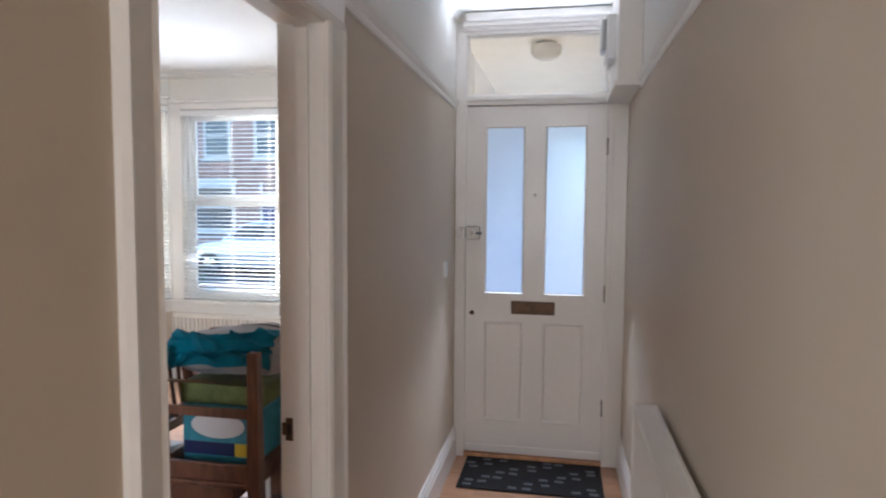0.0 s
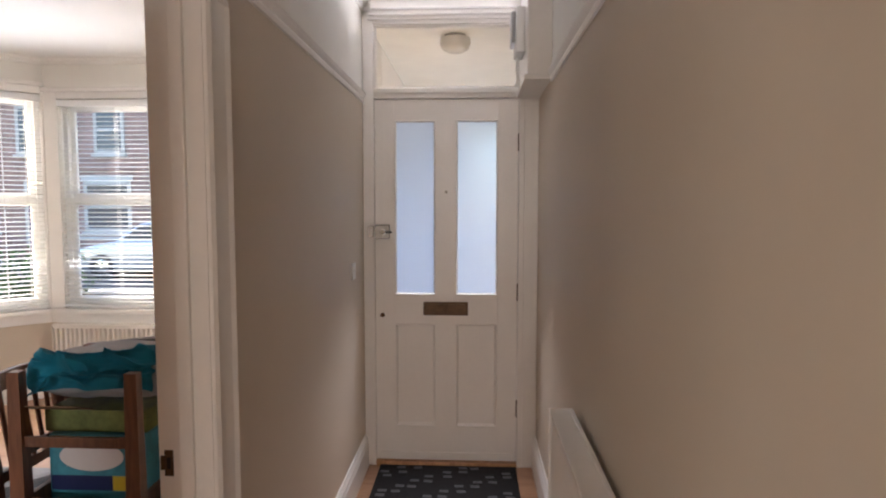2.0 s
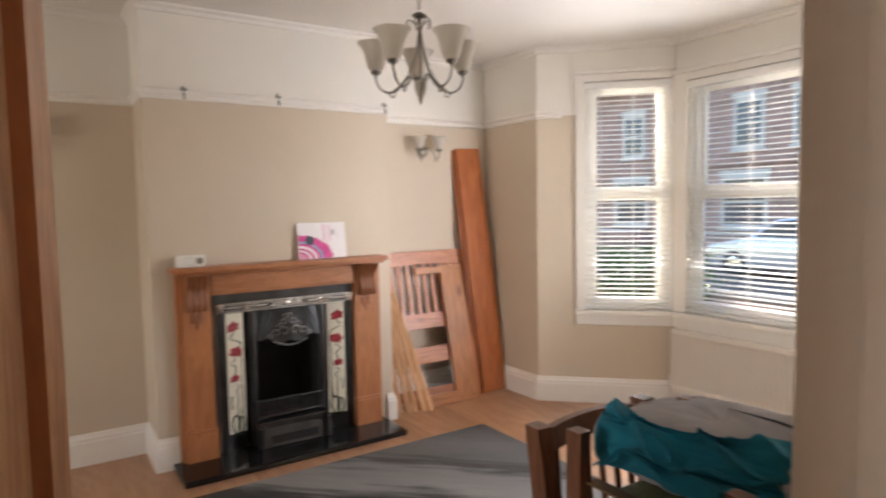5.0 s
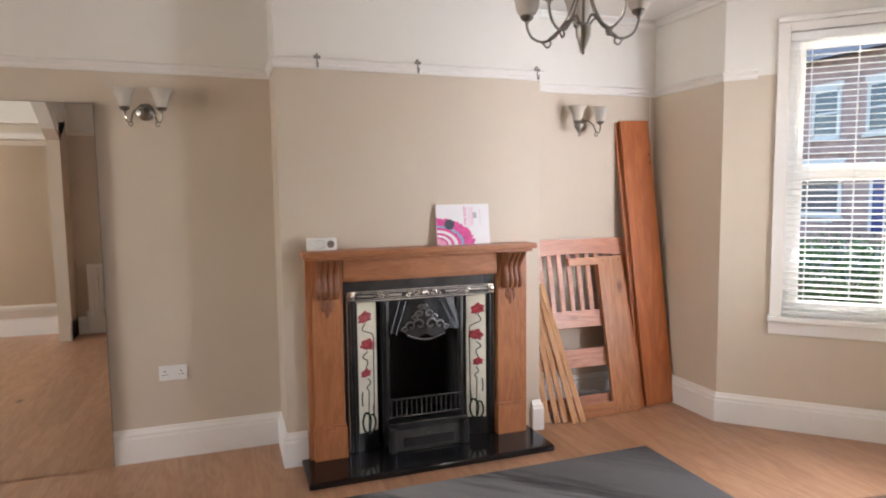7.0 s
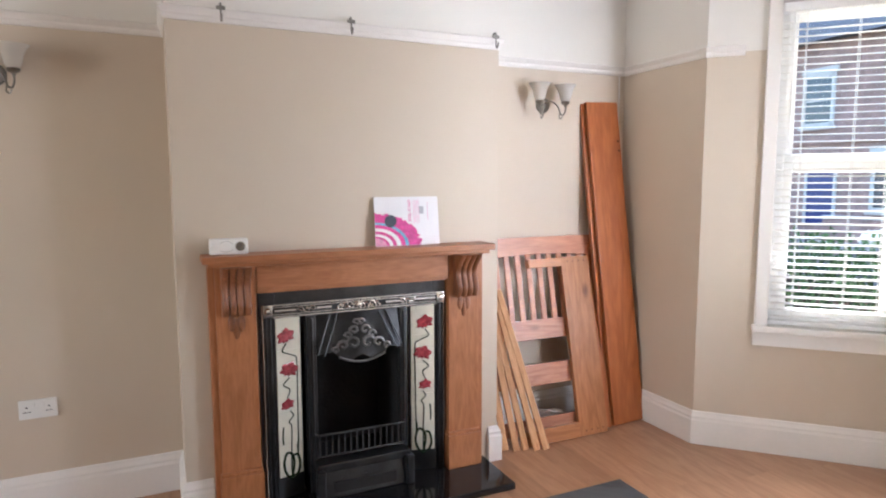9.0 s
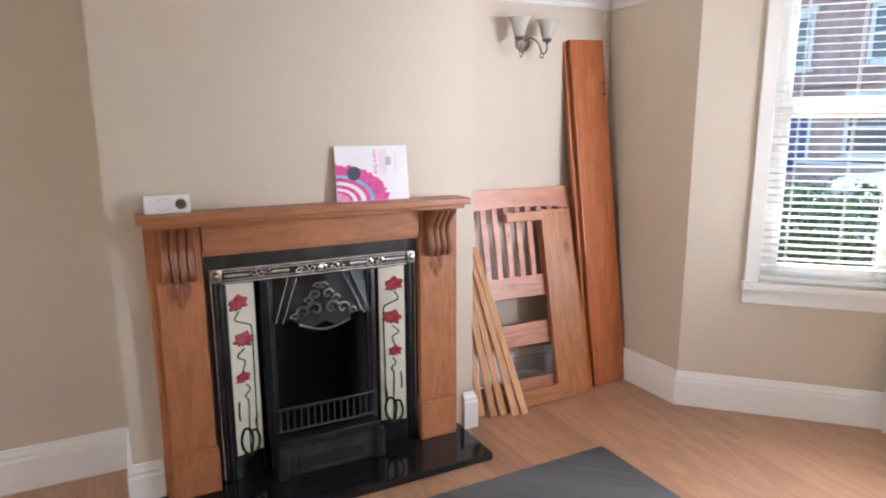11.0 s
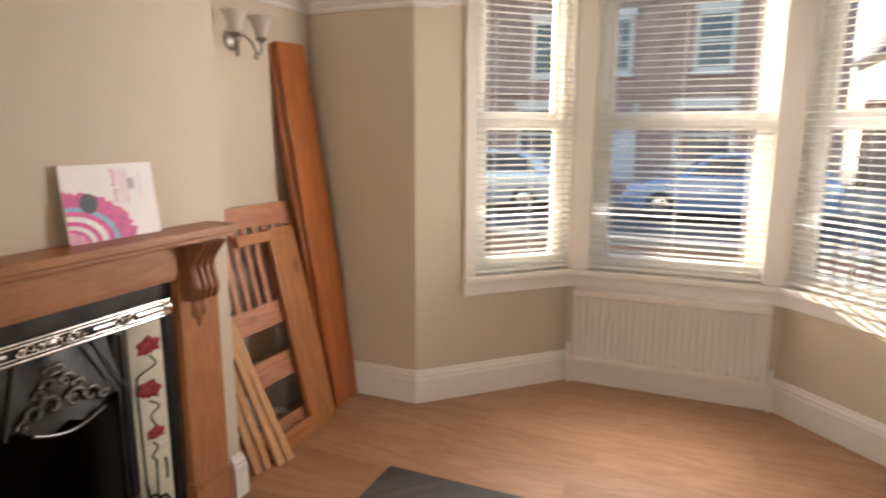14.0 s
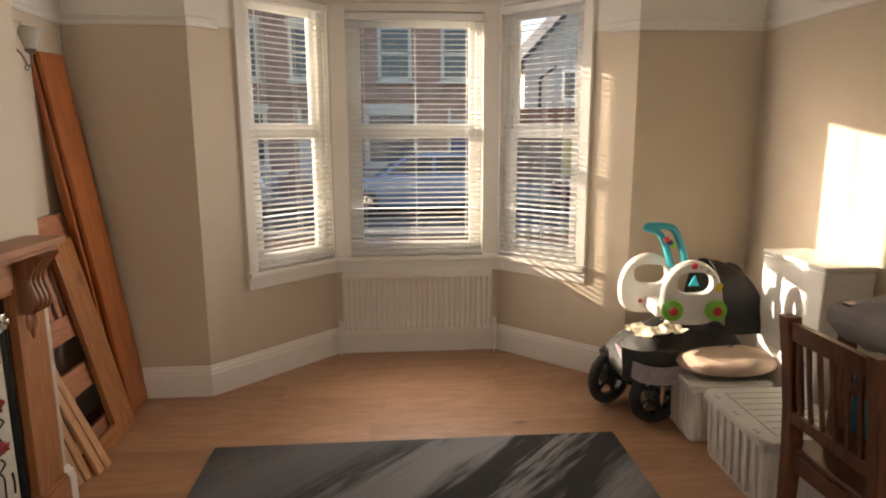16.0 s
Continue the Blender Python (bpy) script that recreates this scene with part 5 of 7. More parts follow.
part("plate", box(0, 0.010, -0.073, 0.073, 0.0, 0.086, 0.003), M_PLASTIC, so)
for k in (-1, 1):
    part("rocker", box(0.010, 0.014, k * 0.018 - 0.008, k * 0.018 + 0.008, 0.052, 0.072, 0.002), M_PLASTIC, so)
    for y, z, w, h in ((0.042, 0.052, 0.003, 0.008), (0.034, 0.032, 0.006, 0.003), (0.050, 0.032, 0.006, 0.003)):
        part("pin_hole", box(0.0098, 0.0104, k * y - w, k * y + w, z - h / 2, z + h / 2), M_SOOT_SHADE, so)

mirror = thing("floor_mirror", pose(XW + 0.03, 0.62, 0.004), "tall frameless mirror standing against the wall", "mirror")
part("glass", box(0.004, 0.008, -0.35, 0.315, 0.0, 1.955), M_MIRROR, mirror, "silvered mirror glass")
part("backing", box(-0.006, 0.0038, -0.35, 0.315, 0.0, 1.957), M_SOOT_SHADE, mirror)


# ---- on the mantel shelf ----
MZ = 0.035 + 1.142
lf = thing("leaflet", pose(XC + 0.045, 2.85, MZ) @ pose(0, 0, 0, 0, -7, 0), "white and magenta broadband leaflet leaning on the wall", "leaflet")
part("card", box(-0.002, 0.002, -0.163, 0.163, 0.0, 0.232, 0.001, 1), M_CARD, lf)


def band(r0, r1, mat_, dx, ragged=0.0):
    bm = bmesh.new()
    cy, cz = -0.163, 0.0
    n = 26
    ins, outs = [], []
    for k in range(n + 1):
        a = math.pi / 2 * k / n
        rr = r1 + ragged * (noise.noise((k * 0.9, r1 * 40, 0)) + 0.2)
        for store, r in ((ins, r0), (outs, rr)):
            store.append(bm.verts.new((0.002 + dx, min(0.162, cy + r * math.cos(a) * 1.1), cz + 0.001 + r * math.sin(a) * 0.74)))
    for k in range(n):
        bm.faces.new((ins[k], outs[k], outs[k + 1], ins[k + 1]))
    return bm


part("print", band(0.0, 0.205, M_MAGENTA, 0.0002, 0.02), M_MAGENTA, lf, "magenta arc print")
part("print", band(0.135, 0.15, M_BLUEINK, 0.0005), M_BLUEINK, lf, "blue arc print")
part("print", band(0.095, 0.115, M_CARD, 0.0005), M_CARD, lf, "white arc print")
part("print", band(0.062, 0.078, M_CARD, 0.0005), M_CARD, lf, "white arc print")
part("print", band(0.0, 0.05, M_PINK, 0.0005), M_PINK, lf, "pink arc print")
part("print_badge", moved(lathe([(0.0, 0.0), (0.03, 0.0)], 28), pose(0.0032, -0.085, 0.117, 0, 90)), surface("slate_ink", (0.05, 0.055, 0.085), 0.5), lf, "dark round badge")


def words(text, size, m, material, parent, name="lettering", extrude=0.0002):
    cu = bpy.data.curves.new(name, "FONT")
    cu.body, cu.size, cu.extrude = text, size, extrude
    cu.align_x = "CENTER"
    tmp = new("lettering_source", cu)
    dg = bpy.context.evaluated_depsgraph_get()
    me = bpy.data.meshes.new_from_object(tmp.evaluated_get(dg))
    bpy.data.objects.remove(tmp)
    me.materials.clear()
    me.materials.append(material)
    ob = new(name, me)
    ob.parent = parent
    ob.matrix_basis = m
    return ob


# lettering runs downwards on the face that looks towards +x
FACE = Matrix(((0, 0, 1, 0), (0, 1, 0, 0), (-1, 0, 0, 0), (0, 0, 0, 1)))
words("ultra fast", 0.030, Matrix.Translation((0.0026, 0.005, 0.165)) @ FACE, M_MAGENTA, lf)
for k in range(4):
    part("print_line", box(0.002, 0.0023, 0.032 + k * 0.009, 0.0345 + k * 0.009, 0.10 + 0.01 * (k % 2), 0.215), M_PINK, lf)
part("print_line", box(0.002, 0.0023, 0.105, 0.107, 0.12, 0.205), M_PINK, lf)
part("print_shape", box(0.002, 0.0023, 0.062, 0.085, 0.15, 0.185), surface("print_grey", (0.45, 0.43, 0.46), 0.5), lf)

dv = thing("smoke_alarm", pose(XC + 0.06, 2.035, MZ), "white plastic alarm unit lying on the mantel shelf", "alarm")
part("body", box(-0.016, 0.018, -0.078, 0.078, 0.0, 0.068, 0.008, 3), M_PLASTIC, dv)
part("dial", moved(lathe([(0.0, 0.004), (0.018, 0.004), (0.021, 0.0)], 24), pose(0.018, 0.045, 0.034, 0, 90)), M_CHROME, dv, "round metal dial", True)
for k in (-1, 1):
    part("vent", tube([(0.0182, 0.0 + k * 0.012 * math.cos(a) * k + 0.018 * math.cos(a) - 0.012, 0.034 + k * 0.022 * math.sin(a)) for a in [0.5 + i * 0.25 for i in range(9)]], 0.0015, 6), surface("vent_grey", (0.5, 0.49, 0.47), 0.5), dv)


# ---- dismantled bed in the alcove ----
def lean_frame(bottom, top, side=(0, 1, 0)):
    """A pose whose z runs from bottom to top, y along side, x away from the wall."""
    b, t = Vector(bottom), Vector(top)
    z = (t - b).normalized()
    y = Vector(side)
    y = (y - z * y.dot(z)).normalized()
    x = y.cross(z)
    return Matrix(((x.x, y.x, z.x, b.x), (x.y, y.y, z.y, b.y), (x.z, y.z, z.z, b.z), (0, 0, 0, 1)))


LB = lean_frame((-4.522, 4.349, 0.004), (-4.768, 4.277, 1.962))
for k, (dx, dy, dz, h) in enumerate(((0.0, 0.0, 0.0, 1.972), (-0.031, -0.022, 0.003, 1.965))):
    sb = thing("bed_side_rail", LB @ pose(dx, dy, dz), "long orange pine bed rail leaning in the alcove", "bed rail", "bed rails")
    part("board", box(-0.025, 0.0, -0.117, 0.117, 0.0, h, 0.004), M_BOARD, sb)
    for z in (0.05, h - 0.07):
        part("end_plate", box(0.0, 0.0022, -0.02, 0.02, z - 0.035, z + 0.035, 0.0008), M_BOARD, sb) if k else None
    for y, z in ((0.098, h - 0.24), (0.10, h - 0.30)):
        part("bolt_hole", moved(lathe([(0.0, 0.0008), (0.006, 0.0008), (0.007, 0.0)], 12), pose(0.0, y, z, 0, 90)), M_SOOT_SHADE, sb)
    part("cleat", box(-0.05, -0.025, -0.10, -0.06, 0.2, h - 0.2, 0.002), M_BOARD, sb) if k else None

HB = lean_frame((-4.512, 3.78, 0.002), (-4.765, 3.78, 1.150))
hb = thing("headboard", HB, "rosy pine slatted headboard leaning against the wall", "headboard")
hbl = 1.176


def arched_rail(y0, y1, z_low, z_top, rise, t=0.026):
    pts = [(y0, z_top), (y1, z_top)]
    low = [(y0 + (y1 - y0) * k / 14, z_low + rise * math.sin(math.pi * k / 14)) for k in range(15)]
    return prism([(y1, z_top), (y0, z_top)] + low, "X", -t, 0.0, 0.002)


part("top_rail", arched_rail(-0.39, 0.425, hbl - 0.125, hbl, 0.022), M_HEAD, hb)
part("post", box(-0.034, -0.002, 0.385, 0.43, 0.0, hbl - 0.02, 0.004), M_BOARD, hb, "darker stained post")
part("post", box(-0.034, -0.002, -0.43, -0.385, 0.0, hbl - 0.02, 0.004), M_BOARD, hb, "darker stained post")
for k in range(10):
    part("slat", box(-0.020, -0.006, -0.345 + k * 0.073, -0.310 + k * 0.073, 0.60, hbl - 0.095, 0.003), M_HEAD, hb)
part("lower_rail", box(-0.026, 0.0, -0.385, 0.385, 0.575, 0.69, 0.003), M_HEAD, hb)
part("lower_rail", box(-0.026, 0.0, -0.385, 0.385, 0.312, 0.435, 0.003), M_HEAD, hb)
part("cross_bar", box(-0.026, 0.0, -0.385, 0.385, 0.05, 0.13, 0.003), M_HEAD, hb)

BE = lean_frame((-4.470, 3.93, 0.002), (-4.705, 3.93, 1.035))
be = thing("bed_end", BE, "orange pine bed end leaning on the headboard", "bed end")
part("post", box(-0.028, 0.0, 0.015, 0.215, 0.0, 1.055, 0.004), M_PINE, be, "wide knotty pine stile")
part("top_bar", box(-0.022, 0.006, -0.215, 0.015, 0.998, 1.05, 0.006), M_PINE_Y, be)
part("bottom_bar", box(-0.024, 0.004, -0.36, 0.015, 0.0, 0.085, 0.004), M_PINE_Y, be)
for y in (0.06, 0.10, 0.14, 0.18):
    part("screw_hole", moved(lathe([(0.0, 0.0006), (0.004, 0.0006), (0.004, 0.0)], 10), pose(0.0, y, 1.025, 0, 90)), M_SOOT_SHADE, be)
    part("screw_hole", moved(lathe([(0.0, 0.0006), (0.004, 0.0006), (0.004, 0.0)], 10), pose(0.0, y, 0.03, 0, 90)), M_SOOT_SHADE, be)

for k in range(6):
    b = (-4.50 + 0.021 * k - 0.012 * (k % 2), 3.40 + k * 0.054, 0.003)
    t = (-4.75 + 0.021 * k, 3.385 + k * 0.021, 0.93 - 0.009 * k - 0.012 * (k % 2))
    bs = thing("pine_strip", lean_frame(b, t, (0.30, 0.95, 0)), "raw pine bed slat leaning in a bundle", "timber strip", "bundle of pine strips")
    ln = (Vector(t) - Vector(b)).length
    part("strip", box(-0.024, 0.0, -0.019, 0.017, 0.0, ln, 0.0035), M_SLATWOOD, bs)

cb = thing("cable", pose(-4.66, 3.86, 0.0), "loose coil of white cable on the floor", "cable")
pts = []
for k in range(60):
    a = k * 0.42
    pts.append((0.05 * math.cos(a) + 0.012 * noise.noise((k * 0.3, 0, 0)) - 0.01, 0.075 * math.cos(a * 0.93 + 0.4) + 0.02 * noise.noise((0, k * 0.25, 3)), 0.06 + 0.05 * math.sin(a) + 0.012 * noise.noise((1, 5, k * 0.3))))
part("flex", tube(smooth_line(pts, 3), 0.0032, 6), M_CABLE, cb, "", True)
part("tail", tube(smooth_line([(0.02, 0.06, 0.1), (0.03, 0.10, 0.06), (0.035, 0.085, 0.006), (0.03, 0.04, 0.0035), (0.0, -0.02, 0.0035)]), 0.0032, 6), M_CABLE, cb, "", True)
ms = thing("mains_socket", pose(XW, 3.80, 0.22), "white plastic socket low in the alcove", "socket")
part("plate", box(0, 0.012, -0.043, 0.043, 0, 0.086, 0.003), M_PLASTIC, ms)
part("pin_hole", box(0.0118, 0.0126, -0.008, 0.008, 0.045, 0.05), M_SOOT_SHADE, ms)
wc = thing("wall_cable", pose(XW, 4.40, 0.0), "thin white cable running up the wall corner", "cable")
part("clip_run", tube([(0.006, 0.03, 0.19), (0.006, 0.03, 2.13)], 0.004, 6), M_CABLE, wc, "", True)


# ---- two stacked chairs with things piled on them ----
def slat_chair(m, label):
    """Dining chair with a slatted, slightly raked back. Seat towards +x, back at x 0; width along y."""
    c = thing("dining_chair", m, label, "chair", "stacked dining chairs")
    w, d, sh, bh = 0.43, 0.41, 0.502, 0.955

    def leg(x, y, z1, rake=0.0):
        bm = bmesh.new()
        n = 7
        rows = []
        for k in range(n):
            z = z1 * k / (n - 1)
            s = 0.017 + 0.005 * min(1, z / sh)
            off = -rake * max(0.0, z - sh) ** 1.4
            rows.append([bm.verts.new((x + off + a * s * 1.15, y + b * s, z)) for a, b in ((-1, -1), (1, -1), (1, 1), (-1, 1))])
        for a, b in zip(rows, rows[1:]):
            for k in range(4):
                bm.faces.new((a[k], a[(k + 1) % 4], b[(k + 1) % 4], b[k]))
        bm.faces.new(rows[0][::-1])
        bm.faces.new(rows[-1])
        bmesh.ops.recalc_face_normals(bm, faces=bm.faces[:])
        return bm
    for s in (-1, 1):
        part("back_post", leg(0.0, s * (w / 2 - 0.02), bh, 0.16), M_CHAIR, c)
        part("front_leg", leg(d - 0.03, s * (w / 2 - 0.02), sh - 0.02), M_CHAIR, c)
        part("side_rail", box(0.02, d - 0.05, s * (w / 2 - 0.02) - 0.010, s * (w / 2 - 0.02) + 0.010, sh - 0.085, sh - 0.022, 0.003), M_CHAIR, c)
        part("stretcher", box(0.015, d - 0.045, s * (w / 2 - 0.02) - 0.008, s * (w / 2 - 0.02) + 0.008, 0.21, 0.245, 0.003), M_CHAIR, c)
    part("front_rail", box(d - 0.04, d - 0.02, -w / 2 + 0.04, w / 2 - 0.04, sh - 0.085, sh - 0.022, 0.003), M_CHAIR, c)
    part("back_rail", box(-0.01, 0.012, -w / 2 + 0.04, w / 2 - 0.04, sh - 0.085, sh - 0.022, 0.003), M_CHAIR, c)
    part("front_stretcher", box(d - 0.04, d - 0.022, -w / 2 + 0.04, w / 2 - 0.04, 0.25, 0.285, 0.003), M_CHAIR, c)
    part("seat", box(-0.005, d, -w / 2, w / 2, sh - 0.022, sh, 0.008, 3), M_CHAIR, c)
    zt = bh - 0.055
    rk = 0.16 * (zt - sh) ** 1.4
    tr = bmesh.new()
    rows = []
    for k in range(11):
        t = -1 + k / 5
        y = t * (w / 2 - 0.035)
        bow = -0.022 * (1 - t * t)
        lift = 0.012 * (1 - t * t)
        rows.append([tr.verts.new((-rk + bow + a, y, zt + b + lift)) for a, b in ((-0.012, -0.022), (0.010, -0.022), (0.004, 0.038), (-0.018, 0.038))])
    for a, b in zip(rows, rows[1:]):
        for k in range(4):
            tr.faces.new((a[k], a[(k + 1) % 4], b[(k + 1) % 4], b[k]))
    tr.faces.new(rows[0][::-1])
    tr.faces.new(rows[-1])
    bmesh.ops.recalc_face_normals(tr, faces=tr.faces[:])
    part("top_rail", tr, M_CHAIR, c)
    part("lower_back_rail", box(-0.03, -0.012, -w / 2 + 0.04, w / 2 - 0.04, sh + 0.085, sh + 0.125, 0.003), M_CHAIR, c)
    for k in range(6):
        y = -0.1375 + 0.055 * k
        part("back_slat", tube(smooth_line([(-0.02, y, sh + 0.11), (-0.02 - rk * 0.45, y, sh + 0.24), (-rk - 0.018 * (1 - (y / 0.19) ** 2), y, zt)], 4), 0.0085, 6), M_CHAIR, c)
    return c


slat_chair(pose(-1.69, 2.515, 0.0, 0, 0, 0), "dark wooden slat-back dining chair carrying another chair")
# the second one lies upside down on the first one's seat, its back hanging down
slat_chair(pose(-1.185, 2.475, 1.005, 180, 0, 180), "dark wooden dining chair turned upside down on another")


def crumpled(name, nx, ny, fn, material, parent, label="", thick=0.005):
    """A soft cloth surface over a grid, with a second skin just below it where it is open."""
    bm = bmesh.new()
    g = [[bm.verts.new(fn(i / (nx - 1), j / (ny - 1))) for j in range(ny)] for i in range(nx)]
    for i in range(nx - 1):
        for j in range(ny - 1):
            bm.faces.new((g[i][j], g[i + 1][j], g[i + 1][j + 1], g[i][j + 1]))
    bmesh.ops.recalc_face_normals(bm, faces=bm.faces[:])
    if thick:
        bm.normal_update()
        low = [[bm.verts.new(v.co - v.normal * thick) for v in row] for row in g]
        for i in range(nx - 1):
            for j in range(ny - 1):
                bm.faces.new((low[i][j], low[i][j + 1], low[i + 1][j + 1], low[i + 1][j]))
        rim = [(i, 0) for i in range(nx)] + [(nx - 1, j) for j in range(1, ny)] + [(i, ny - 1) for i in range(nx - 2, -1, -1)] + [(0, j) for j in range(ny - 2, 0, -1)]
        for (a, b), (c, d) in zip(rim, rim[1:] + rim[:1]):
            bm.faces.new((g[a][b], low[a][b], low[c][d], g[c][d]))
        bmesh.ops.recalc_face_normals(bm, faces=bm.faces[:])
    return part(name, bm, material, parent, label, True)


def folds(u, v, k, seed):
    """Sharp-crested cloth folds."""
    a = noise.noise((u * k, v * k * 0.6, seed))
    b = noise.noise((u * k * 2.1 + 4, v * k * 1.7, seed + 3))
    c = noise.noise((u * k * 4.3, v * k * 4.1 + 2, seed + 7))
    return (1 - abs(a) * 2.4) * 0.55 + (1 - abs(b) * 2.2) * 0.3 + c * 0.15


PX0, PX1, PY0, PY1 = -1.545, -1.175, 2.31, 2.64
bb = thing("nappy_box", pose(-1.36, 2.515, 0.527), "aqua and white printed carton between the upturned legs", "box")
part("carton", box(-0.165, 0.165, -0.155, 0.155, 0.0, 0.245, 0.004), M_BLUEBOX, bb)
part("print", moved(lathe([(0.0, 0.0), (0.11, 0.0)], 28), Matrix.Translation((-0.02, -0.1562, 0.17)) @ Matrix.Diagonal((1, 1, 0.45, 1)) @ pose(0, 0, 0, 90)), M_CARD, bb, "white oval print")
part("print", box(-0.16, 0.05, -0.157, -0.1555, 0.055, 0.105), M_NAVY, bb, "navy print band")
part("print", box(0.05, 0.16, -0.157, -0.1555, 0.055, 0.105), M_YELLOW, bb, "yellow print band")
gb = thing("olive_box", pose(-1.37, 2.530, 0.773), "flat olive green carton with an open brown flap", "box")
part("carton", box(-0.18, 0.17, -0.15, 0.16, 0.0, 0.075, 0.004), M_GREENBOX, gb)
part("flap", moved(box(-0.20, 0.02, -0.002, 0.002, -0.01, 0.10, 0.001), pose(-0.03, -0.155, 0.08, 68, 0, 0)), surface("brown_card", (0.20, 0.12, 0.06), 0.8, vary=0.2), gb, "brown cardboard flap")
dq = thing("quilt", pose(-1.385, 2.525, 0.856), "folded grey quilt on the pile", "quilt")


def quilt_pt(u, v):
    a = u * 2 * math.pi
    q = -1 + 2 * v
    cr = max(0.0, 1 - abs(q) ** 2.6) ** 0.5
    sx, sy = math.cos(a), math.sin(a)
    k = 1 / max(abs(sx), abs(sy)) ** 0.72
    wob = 0.022 * folds(u, v, 5, 2)
    return Vector((sx * k * cr * 0.255 + 0.02 * q * 0.3, sy * k * cr * 0.19 + 0.02, 0.088 + q * 0.088 + 1.5 * wob * cr + 0.02 * sx * max(0, q)))


crumpled("cover", 64, 26, quilt_pt, M_GREY, dq, "", 0)
tb_ = thing("fleece_blanket", pose(-1.385, 2.505, 0.88), "crumpled teal fleece blanket over the quilt", "blanket")


def fleece_pt(u, v):
    n1, n2 = noise.noise((u * 2.6, v * 2.6, 3)), noise.noise((u * 3.0 + 5, v * 2.4, 8))
    waist = 0.72 + 0.40 * abs(2 * u - 0.85) ** 1.1
    x = -0.20 + 0.42 * u + 0.03 * n1 + 0.015 * noise.noise((u * 6, v * 6, 11))
    phi = radians(20 + 10 * u + (v - 0.5) * 66 * waist + 14 * n2)
    bend = 1 - 0.25 * abs(x / 0.25) ** 3
    r1 = (1 - abs(math.sin(9 * v + 5.0 * u + 3.0 * n1))) ** 1.6
    r2 = (1 - abs(math.sin(7 * u - 7.0 * v + 3.2 * n2))) ** 1.8
    rim = min(1.0, 6 * min(u, v, 1 - u, 1 - v))
    h = 0.026 + (0.25 + 0.75 * rim) * (0.030 * r1 + 0.024 * r2) + 0.004 * noise.noise((u * 14, v * 14, 2))
    c, n = max(0.0, math.cos(phi)), math.sin(phi)
    return Vector((x, 0.035 - (0.185 * bend + h) * c ** 0.77, 0.066 + (0.084 + h) * abs(n) ** 0.77 * (1 if n > 0 else -1)))


crumpled("fleece", 120, 80, fleece_pt, M_TEAL, tb_)
pb = thing("carrier_bag", pose(-1.115, 2.60, 0.0), "white patterned plastic bag hanging beside the chairs", "bag")


def bag_pt(u, v):
    a = u * 2 * math.pi
    r = 0.5 + 0.5 * math.sin(math.pi * min(1, v * 1.15))
    return Vector((math.cos(a) * 0.06 * r + 0.012 * folds(u, v, 4, 21), math.sin(a) * 0.16 * r + 0.012 * folds(u, v, 4, 25), 0.01 + 0.86 * v))


crumpled("bag", 40, 24, bag_pt, M_CARD, pb, "", 0)


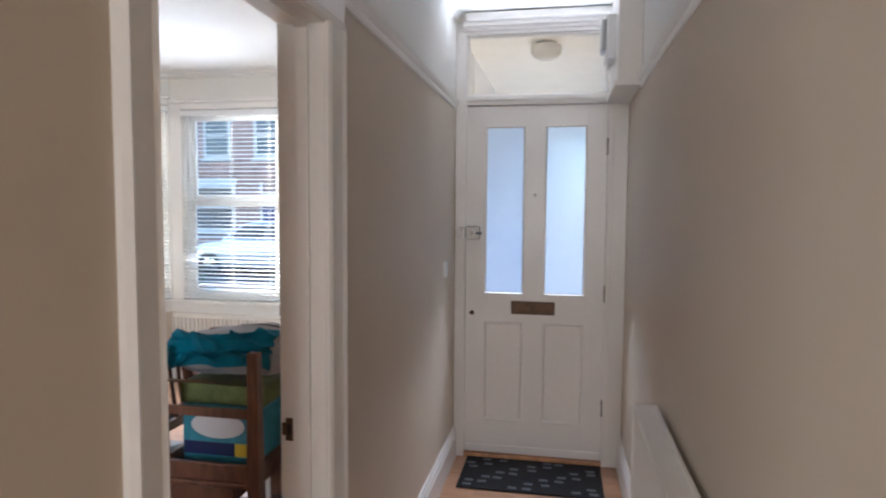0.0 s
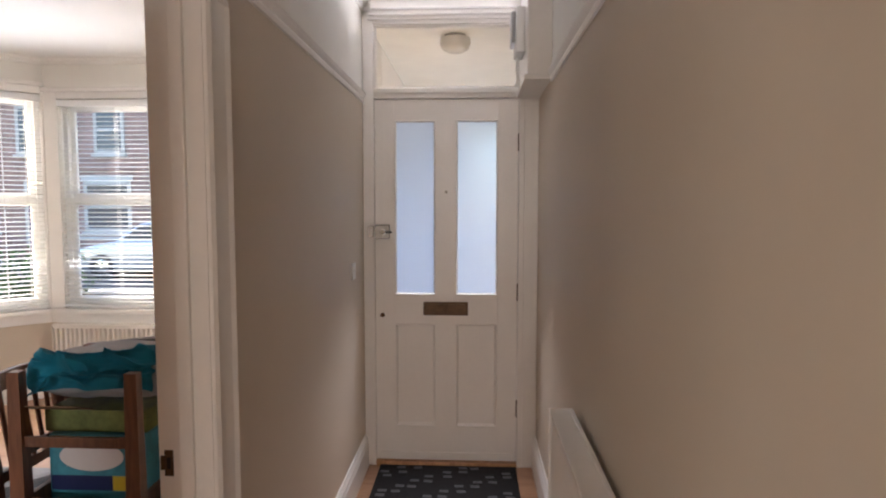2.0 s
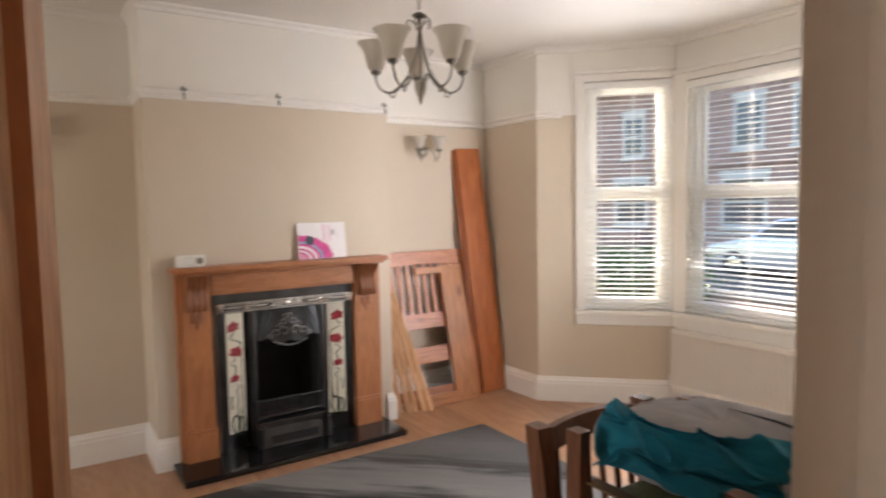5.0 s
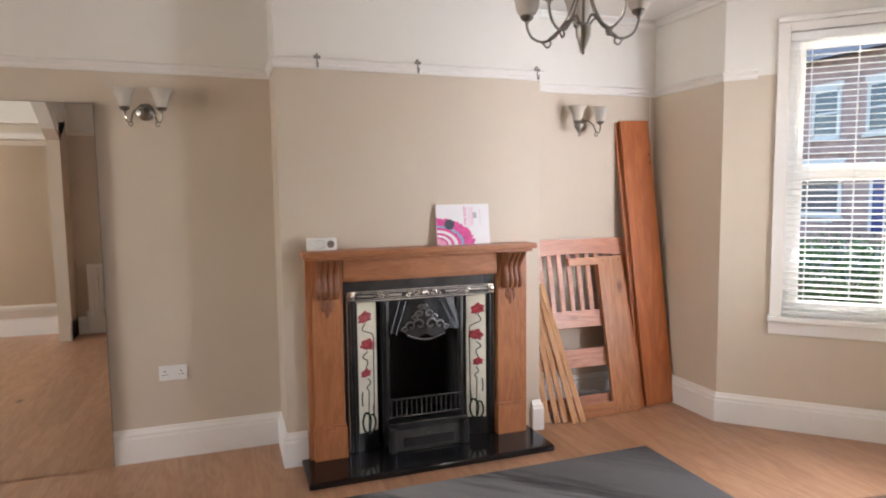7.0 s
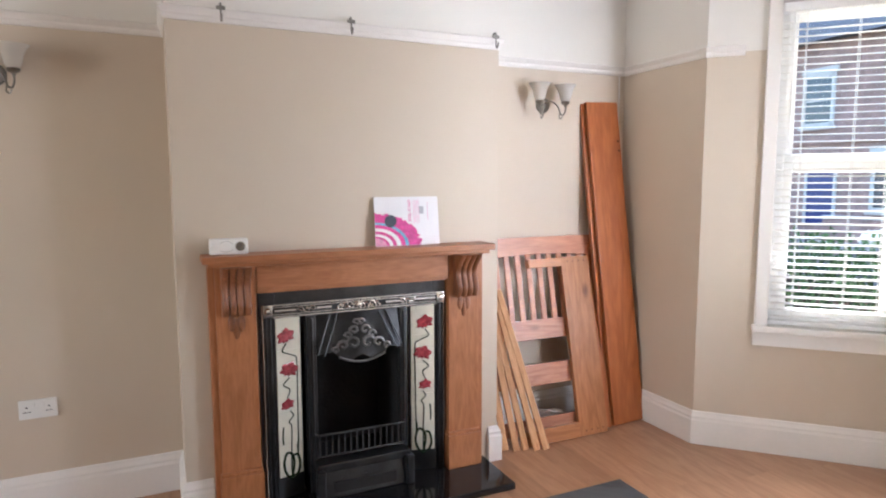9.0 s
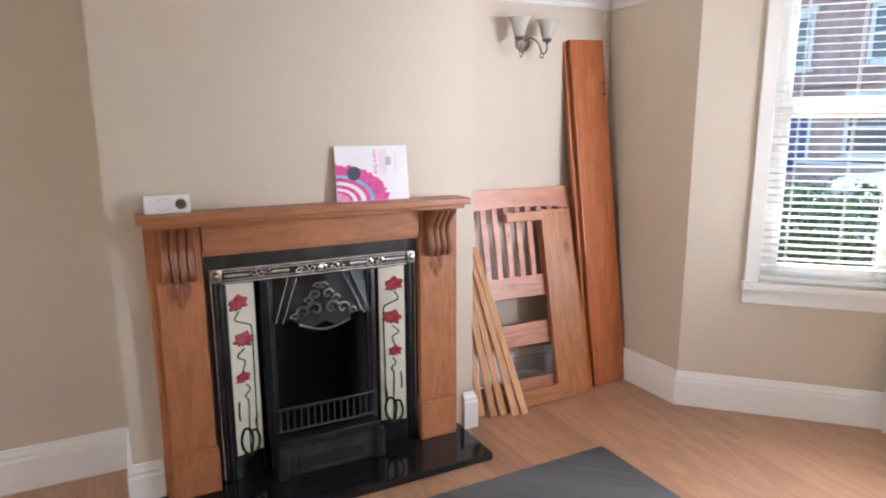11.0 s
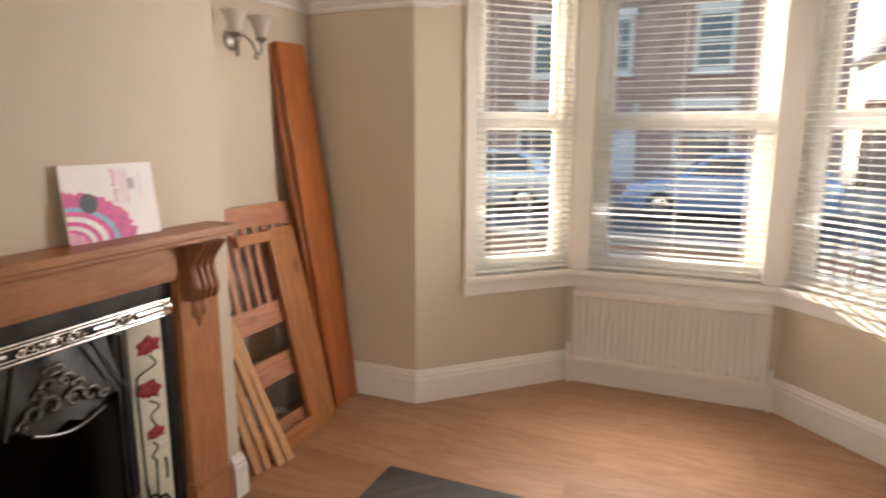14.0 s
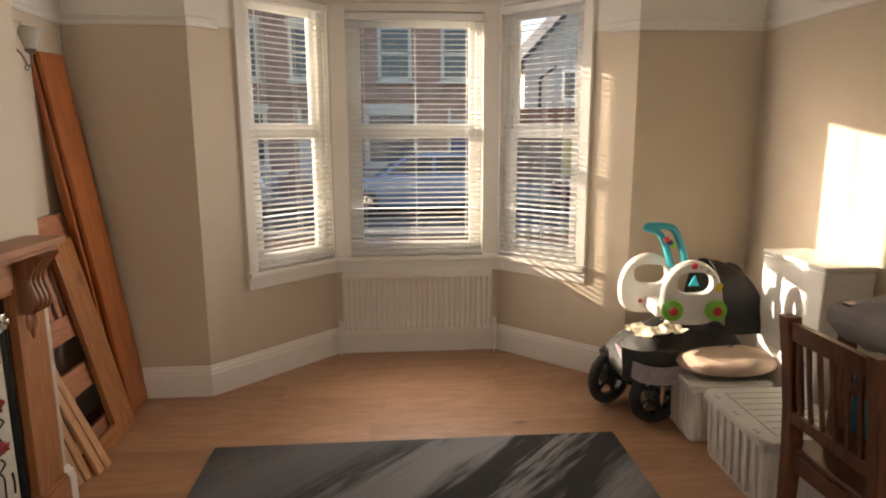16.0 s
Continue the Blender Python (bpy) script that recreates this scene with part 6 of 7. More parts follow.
# ---- storage boxes, cushion, cabinet ----
def crate(m, w, d, h, label):
    """Translucent white storage box with ribbed, slotted sides and a grooved lid. Origin at the base centre."""
    c = thing("storage_crate", m, label, "storage box", "storage crates")
    t = 0.004
    inset = 0.022
    lo = [(-w / 2 + inset, -d / 2 + inset), (w / 2 - inset, -d / 2 + inset), (w / 2 - inset, d / 2 - inset), (-w / 2 + inset, d / 2 - inset)]
    hi = [(-w / 2 + 0.008, -d / 2 + 0.008), (w / 2 - 0.008, -d / 2 + 0.008), (w / 2 - 0.008, d / 2 - 0.008), (-w / 2 + 0.008, d / 2 - 0.008)]
    bm = bmesh.new()
    a = [bm.verts.new((x, y, 0.004)) for x, y in lo]
    b = [bm.verts.new((x, y, h - 0.03)) for x, y in hi]
    bm.faces.new(a[::-1])
    for k in range(4):
        bm.faces.new((a[k], a[(k + 1) % 4], b[(k + 1) % 4], b[k]))
    bmesh.ops.recalc_face_normals(bm, faces=bm.faces[:])
    ve = [e for e in bm.edges if abs(e.verts[0].co.z - e.verts[1].co.z) > 0.1]
    bmesh.ops.bevel(bm, geom=ve, offset=0.03, segments=4, affect="EDGES", profile=0.5)
    bmesh.ops.solidify(bm, geom=bm.faces[:], thickness=t)
    part("tub", bm, M_CRATE, c, "", True)
    for k in range(7):
        y = -d / 2 + 0.07 + k * (d - 0.14) / 6
        part("side_rib", moved(box(-0.008, 0.004, -0.006, 0.006, 0.03, h - 0.04, 0.002), pose(-w / 2 + 0.016, y, 0, 0, -2.5)), M_CRATE, c)
    for k in range(5):
        x = -w / 2 + 0.07 + k * (w - 0.14) / 4
        part("end_rib", box(x - 0.006, x + 0.006, -d / 2 + 0.004, -d / 2 + 0.02, 0.03, h - 0.04, 0.002), M_CRATE, c)
    part("rim", join(box(-w / 2, w / 2, -d / 2, -d / 2 + 0.018, h - 0.045, h - 0.02, 0.004), box(-w / 2, w / 2, d / 2 - 0.018, d / 2, h - 0.045, h - 0.02, 0.004),
                     box(-w / 2, -w / 2 + 0.018, -d / 2, d / 2, h - 0.045, h - 0.02, 0.004), box(w / 2 - 0.018, w / 2, -d / 2, d / 2, h - 0.045, h - 0.02, 0.004)), M_CRATE, c)
    lid = part("lid", prism([(-w / 2 - 0.006, -d / 2 + 0.03), (-w / 2 + 0.03, -d / 2 - 0.006), (w / 2 - 0.03, -d / 2 - 0.006), (w / 2 + 0.006, -d / 2 + 0.03),
                             (w / 2 + 0.006, d / 2 - 0.03), (w / 2 - 0.03, d / 2 + 0.006), (-w / 2 + 0.03, d / 2 + 0.006), (-w / 2 - 0.006, d / 2 - 0.03)], "Z", h - 0.022, h, 0.006, 2), M_CRATE, c, "grooved white lid")
    # black strips on the lid stand for the shade in its grooves and slots
    for k in range(8):
        y = -d / 2 + 0.06 + k * (d - 0.12) / 7
        part("groove", box(-w / 2 + 0.09, w / 2 - 0.06, y - 0.0016, y + 0.0016, h - 0.001, h + 0.0006), M_SOOT_SHADE, lid)
    for x in (-w / 2 + 0.075, w / 2 - 0.05):
        part("groove", box(x, x + 0.003, -d / 2 + 0.05, d / 2 - 0.05, h - 0.001, h + 0.0007), M_SOOT_SHADE, lid)
    for k in range(3):
        y = -d / 2 + 0.10 + k * (d - 0.2) / 2
        for o in (-0.012, 0.012):
            part("slot", box(-w / 2 + 0.008, -w / 2 + 0.026, y + o - 0.0025, y + o + 0.0025, h - 0.001, h + 0.0007), M_SOOT_SHADE, lid)
    return c


crate(pose(-1.345, 3.30, 0.0, 0, 0, -2), 0.43, 0.54, 0.325, "translucent white plastic storage box with a grooved lid")
crate(pose(-1.36, 3.83, 0.0, 0, 0, -4), 0.42, 0.40, 0.315, "white plastic storage box under a cushion")
cu_ = thing("cushion", pose(-1.325, 3.80, 0.318, 0, 0, -8), "peach oval nursing cushion on a storage box", "cushion")


def cushion_pt(u, v):
    a = u * 2 * math.pi
    q = -1 + 2 * v
    cr = max(0.0, 1 - abs(q) ** 2.2) ** 0.5
    return Vector((math.cos(a) * 0.255 * cr, math.sin(a) * 0.185 * cr, 0.062 + q * 0.06 + 0.008 * folds(u, v, 4, 31) * cr + 0.018 * math.cos(a) * cr * 0.5))


crumpled("pad", 48, 22, cushion_pt, M_PEACH, cu_, "", 0)

wc_ = thing("white_cabinet", pose(-1.0, 3.64, 0.0), "white painted cabinet with rounded edges against the wall", "cabinet")
part("body", box(-0.125, 0.125, -0.235, 0.235, 0.03, 0.93, 0.012, 3), M_UPVC, wc_)
part("top", box(-0.13, 0.125, -0.242, 0.242, 0.93, 0.955, 0.010, 3), M_UPVC, wc_)
part("plinth", box(-0.105, 0.12, -0.215, 0.215, 0.0, 0.03), M_UPVC, wc_)
part("door_line", box(-0.1265, -0.124, -0.225, 0.225, 0.475, 0.479), M_GREY, wc_)


# ---- pushchair with a toy walker on it ----
def wheel(m, r, parent):
    w = part("wheel", moved(lathe([(r * 0.30, -0.02), (r * 0.34, -0.026), (r * 0.34, 0.026), (r * 0.30, 0.02)], 20), pose(0, 0, 0)), M_BLACK, parent, "black pushchair wheel", True, m)
    tr = []
    for k in range(36):
        a = 2 * math.pi * k / 36
        tr.append((math.cos(a) * (r - 0.029), math.sin(a) * (r - 0.029), 0))
    part("tyre", tube(tr, 0.029, 10, closed=True), M_RUBBER, w, "", True)
    part("rim", lathe([(r - 0.060, -0.016), (r - 0.050, -0.02), (r - 0.050, 0.02), (r - 0.060, 0.016), (r - 0.060, -0.016)], 36), M_BLACK, w, "", True)
    for k in range(5):
        a = 2 * math.pi * k / 5
        for o in (-0.11, 0.11):
            part("spoke", tube([(math.cos(a) * r * 0.28, math.sin(a) * r * 0.28, 0.004), (math.cos(a + o) * (r - 0.055), math.sin(a + o) * (r - 0.055), 0.0)], 0.007, 6), M_BLACK, w, "", True)
    part("hub_cap", lathe([(0.0, 0.032), (r * 0.2, 0.028), (r * 0.30, 0.02)], 20), M_BLACK, w, "", True)
    return w


pr = thing("pushchair", pose(-1.5, 3.98, 0.0), "folded black pushchair with large spoked wheels", "pushchair")
WA = pose(-0.31, 0.19, 0.162) @ pose(0, 0, 0, 90, 0, 28)
WB = pose(-0.15, -0.08, 0.158) @ pose(0, 0, 0, 90, 0, 10)
wheel(WA, 0.162, pr)
wheel(WB, 0.158, pr)
wheel(pose(0.12, 0.30, 0.15) @ pose(0, 0, 0, 90, 0, 20), 0.150, pr)
part("axle", tube([(-0.29, 0.21, 0.162), (-0.155, -0.05, 0.158)], 0.012, 8), M_BLACK, pr, "", True)
part("axle", tube([(-0.34, 0.18, 0.162), (0.12, 0.28, 0.15)], 0.012, 8), M_BLACK, pr, "", True)
part("chassis_tube", tube(smooth_line([(-0.15, -0.09, 0.16), (-0.19, -0.06, 0.33), (-0.05, 0.0, 0.44), (0.18, 0.02, 0.50), (0.34, 0.06, 0.72)]), 0.014, 10), M_BLACK, pr, "", True)
part("chassis_tube", tube(smooth_line([(-0.34, 0.16, 0.165), (-0.30, 0.17, 0.34), (-0.10, 0.22, 0.45), (0.18, 0.26, 0.52), (0.34, 0.26, 0.74)]), 0.014, 10), M_BLACK, pr, "", True)
part("handle", tube(smooth_line([(0.34, 0.06, 0.72), (0.37, 0.10, 0.79), (0.37, 0.22, 0.80), (0.34, 0.26, 0.74)]), 0.017, 10), M_RUBBER, pr, "foam handle", True)
part("fork", tube(smooth_line([(-0.145, -0.155, 0.15), (-0.16, -0.165, 0.26), (-0.20, -0.10, 0.33)]), 0.013, 10), M_CHROME, pr, "bright metal fork", True)


def seat_pt(u, v):
    x, y = -0.34 + 0.68 * u, -0.15 + 0.46 * v
    dome = (max(0.0, math.sin(math.pi * u)) * max(0.0, math.sin(math.pi * v))) ** 0.42
    return Vector((x, y, 0.30 + 0.25 * dome - 0.05 * (1 - u) + 0.10 * max(0, u - 0.6) + 0.035 * folds(u, v, 3.0, 41)))


crumpled("seat_fabric", 46, 30, seat_pt, M_FABRIC, pr, "black fabric seat")


def hood_pt(u, v):
    a = math.pi * u
    b = 0.2 + 1.1 * v
    return Vector((0.12 + 0.30 * math.sin(b), 0.11 - 0.25 * math.cos(a), 0.50 + 0.36 * math.sin(a) * (0.55 + 0.45 * math.cos(b)) + 0.01 * folds(u, v, 3, 51)))


crumpled("hood", 30, 18, hood_pt, M_FABRIC, pr, "black folding hood")


def skirt_pt(u, v):
    a = u
    return Vector((-0.37 + 0.60 * a, -0.135 - 0.012 * math.sin(a * 9) - 0.03 * v, 0.44 - 0.03 * math.sin(a * 3) - 0.16 * v + 0.015 * folds(u, v, 4, 61)))


crumpled("basket_fabric", 34, 12, skirt_pt, M_FABRIC, pr, "black basket fabric")
for k in range(7):
    part("strap", tube(smooth_line([(-0.36 + 0.004 * k, -0.02 - 0.006 * k, 0.43 - 0.012 * k), (-0.31, -0.155 - 0.004 * k, 0.375 - 0.013 * k), (-0.18, -0.18 - 0.003 * k, 0.345 - 0.013 * k), (-0.05, -0.172, 0.355 - 0.014 * k), (0.06, -0.16, 0.39 - 0.012 * k)]), 0.0065, 6), M_LILAC, pr, "lilac grey webbing", True)

bl = thing("muslin_cloth", pose(-1.60, 3.98, 0.485), "small cream patterned cloth on the pushchair", "cloth")
crumpled("cloth", 30, 22, lambda u, v: Vector((-0.17 + 0.26 * u, -0.13 + 0.22 * v, 0.03 + 0.03 * folds(u, v, 3, 71) - 0.03 * (1 - u))), surface("cream_muslin", (0.72, 0.66, 0.52), 0.85, vary=0.2, scale=30, grain=400, bump=0.4), bl)


def toy_walker():
    w = thing("toy_walker", pose(-1.54, 3.88, 0.57, 0, 0, -4), "white plastic baby walker toy with green wheels", "toy")

    def shell(r, y0, y1, sx):
        """A rounded arch panel with a hand-hole, standing in x and z."""
        bm = bmesh.new()
        n = 30
        rings = []
        for y, k in ((y0, 0.94), (y0 + 0.012, 1.0), (y1 - 0.012, 1.0), (y1, 0.94)):
            o, i = [], []
            for j in range(n):
                a = 2 * math.pi * j / n
                c, e = math.cos(a), math.sin(a)
                q = 1.0 if e > 0 else 0.62
                o.append(bm.verts.new((math.copysign(abs(c) ** q, c) * r * sx * k, y, 0.165 + (e if e > 0 else -abs(e) ** q * 0.8) * r * k)))
                i.append(bm.verts.new((0.008 + math.copysign(abs(c) ** 0.7, c) * r * 0.56 * sx / k, y, 0.235 + math.copysign(abs(e) ** 0.8, e) * r * 0.30 / k)))
            rings.append((o, i))
        for (o, i), (p, q) in zip(rings, rings[1:]):
            for j in range(n):
                l = (j + 1) % n
                bm.faces.new((o[j], o[l], p[l], p[j]))
                bm.faces.new((i[l], i[j], q[j], q[l]))
        for o, i in (rings[0], rings[-1]):
            for j in range(n):
                l = (j + 1) % n
                bm.faces.new((o[j], o[l], i[l], i[j]))
        bmesh.ops.recalc_face_normals(bm, faces=bm.faces[:])
        return bm
    part("side_panel", shell(0.185, -0.12, -0.07, 0.82), M_PLASTIC, w, "white arched side", True)
    part("side_panel", moved(shell(0.18, 0.10, 0.15, 0.86), pose(-0.15, 0, 0.0)), M_PLASTIC, w, "white arched side", True)
    part("cross_body", moved(box(-0.12, 0.10, -0.08, 0.12, 0.05, 0.12, 0.02, 3), pose(-0.05, 0, 0)), M_PLASTIC, w)
    for x in (-0.105, 0.115):
        wh = part("toy_wheel", moved(lathe([(0.0, 0.03), (0.03, 0.028), (0.052, 0.02), (0.055, 0.0), (0.05, -0.012)], 26), pose(x, -0.125, 0.10, 90)), M_GREEN, w, "green wheel", True)
        part("hub", moved(lathe([(0.0, 0.012), (0.02, 0.010), (0.024, 0.0)], 18), pose(x, -0.154, 0.10, 90)), M_RED, wh, "", True)
    part("toy_handle", tube(smooth_line([(-0.05, 0.06, 0.28), (-0.085, 0.08, 0.41), (-0.13, 0.08, 0.47), (-0.19, 0.08, 0.49), (-0.14, 0.08, 0.50), (-0.05, 0.07, 0.485), (-0.01, 0.05, 0.40), (0.01, 0.03, 0.31)]), 0.019, 10), M_TOYTEAL, w, "teal handle", True)
    for x, z, mt_ in ((-0.085, 0.43, M_RED), (-0.065, 0.415, M_NAVY), (-0.045, 0.40, M_GREEN)):
        part("bead", moved(lathe([(0.0, 0.016), (0.012, 0.012), (0.016, 0.0), (0.012, -0.012), (0.0, -0.016)], 16), pose(x, 0.055, z, 90)), mt_, w, "", True)
    part("button", moved(lathe([(0.0, 0.008), (0.014, 0.006), (0.017, 0.0)], 16), pose(0.0, -0.12, 0.325, 90)), M_RED, w, "", True)
    part("button", moved(lathe([(0.0, 0.008), (0.010, 0.006), (0.012, 0.0)], 16), pose(-0.19, 0.10, 0.09, 90)), M_RED, w, "", True)
    part("sticker", moved(box(-0.016, 0.016, -0.002, 0.0, -0.022, 0.022, 0.001), pose(0.128, -0.12, 0.215, 0, 12)), M_YELLOW, w)
    part("flag", moved(prism([(-0.025, 0.0), (0.03, 0.0), (0.005, 0.055)], "Y", -0.01, 0.004, 0.002), pose(0.03, -0.04, 0.205)), M_TOYTEAL, w)
    for a in (40, 58, 76):
        r = 0.165
        part("dimple", moved(lathe([(0.0, 0.002), (0.007, 0.0)], 12), pose(math.cos(radians(a)) * r * 0.8, -0.1205, 0.165 + math.sin(radians(a)) * r * 0.95, 90)), M_GREY, w)
    return w


toy_walker()


# ---- street outside ----
GZ = -0.32
M_BRICK = surface("street_brick", (0.25, 0.165, 0.145), 0.85, vary=0.3, scale=3, grain=40, bump=0.3)
M_SLATE = surface("roof_slate", (0.06, 0.06, 0.07), 0.7, vary=0.3, scale=4, grain=30, bump=0.3)
M_ROAD = surface("asphalt", (0.05, 0.05, 0.052), 0.9, vary=0.25, scale=1.5, grain=90, bump=0.3)
M_PAVE = surface("paving", (0.20, 0.19, 0.18), 0.9, vary=0.2, scale=2, grain=60, bump=0.2)
M_RENDER = surface("pale_render", (0.42, 0.41, 0.40), 0.85, vary=0.1, scale=2, grain=60, bump=0.2)
M_LEAF = surface("hedge_leaf", (0.05, 0.10, 0.03), 0.6, vary=0.4, scale=6, grain=40, bump=0.1)
M_CARBODY = surface("blue_grey_paint", (0.16, 0.21, 0.33), 0.25, metal=0.3, vary=0.04, scale=3, grain=80, bump=0.0, coat=0.8)
M_DARKGLASS = surface("dark_glass", (0.05, 0.06, 0.08), 0.06, vary=0.1, bump=0.0)
structure("ground", box(-120, 120, 4.9, 160, GZ - 0.4, GZ), M_PAVE, "grey paved ground", "ground")
structure("road", box(-120, 120, 10.6, 17.2, GZ - 0.1, GZ + 0.004), M_ROAD, "dark asphalt road", "road")
for y in (10.5, 17.2):
    structure("kerb", box(-60, 60, y, y + 0.12, GZ - 0.1, GZ + 0.1, 0.01), M_PAVE, "concrete kerb", "kerb")
structure("pavement", box(-60, 60, 17.32, 19.0, GZ - 0.1, GZ + 0.1), M_PAVE, "paved footway", "pavement")
structure("pavement", box(-60, 60, 8.7, 10.5, GZ - 0.1, GZ + 0.1), M_PAVE, "paved footway", "pavement")

gw = thing("garden_wall", pose(-3.0, 8.5, GZ), "low brick garden wall in front of the house", "wall")
part("brickwork", box(-6, 4.0, -0.1, 0.1, 0, 0.62), M_BRICK, gw)
part("coping", box(-6.03, 4.03, -0.13, 0.13, 0.62, 0.69, 0.01), M_PAVE, gw)


def opposite_house(x, n):
    h = thing("terraced_house", pose(x, 20.6, GZ), "shaded red brick terraced house with white sash windows", "house", "opposite terrace")
    w, ez = 4.6, 6.1
    part("wall", join(cuboid(bmesh.new(), -w / 2, w / 2, 0.12, 8.0, 0, ez), cuboid(bmesh.new(), -w / 2, w / 2, 0.0, 0.12, 2.95, 3.2), cuboid(bmesh.new(), -w / 2, w / 2, 0.0, 0.12, 0, 0.4)), M_BRICK, h)
    part("roof", prism([(-0.35, ez - 0.05), (4.0, ez + 2.4), (8.35, ez - 0.05)], "X", -w / 2, w / 2), M_SLATE, h)
    part("chimney", box(w / 2 - 0.5, w / 2, 3.6, 4.4, ez + 1.6, ez + 3.4, 0.02), M_BRICK, h)
    part("gutter", tube([(-w / 2, -0.12, ez), (w / 2, -0.12, ez)], 0.06, 8), M_BLACK, h)
    for wx, z0, z1, ww in ((-0.965, 3.53, 5.05, 0.94), (0.965, 3.53, 5.05, 0.94), (-1.1, 0.95, 2.55, 1.5)):
        win = part("window", box(wx - ww / 2, wx + ww / 2, 0.09, 0.16, z0, z1), M_DARKGLASS, h, "dark sash window")
        part("window_frame", join(*[box(wx + a, wx + b, 0.06, 0.13, z0 + c, z1 + d, 0.005) for a, b, c, d in (
            (-ww / 2 - 0.05, -ww / 2 + 0.06, -0.05, 0.05), (ww / 2 - 0.06, ww / 2 + 0.05, -0.05, 0.05))] +
            [box(wx - ww / 2, wx + ww / 2, 0.06, 0.13, a, b, 0.005) for a, b in ((z0 - 0.05, z0 + 0.07), (z1 - 0.07, z1 + 0.05), ((z0 + z1) / 2 - 0.035, (z0 + z1) / 2 + 0.035))]), M_RENDER, win)
        part("sill", box(wx - ww / 2 - 0.12, wx + ww / 2 + 0.12, -0.02, 0.13, z0 - 0.14, z0 - 0.05, 0.01), M_RENDER, win)
        part("lintel", box(wx - ww / 2 - 0.12, wx + ww / 2 + 0.12, 0.05, 0.14, z1 + 0.05, z1 + 0.24, 0.01), M_RENDER, win)
    d = part("door", box(0.75, 1.6, 0.08, 0.14, 0.15, 2.2, 0.01), (M_NAVY, M_GREY, M_NAVY)[n % 3], h, "painted front door")
    part("door_frame", join(box(0.66, 0.75, 0.05, 0.13, 0.15, 2.65, 0.01), box(1.6, 1.69, 0.05, 0.13, 0.15, 2.65, 0.01), box(0.75, 1.6, 0.05, 0.13, 2.2, 2.28, 0.01)), M_RENDER, d)
    fw = part("front_wall", box(-w / 2 + 0.1, 0.5, -1.5, -1.3, 0, 0.75), M_BRICK, h)
    part("coping", box(-w / 2 + 0.08, 0.52, -1.53, -1.27, 0.75, 0.82, 0.01), M_RENDER, fw)
    return h


for k in range(7):
    opposite_house(-2.0 - 4.6 * k, k)

gh = thing("gabled_house", pose(7.6, 33.0, GZ), "pale rendered house with a dark gable roof", "house")
part("wall", prism([(-4.0, 0), (4.0, 0), (4.0, 5.6), (0, 9.6), (-4.0, 5.6)], "Y", 0, 8), M_RENDER, gh)
part("roof", join(prism([(-4.7, 5.05), (-4.5, 4.95), (0.0, 9.7), (0.0, 10.0)], "Y", -0.5, 8.4), prism([(4.7, 5.05), (4.5, 4.95), (0.0, 9.7), (0.0, 10.0)], "Y", -0.5, 8.4)), M_SLATE, gh)
for x, z in ((-2.0, 3.6), (1.6, 3.6), (-2.0, 1.0)):
    win = part("window", box(x, x + 1.3, -0.02, 0.05, z, z + 1.4), M_DARKGLASS, gh)
    part("window_frame", join(*[box(x + a, x + b, -0.05, 0.02, z + c, z + d, 0.005) for a, b, c, d in ((-0.06, 0.06, -0.06, 1.46), (1.24, 1.36, -0.06, 1.46), (0.06, 1.24, -0.06, 0.06), (0.06, 1.24, 1.34, 1.46), (0.6, 0.7, 0.06, 1.34))]), M_UPVC, win)
part("drainpipe", tube([(-3.2, -0.08, 0.0), (-3.2, -0.08, 4.6), (-2.4, -0.08, 5.2)], 0.07, 8), M_BLACK, gh)
fb_ = thing("brick_outbuilding", pose(3.4, 25.5, GZ), "low red brick outbuilding at the street corner", "building")
part("wall", box(-1.6, 6.0, 0, 2.0, 0, 2.1), M_BRICK, fb_)
part("roof", prism([(-0.2, 2.05), (1.0, 2.9), (2.2, 2.05)], "X", -1.75, 6.15), surface("clay_tile", (0.22, 0.09, 0.05), 0.8, vary=0.3, scale=5, grain=30), fb_)
part("door", box(0.2, 1.1, -0.05, 0.0, 0.05, 1.95, 0.01), surface("ochre_paint", (0.55, 0.40, 0.18), 0.6), fb_)


def hedge(x0, x1, y, h, n, name, label):
    hd = thing(name, pose((x0 + x1) / 2, y, GZ), label, "hedge")
    bm = bmesh.new()
    for k in range(n):
        p = Vector((random.uniform(x0, x1) - (x0 + x1) / 2, random.gauss(0, 0.16), 0.05 + h * random.random() ** 0.8 * (0.9 + 0.2 * noise.noise((k * 0.01, 0, 0)))))
        r = random.uniform(0.03, 0.055)
        q = Euler((random.uniform(0, 6), random.uniform(0, 6), random.uniform(0, 6))).to_matrix()
        vs = [bm.verts.new(p + q @ Vector(c) * r) for c in ((-1, 0, 0), (0, -0.45, 0.1), (1.1, 0, 0), (0, 0.45, 0.1))]
        bm.faces.new(vs)
    ob = part("foliage", bm, M_LEAF, hd)
    part("stem", tube([(0, 0, 0), (0.02, 0, h * 0.8)], 0.03, 8, 0.01), M_CHAIR, hd)
    return hd


hedge(-8.8, -5.2, 8.15, 1.25, 5200, "hedge", "clipped green hedge behind the garden wall")


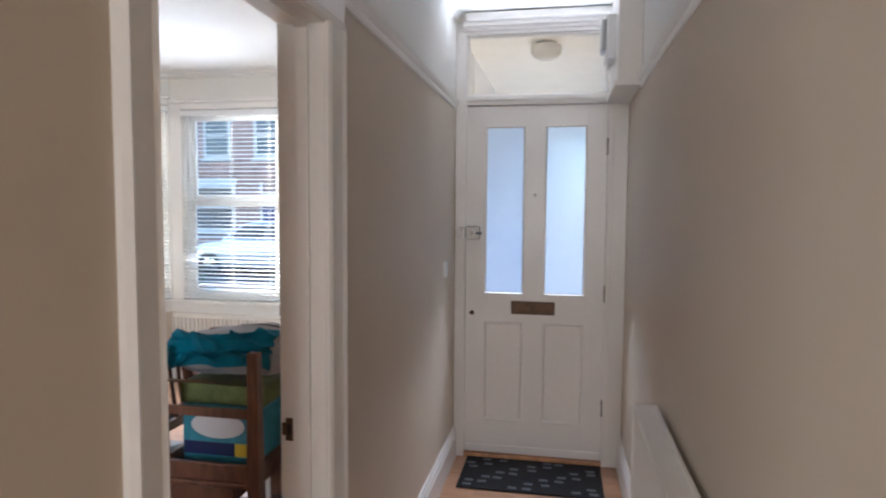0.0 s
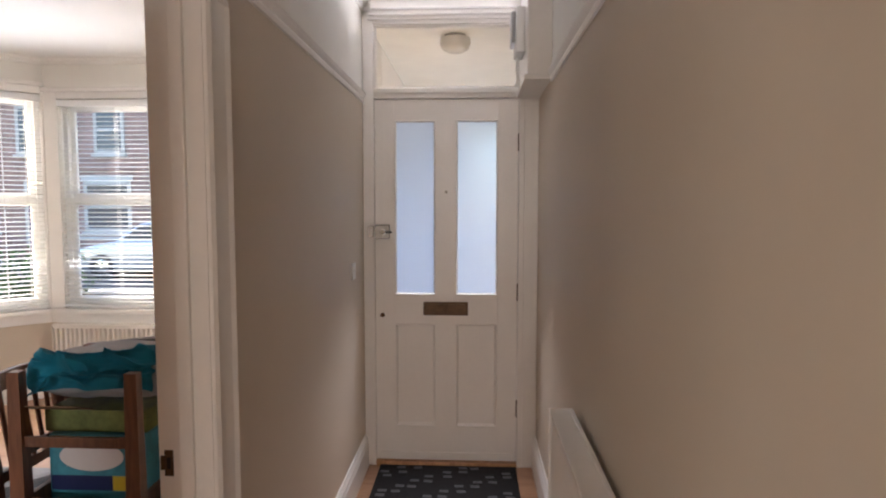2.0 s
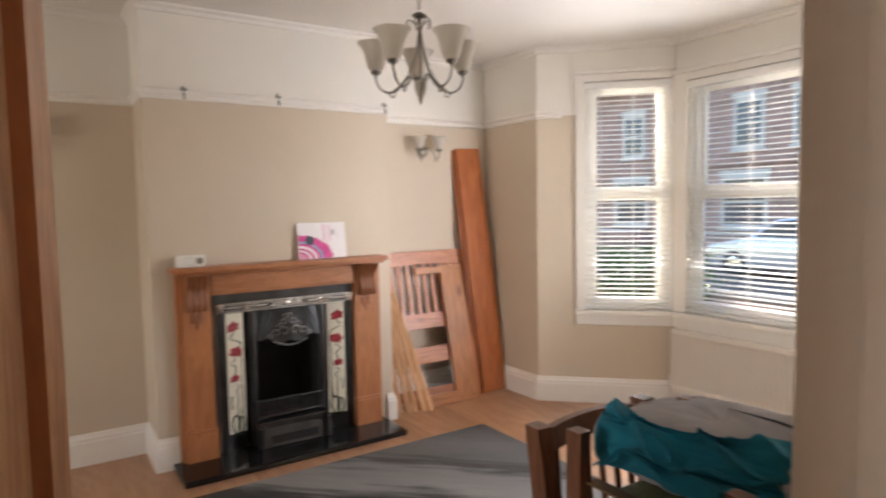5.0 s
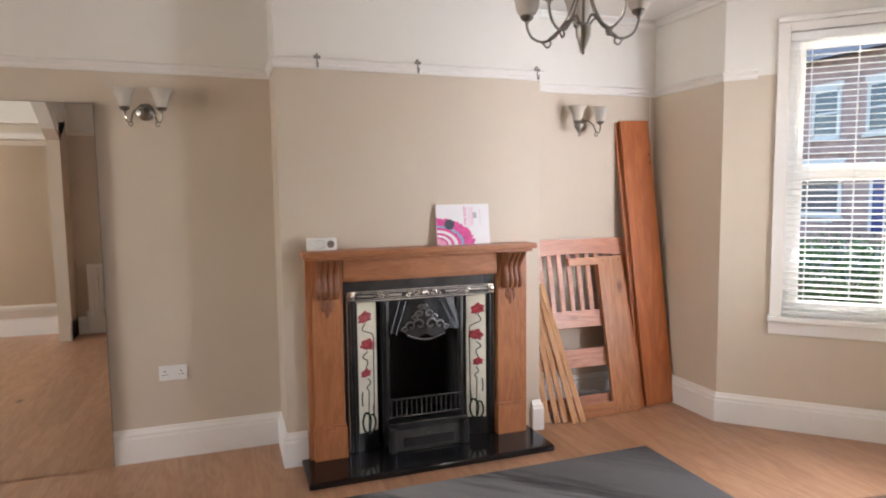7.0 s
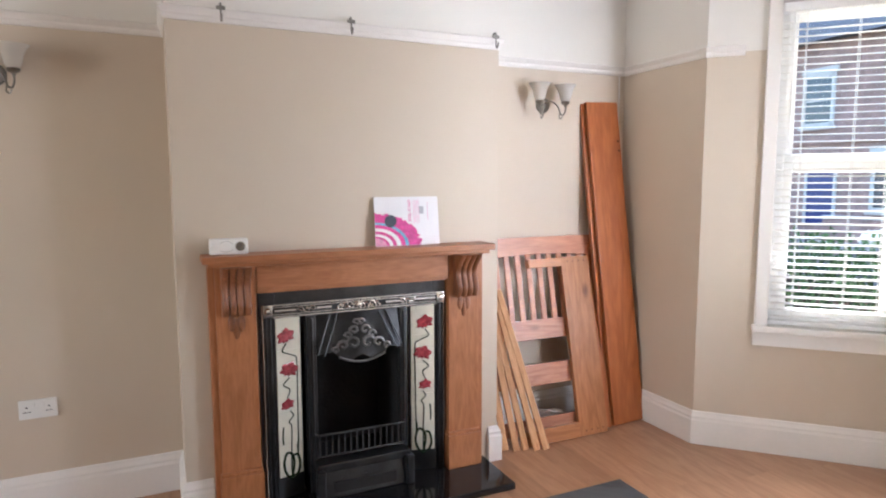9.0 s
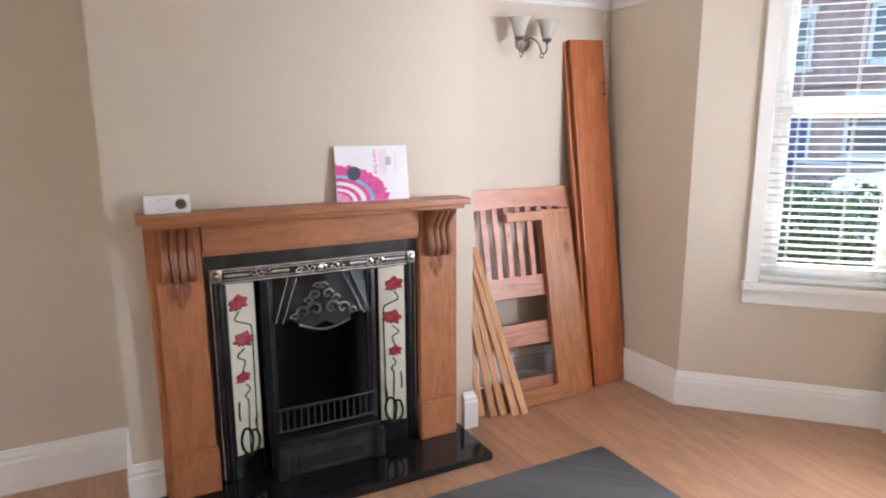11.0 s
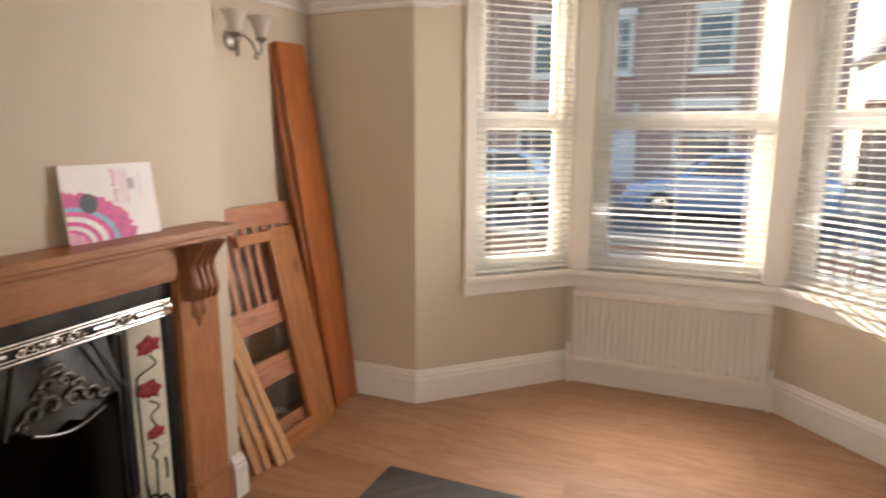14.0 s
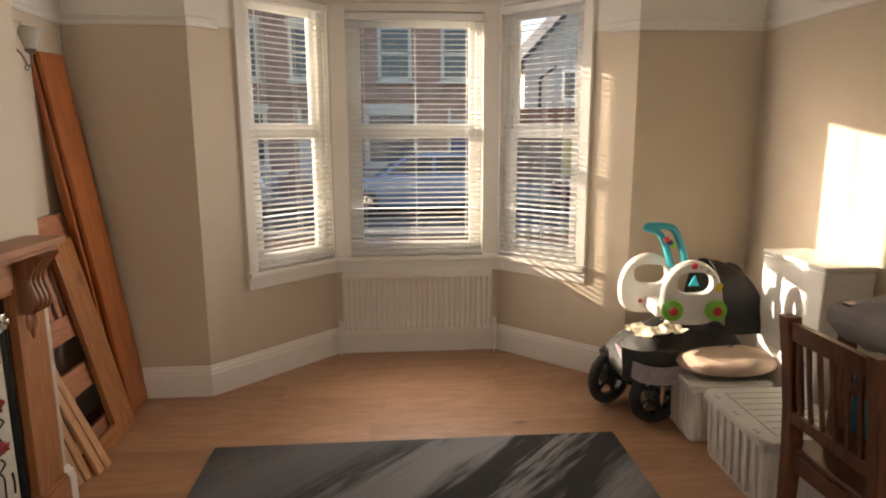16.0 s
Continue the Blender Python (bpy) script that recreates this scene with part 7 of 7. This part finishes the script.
def car(m, paint, label):
    """Parked hatchback: lofted body, glasshouse, wheels, lamps. Nose towards -x."""
    c = thing("parked_car", m, label, "car", "parked cars")
    side = [(-1.98, 0.32), (-2.02, 0.55), (-1.9, 0.74), (-1.15, 0.90), (-0.95, 0.93), (1.55, 0.98), (1.9, 0.94), (1.98, 0.70), (1.95, 0.34), (1.6, 0.24), (-1.6, 0.22)]
    part("body", prism(side, "Y", -0.86, 0.86, 0.07, 3), paint, c, "", True)
    cab = [(-1.0, 0.90), (-0.35, 1.36), (0.2, 1.45), (1.1, 1.42), (1.62, 1.24), (1.82, 0.95)]
    bm = bmesh.new()
    lo = [bm.verts.new((x, -0.80 + 0.22 * max(0, z - 0.93), z)) for x, z in cab]
    hi = [bm.verts.new((x, 0.80 - 0.22 * max(0, z - 0.93), z)) for x, z in cab]
    bm.faces.new(lo)
    bm.faces.new(hi[::-1])
    for k in range(len(cab)):
        j = (k + 1) % len(cab)
        bm.faces.new((lo[j], lo[k], hi[k], hi[j]))
    bmesh.ops.recalc_face_normals(bm, faces=bm.faces[:])
    bmesh.ops.bevel(bm, geom=bm.edges[:], offset=0.05, segments=3, affect="EDGES", profile=0.6)
    part("roof", bm, paint, c, "", True)
    for pts in ([(-0.78, 0.97), (-0.28, 1.33), (0.28, 1.38), (0.28, 0.97)], [(0.36, 0.97), (0.36, 1.38), (1.08, 1.36), (1.42, 1.18), (1.5, 0.99)]):
        for s in (-1, 1):
            part("side_window", prism([(x, z) for x, z in pts], "Y", s * 0.74 - 0.065, s * 0.74 + 0.065, 0.01), M_DARKGLASS, c)
    part("windscreen", moved(box(-0.34, 0.34, -0.62, 0.62, -0.008, 0.02), pose(-0.68, 0, 1.15, 0, -35)), M_DARKGLASS, c)
    part("bumper", box(-2.06, -1.9, -0.78, 0.78, 0.30, 0.50, 0.05, 3), paint, c, "", True)
    for s in (-1, 1):
        part("headlight", moved(lathe([(0, 0.03), (0.09, 0.02), (0.11, 0)], 18), pose(-1.93, s * 0.62, 0.68, 0, -78)), M_CHROME, c, "", True)
        for x in (-1.25, 1.28):
            w = part("wheel", moved(lathe([(0.19, -0.09), (0.30, -0.09), (0.315, -0.06), (0.315, 0.06), (0.30, 0.09), (0.19, 0.09)], 30), pose(x, s * 0.79, 0.312, 90)), M_RUBBER, c, "", True)
            part("rim", moved(lathe([(0.0, s * -0.09), (0.05, s * -0.095), (0.19, s * -0.07), (0.2, 0)], 20), pose(x, s * 0.79, 0.312, 90)), M_CHROME, w, "", True)
            for k in range(5):
                a = 2 * math.pi * k / 5
                part("spoke_gap", moved(box(0.07, 0.17, -0.022, 0.022, -0.012, 0.012, 0.004), pose(x, s * 0.875, 0.312, 0, math.degrees(a), 0) @ pose(0, 0, 0, 90)), M_BLACK, w)
    return c


car(pose(-2.45, 15.9, GZ), M_CARBODY, "blue-grey hatchback parked across the street")
car(pose(-7.9, 15.95, GZ), surface("silver_paint", (0.45, 0.46, 0.48), 0.25, metal=0.5, vary=0.03, bump=0.0, coat=0.8), "silver hatchback parked across the street")
car(pose(3.0, 15.9, GZ), surface("maroon_paint", (0.12, 0.02, 0.025), 0.25, metal=0.2, vary=0.03, bump=0.0, coat=0.8), "dark red hatchback parked across the street")


# ---- laminate boards of the floor ----
floor_ob = bpy.data.objects["floor"]


def plank_mesh(x_len, y_w):
    me = bpy.data.meshes.new("plank")
    bm = bmesh.new()
    b = 0.0012
    cuboid(bm, 0, x_len, 0, y_w, -0.012, -b)
    vs = [v for v in bm.verts if v.co.z > -0.005]
    top = [f for f in bm.faces if all(v.co.z > -0.005 for v in f.verts)]
    r = bmesh.ops.inset_individual(bm, faces=top, thickness=0.0016, depth=b)
    bm.to_mesh(me)
    bm.free()
    me.materials.append(M_FLOOR)
    return me


def lay(x0, x1, y0, y1, w=0.192, ln=1.29):
    full = plank_mesh(ln, w)
    y, row = y0, 0
    while y < y1 - 0.001:
        ww = min(w, y1 - y)
        x = x0 - (row * 0.47 % 1) * ln
        while x < x1 - 0.001:
            a, b = max(x, x0), min(x + ln, x1)
            if b - a > 0.01:
                me = full if (b - a > ln - 0.001 and ww == w) else plank_mesh(b - a, ww)
                piece("plank", me, floor_ob, pose(a, y, 0))
            x += ln
        y += w
        row += 1


lay(-4.80, -0.80, -1.0, 5.2)
lay(-0.80, 0.25, -1.0, 4.0)
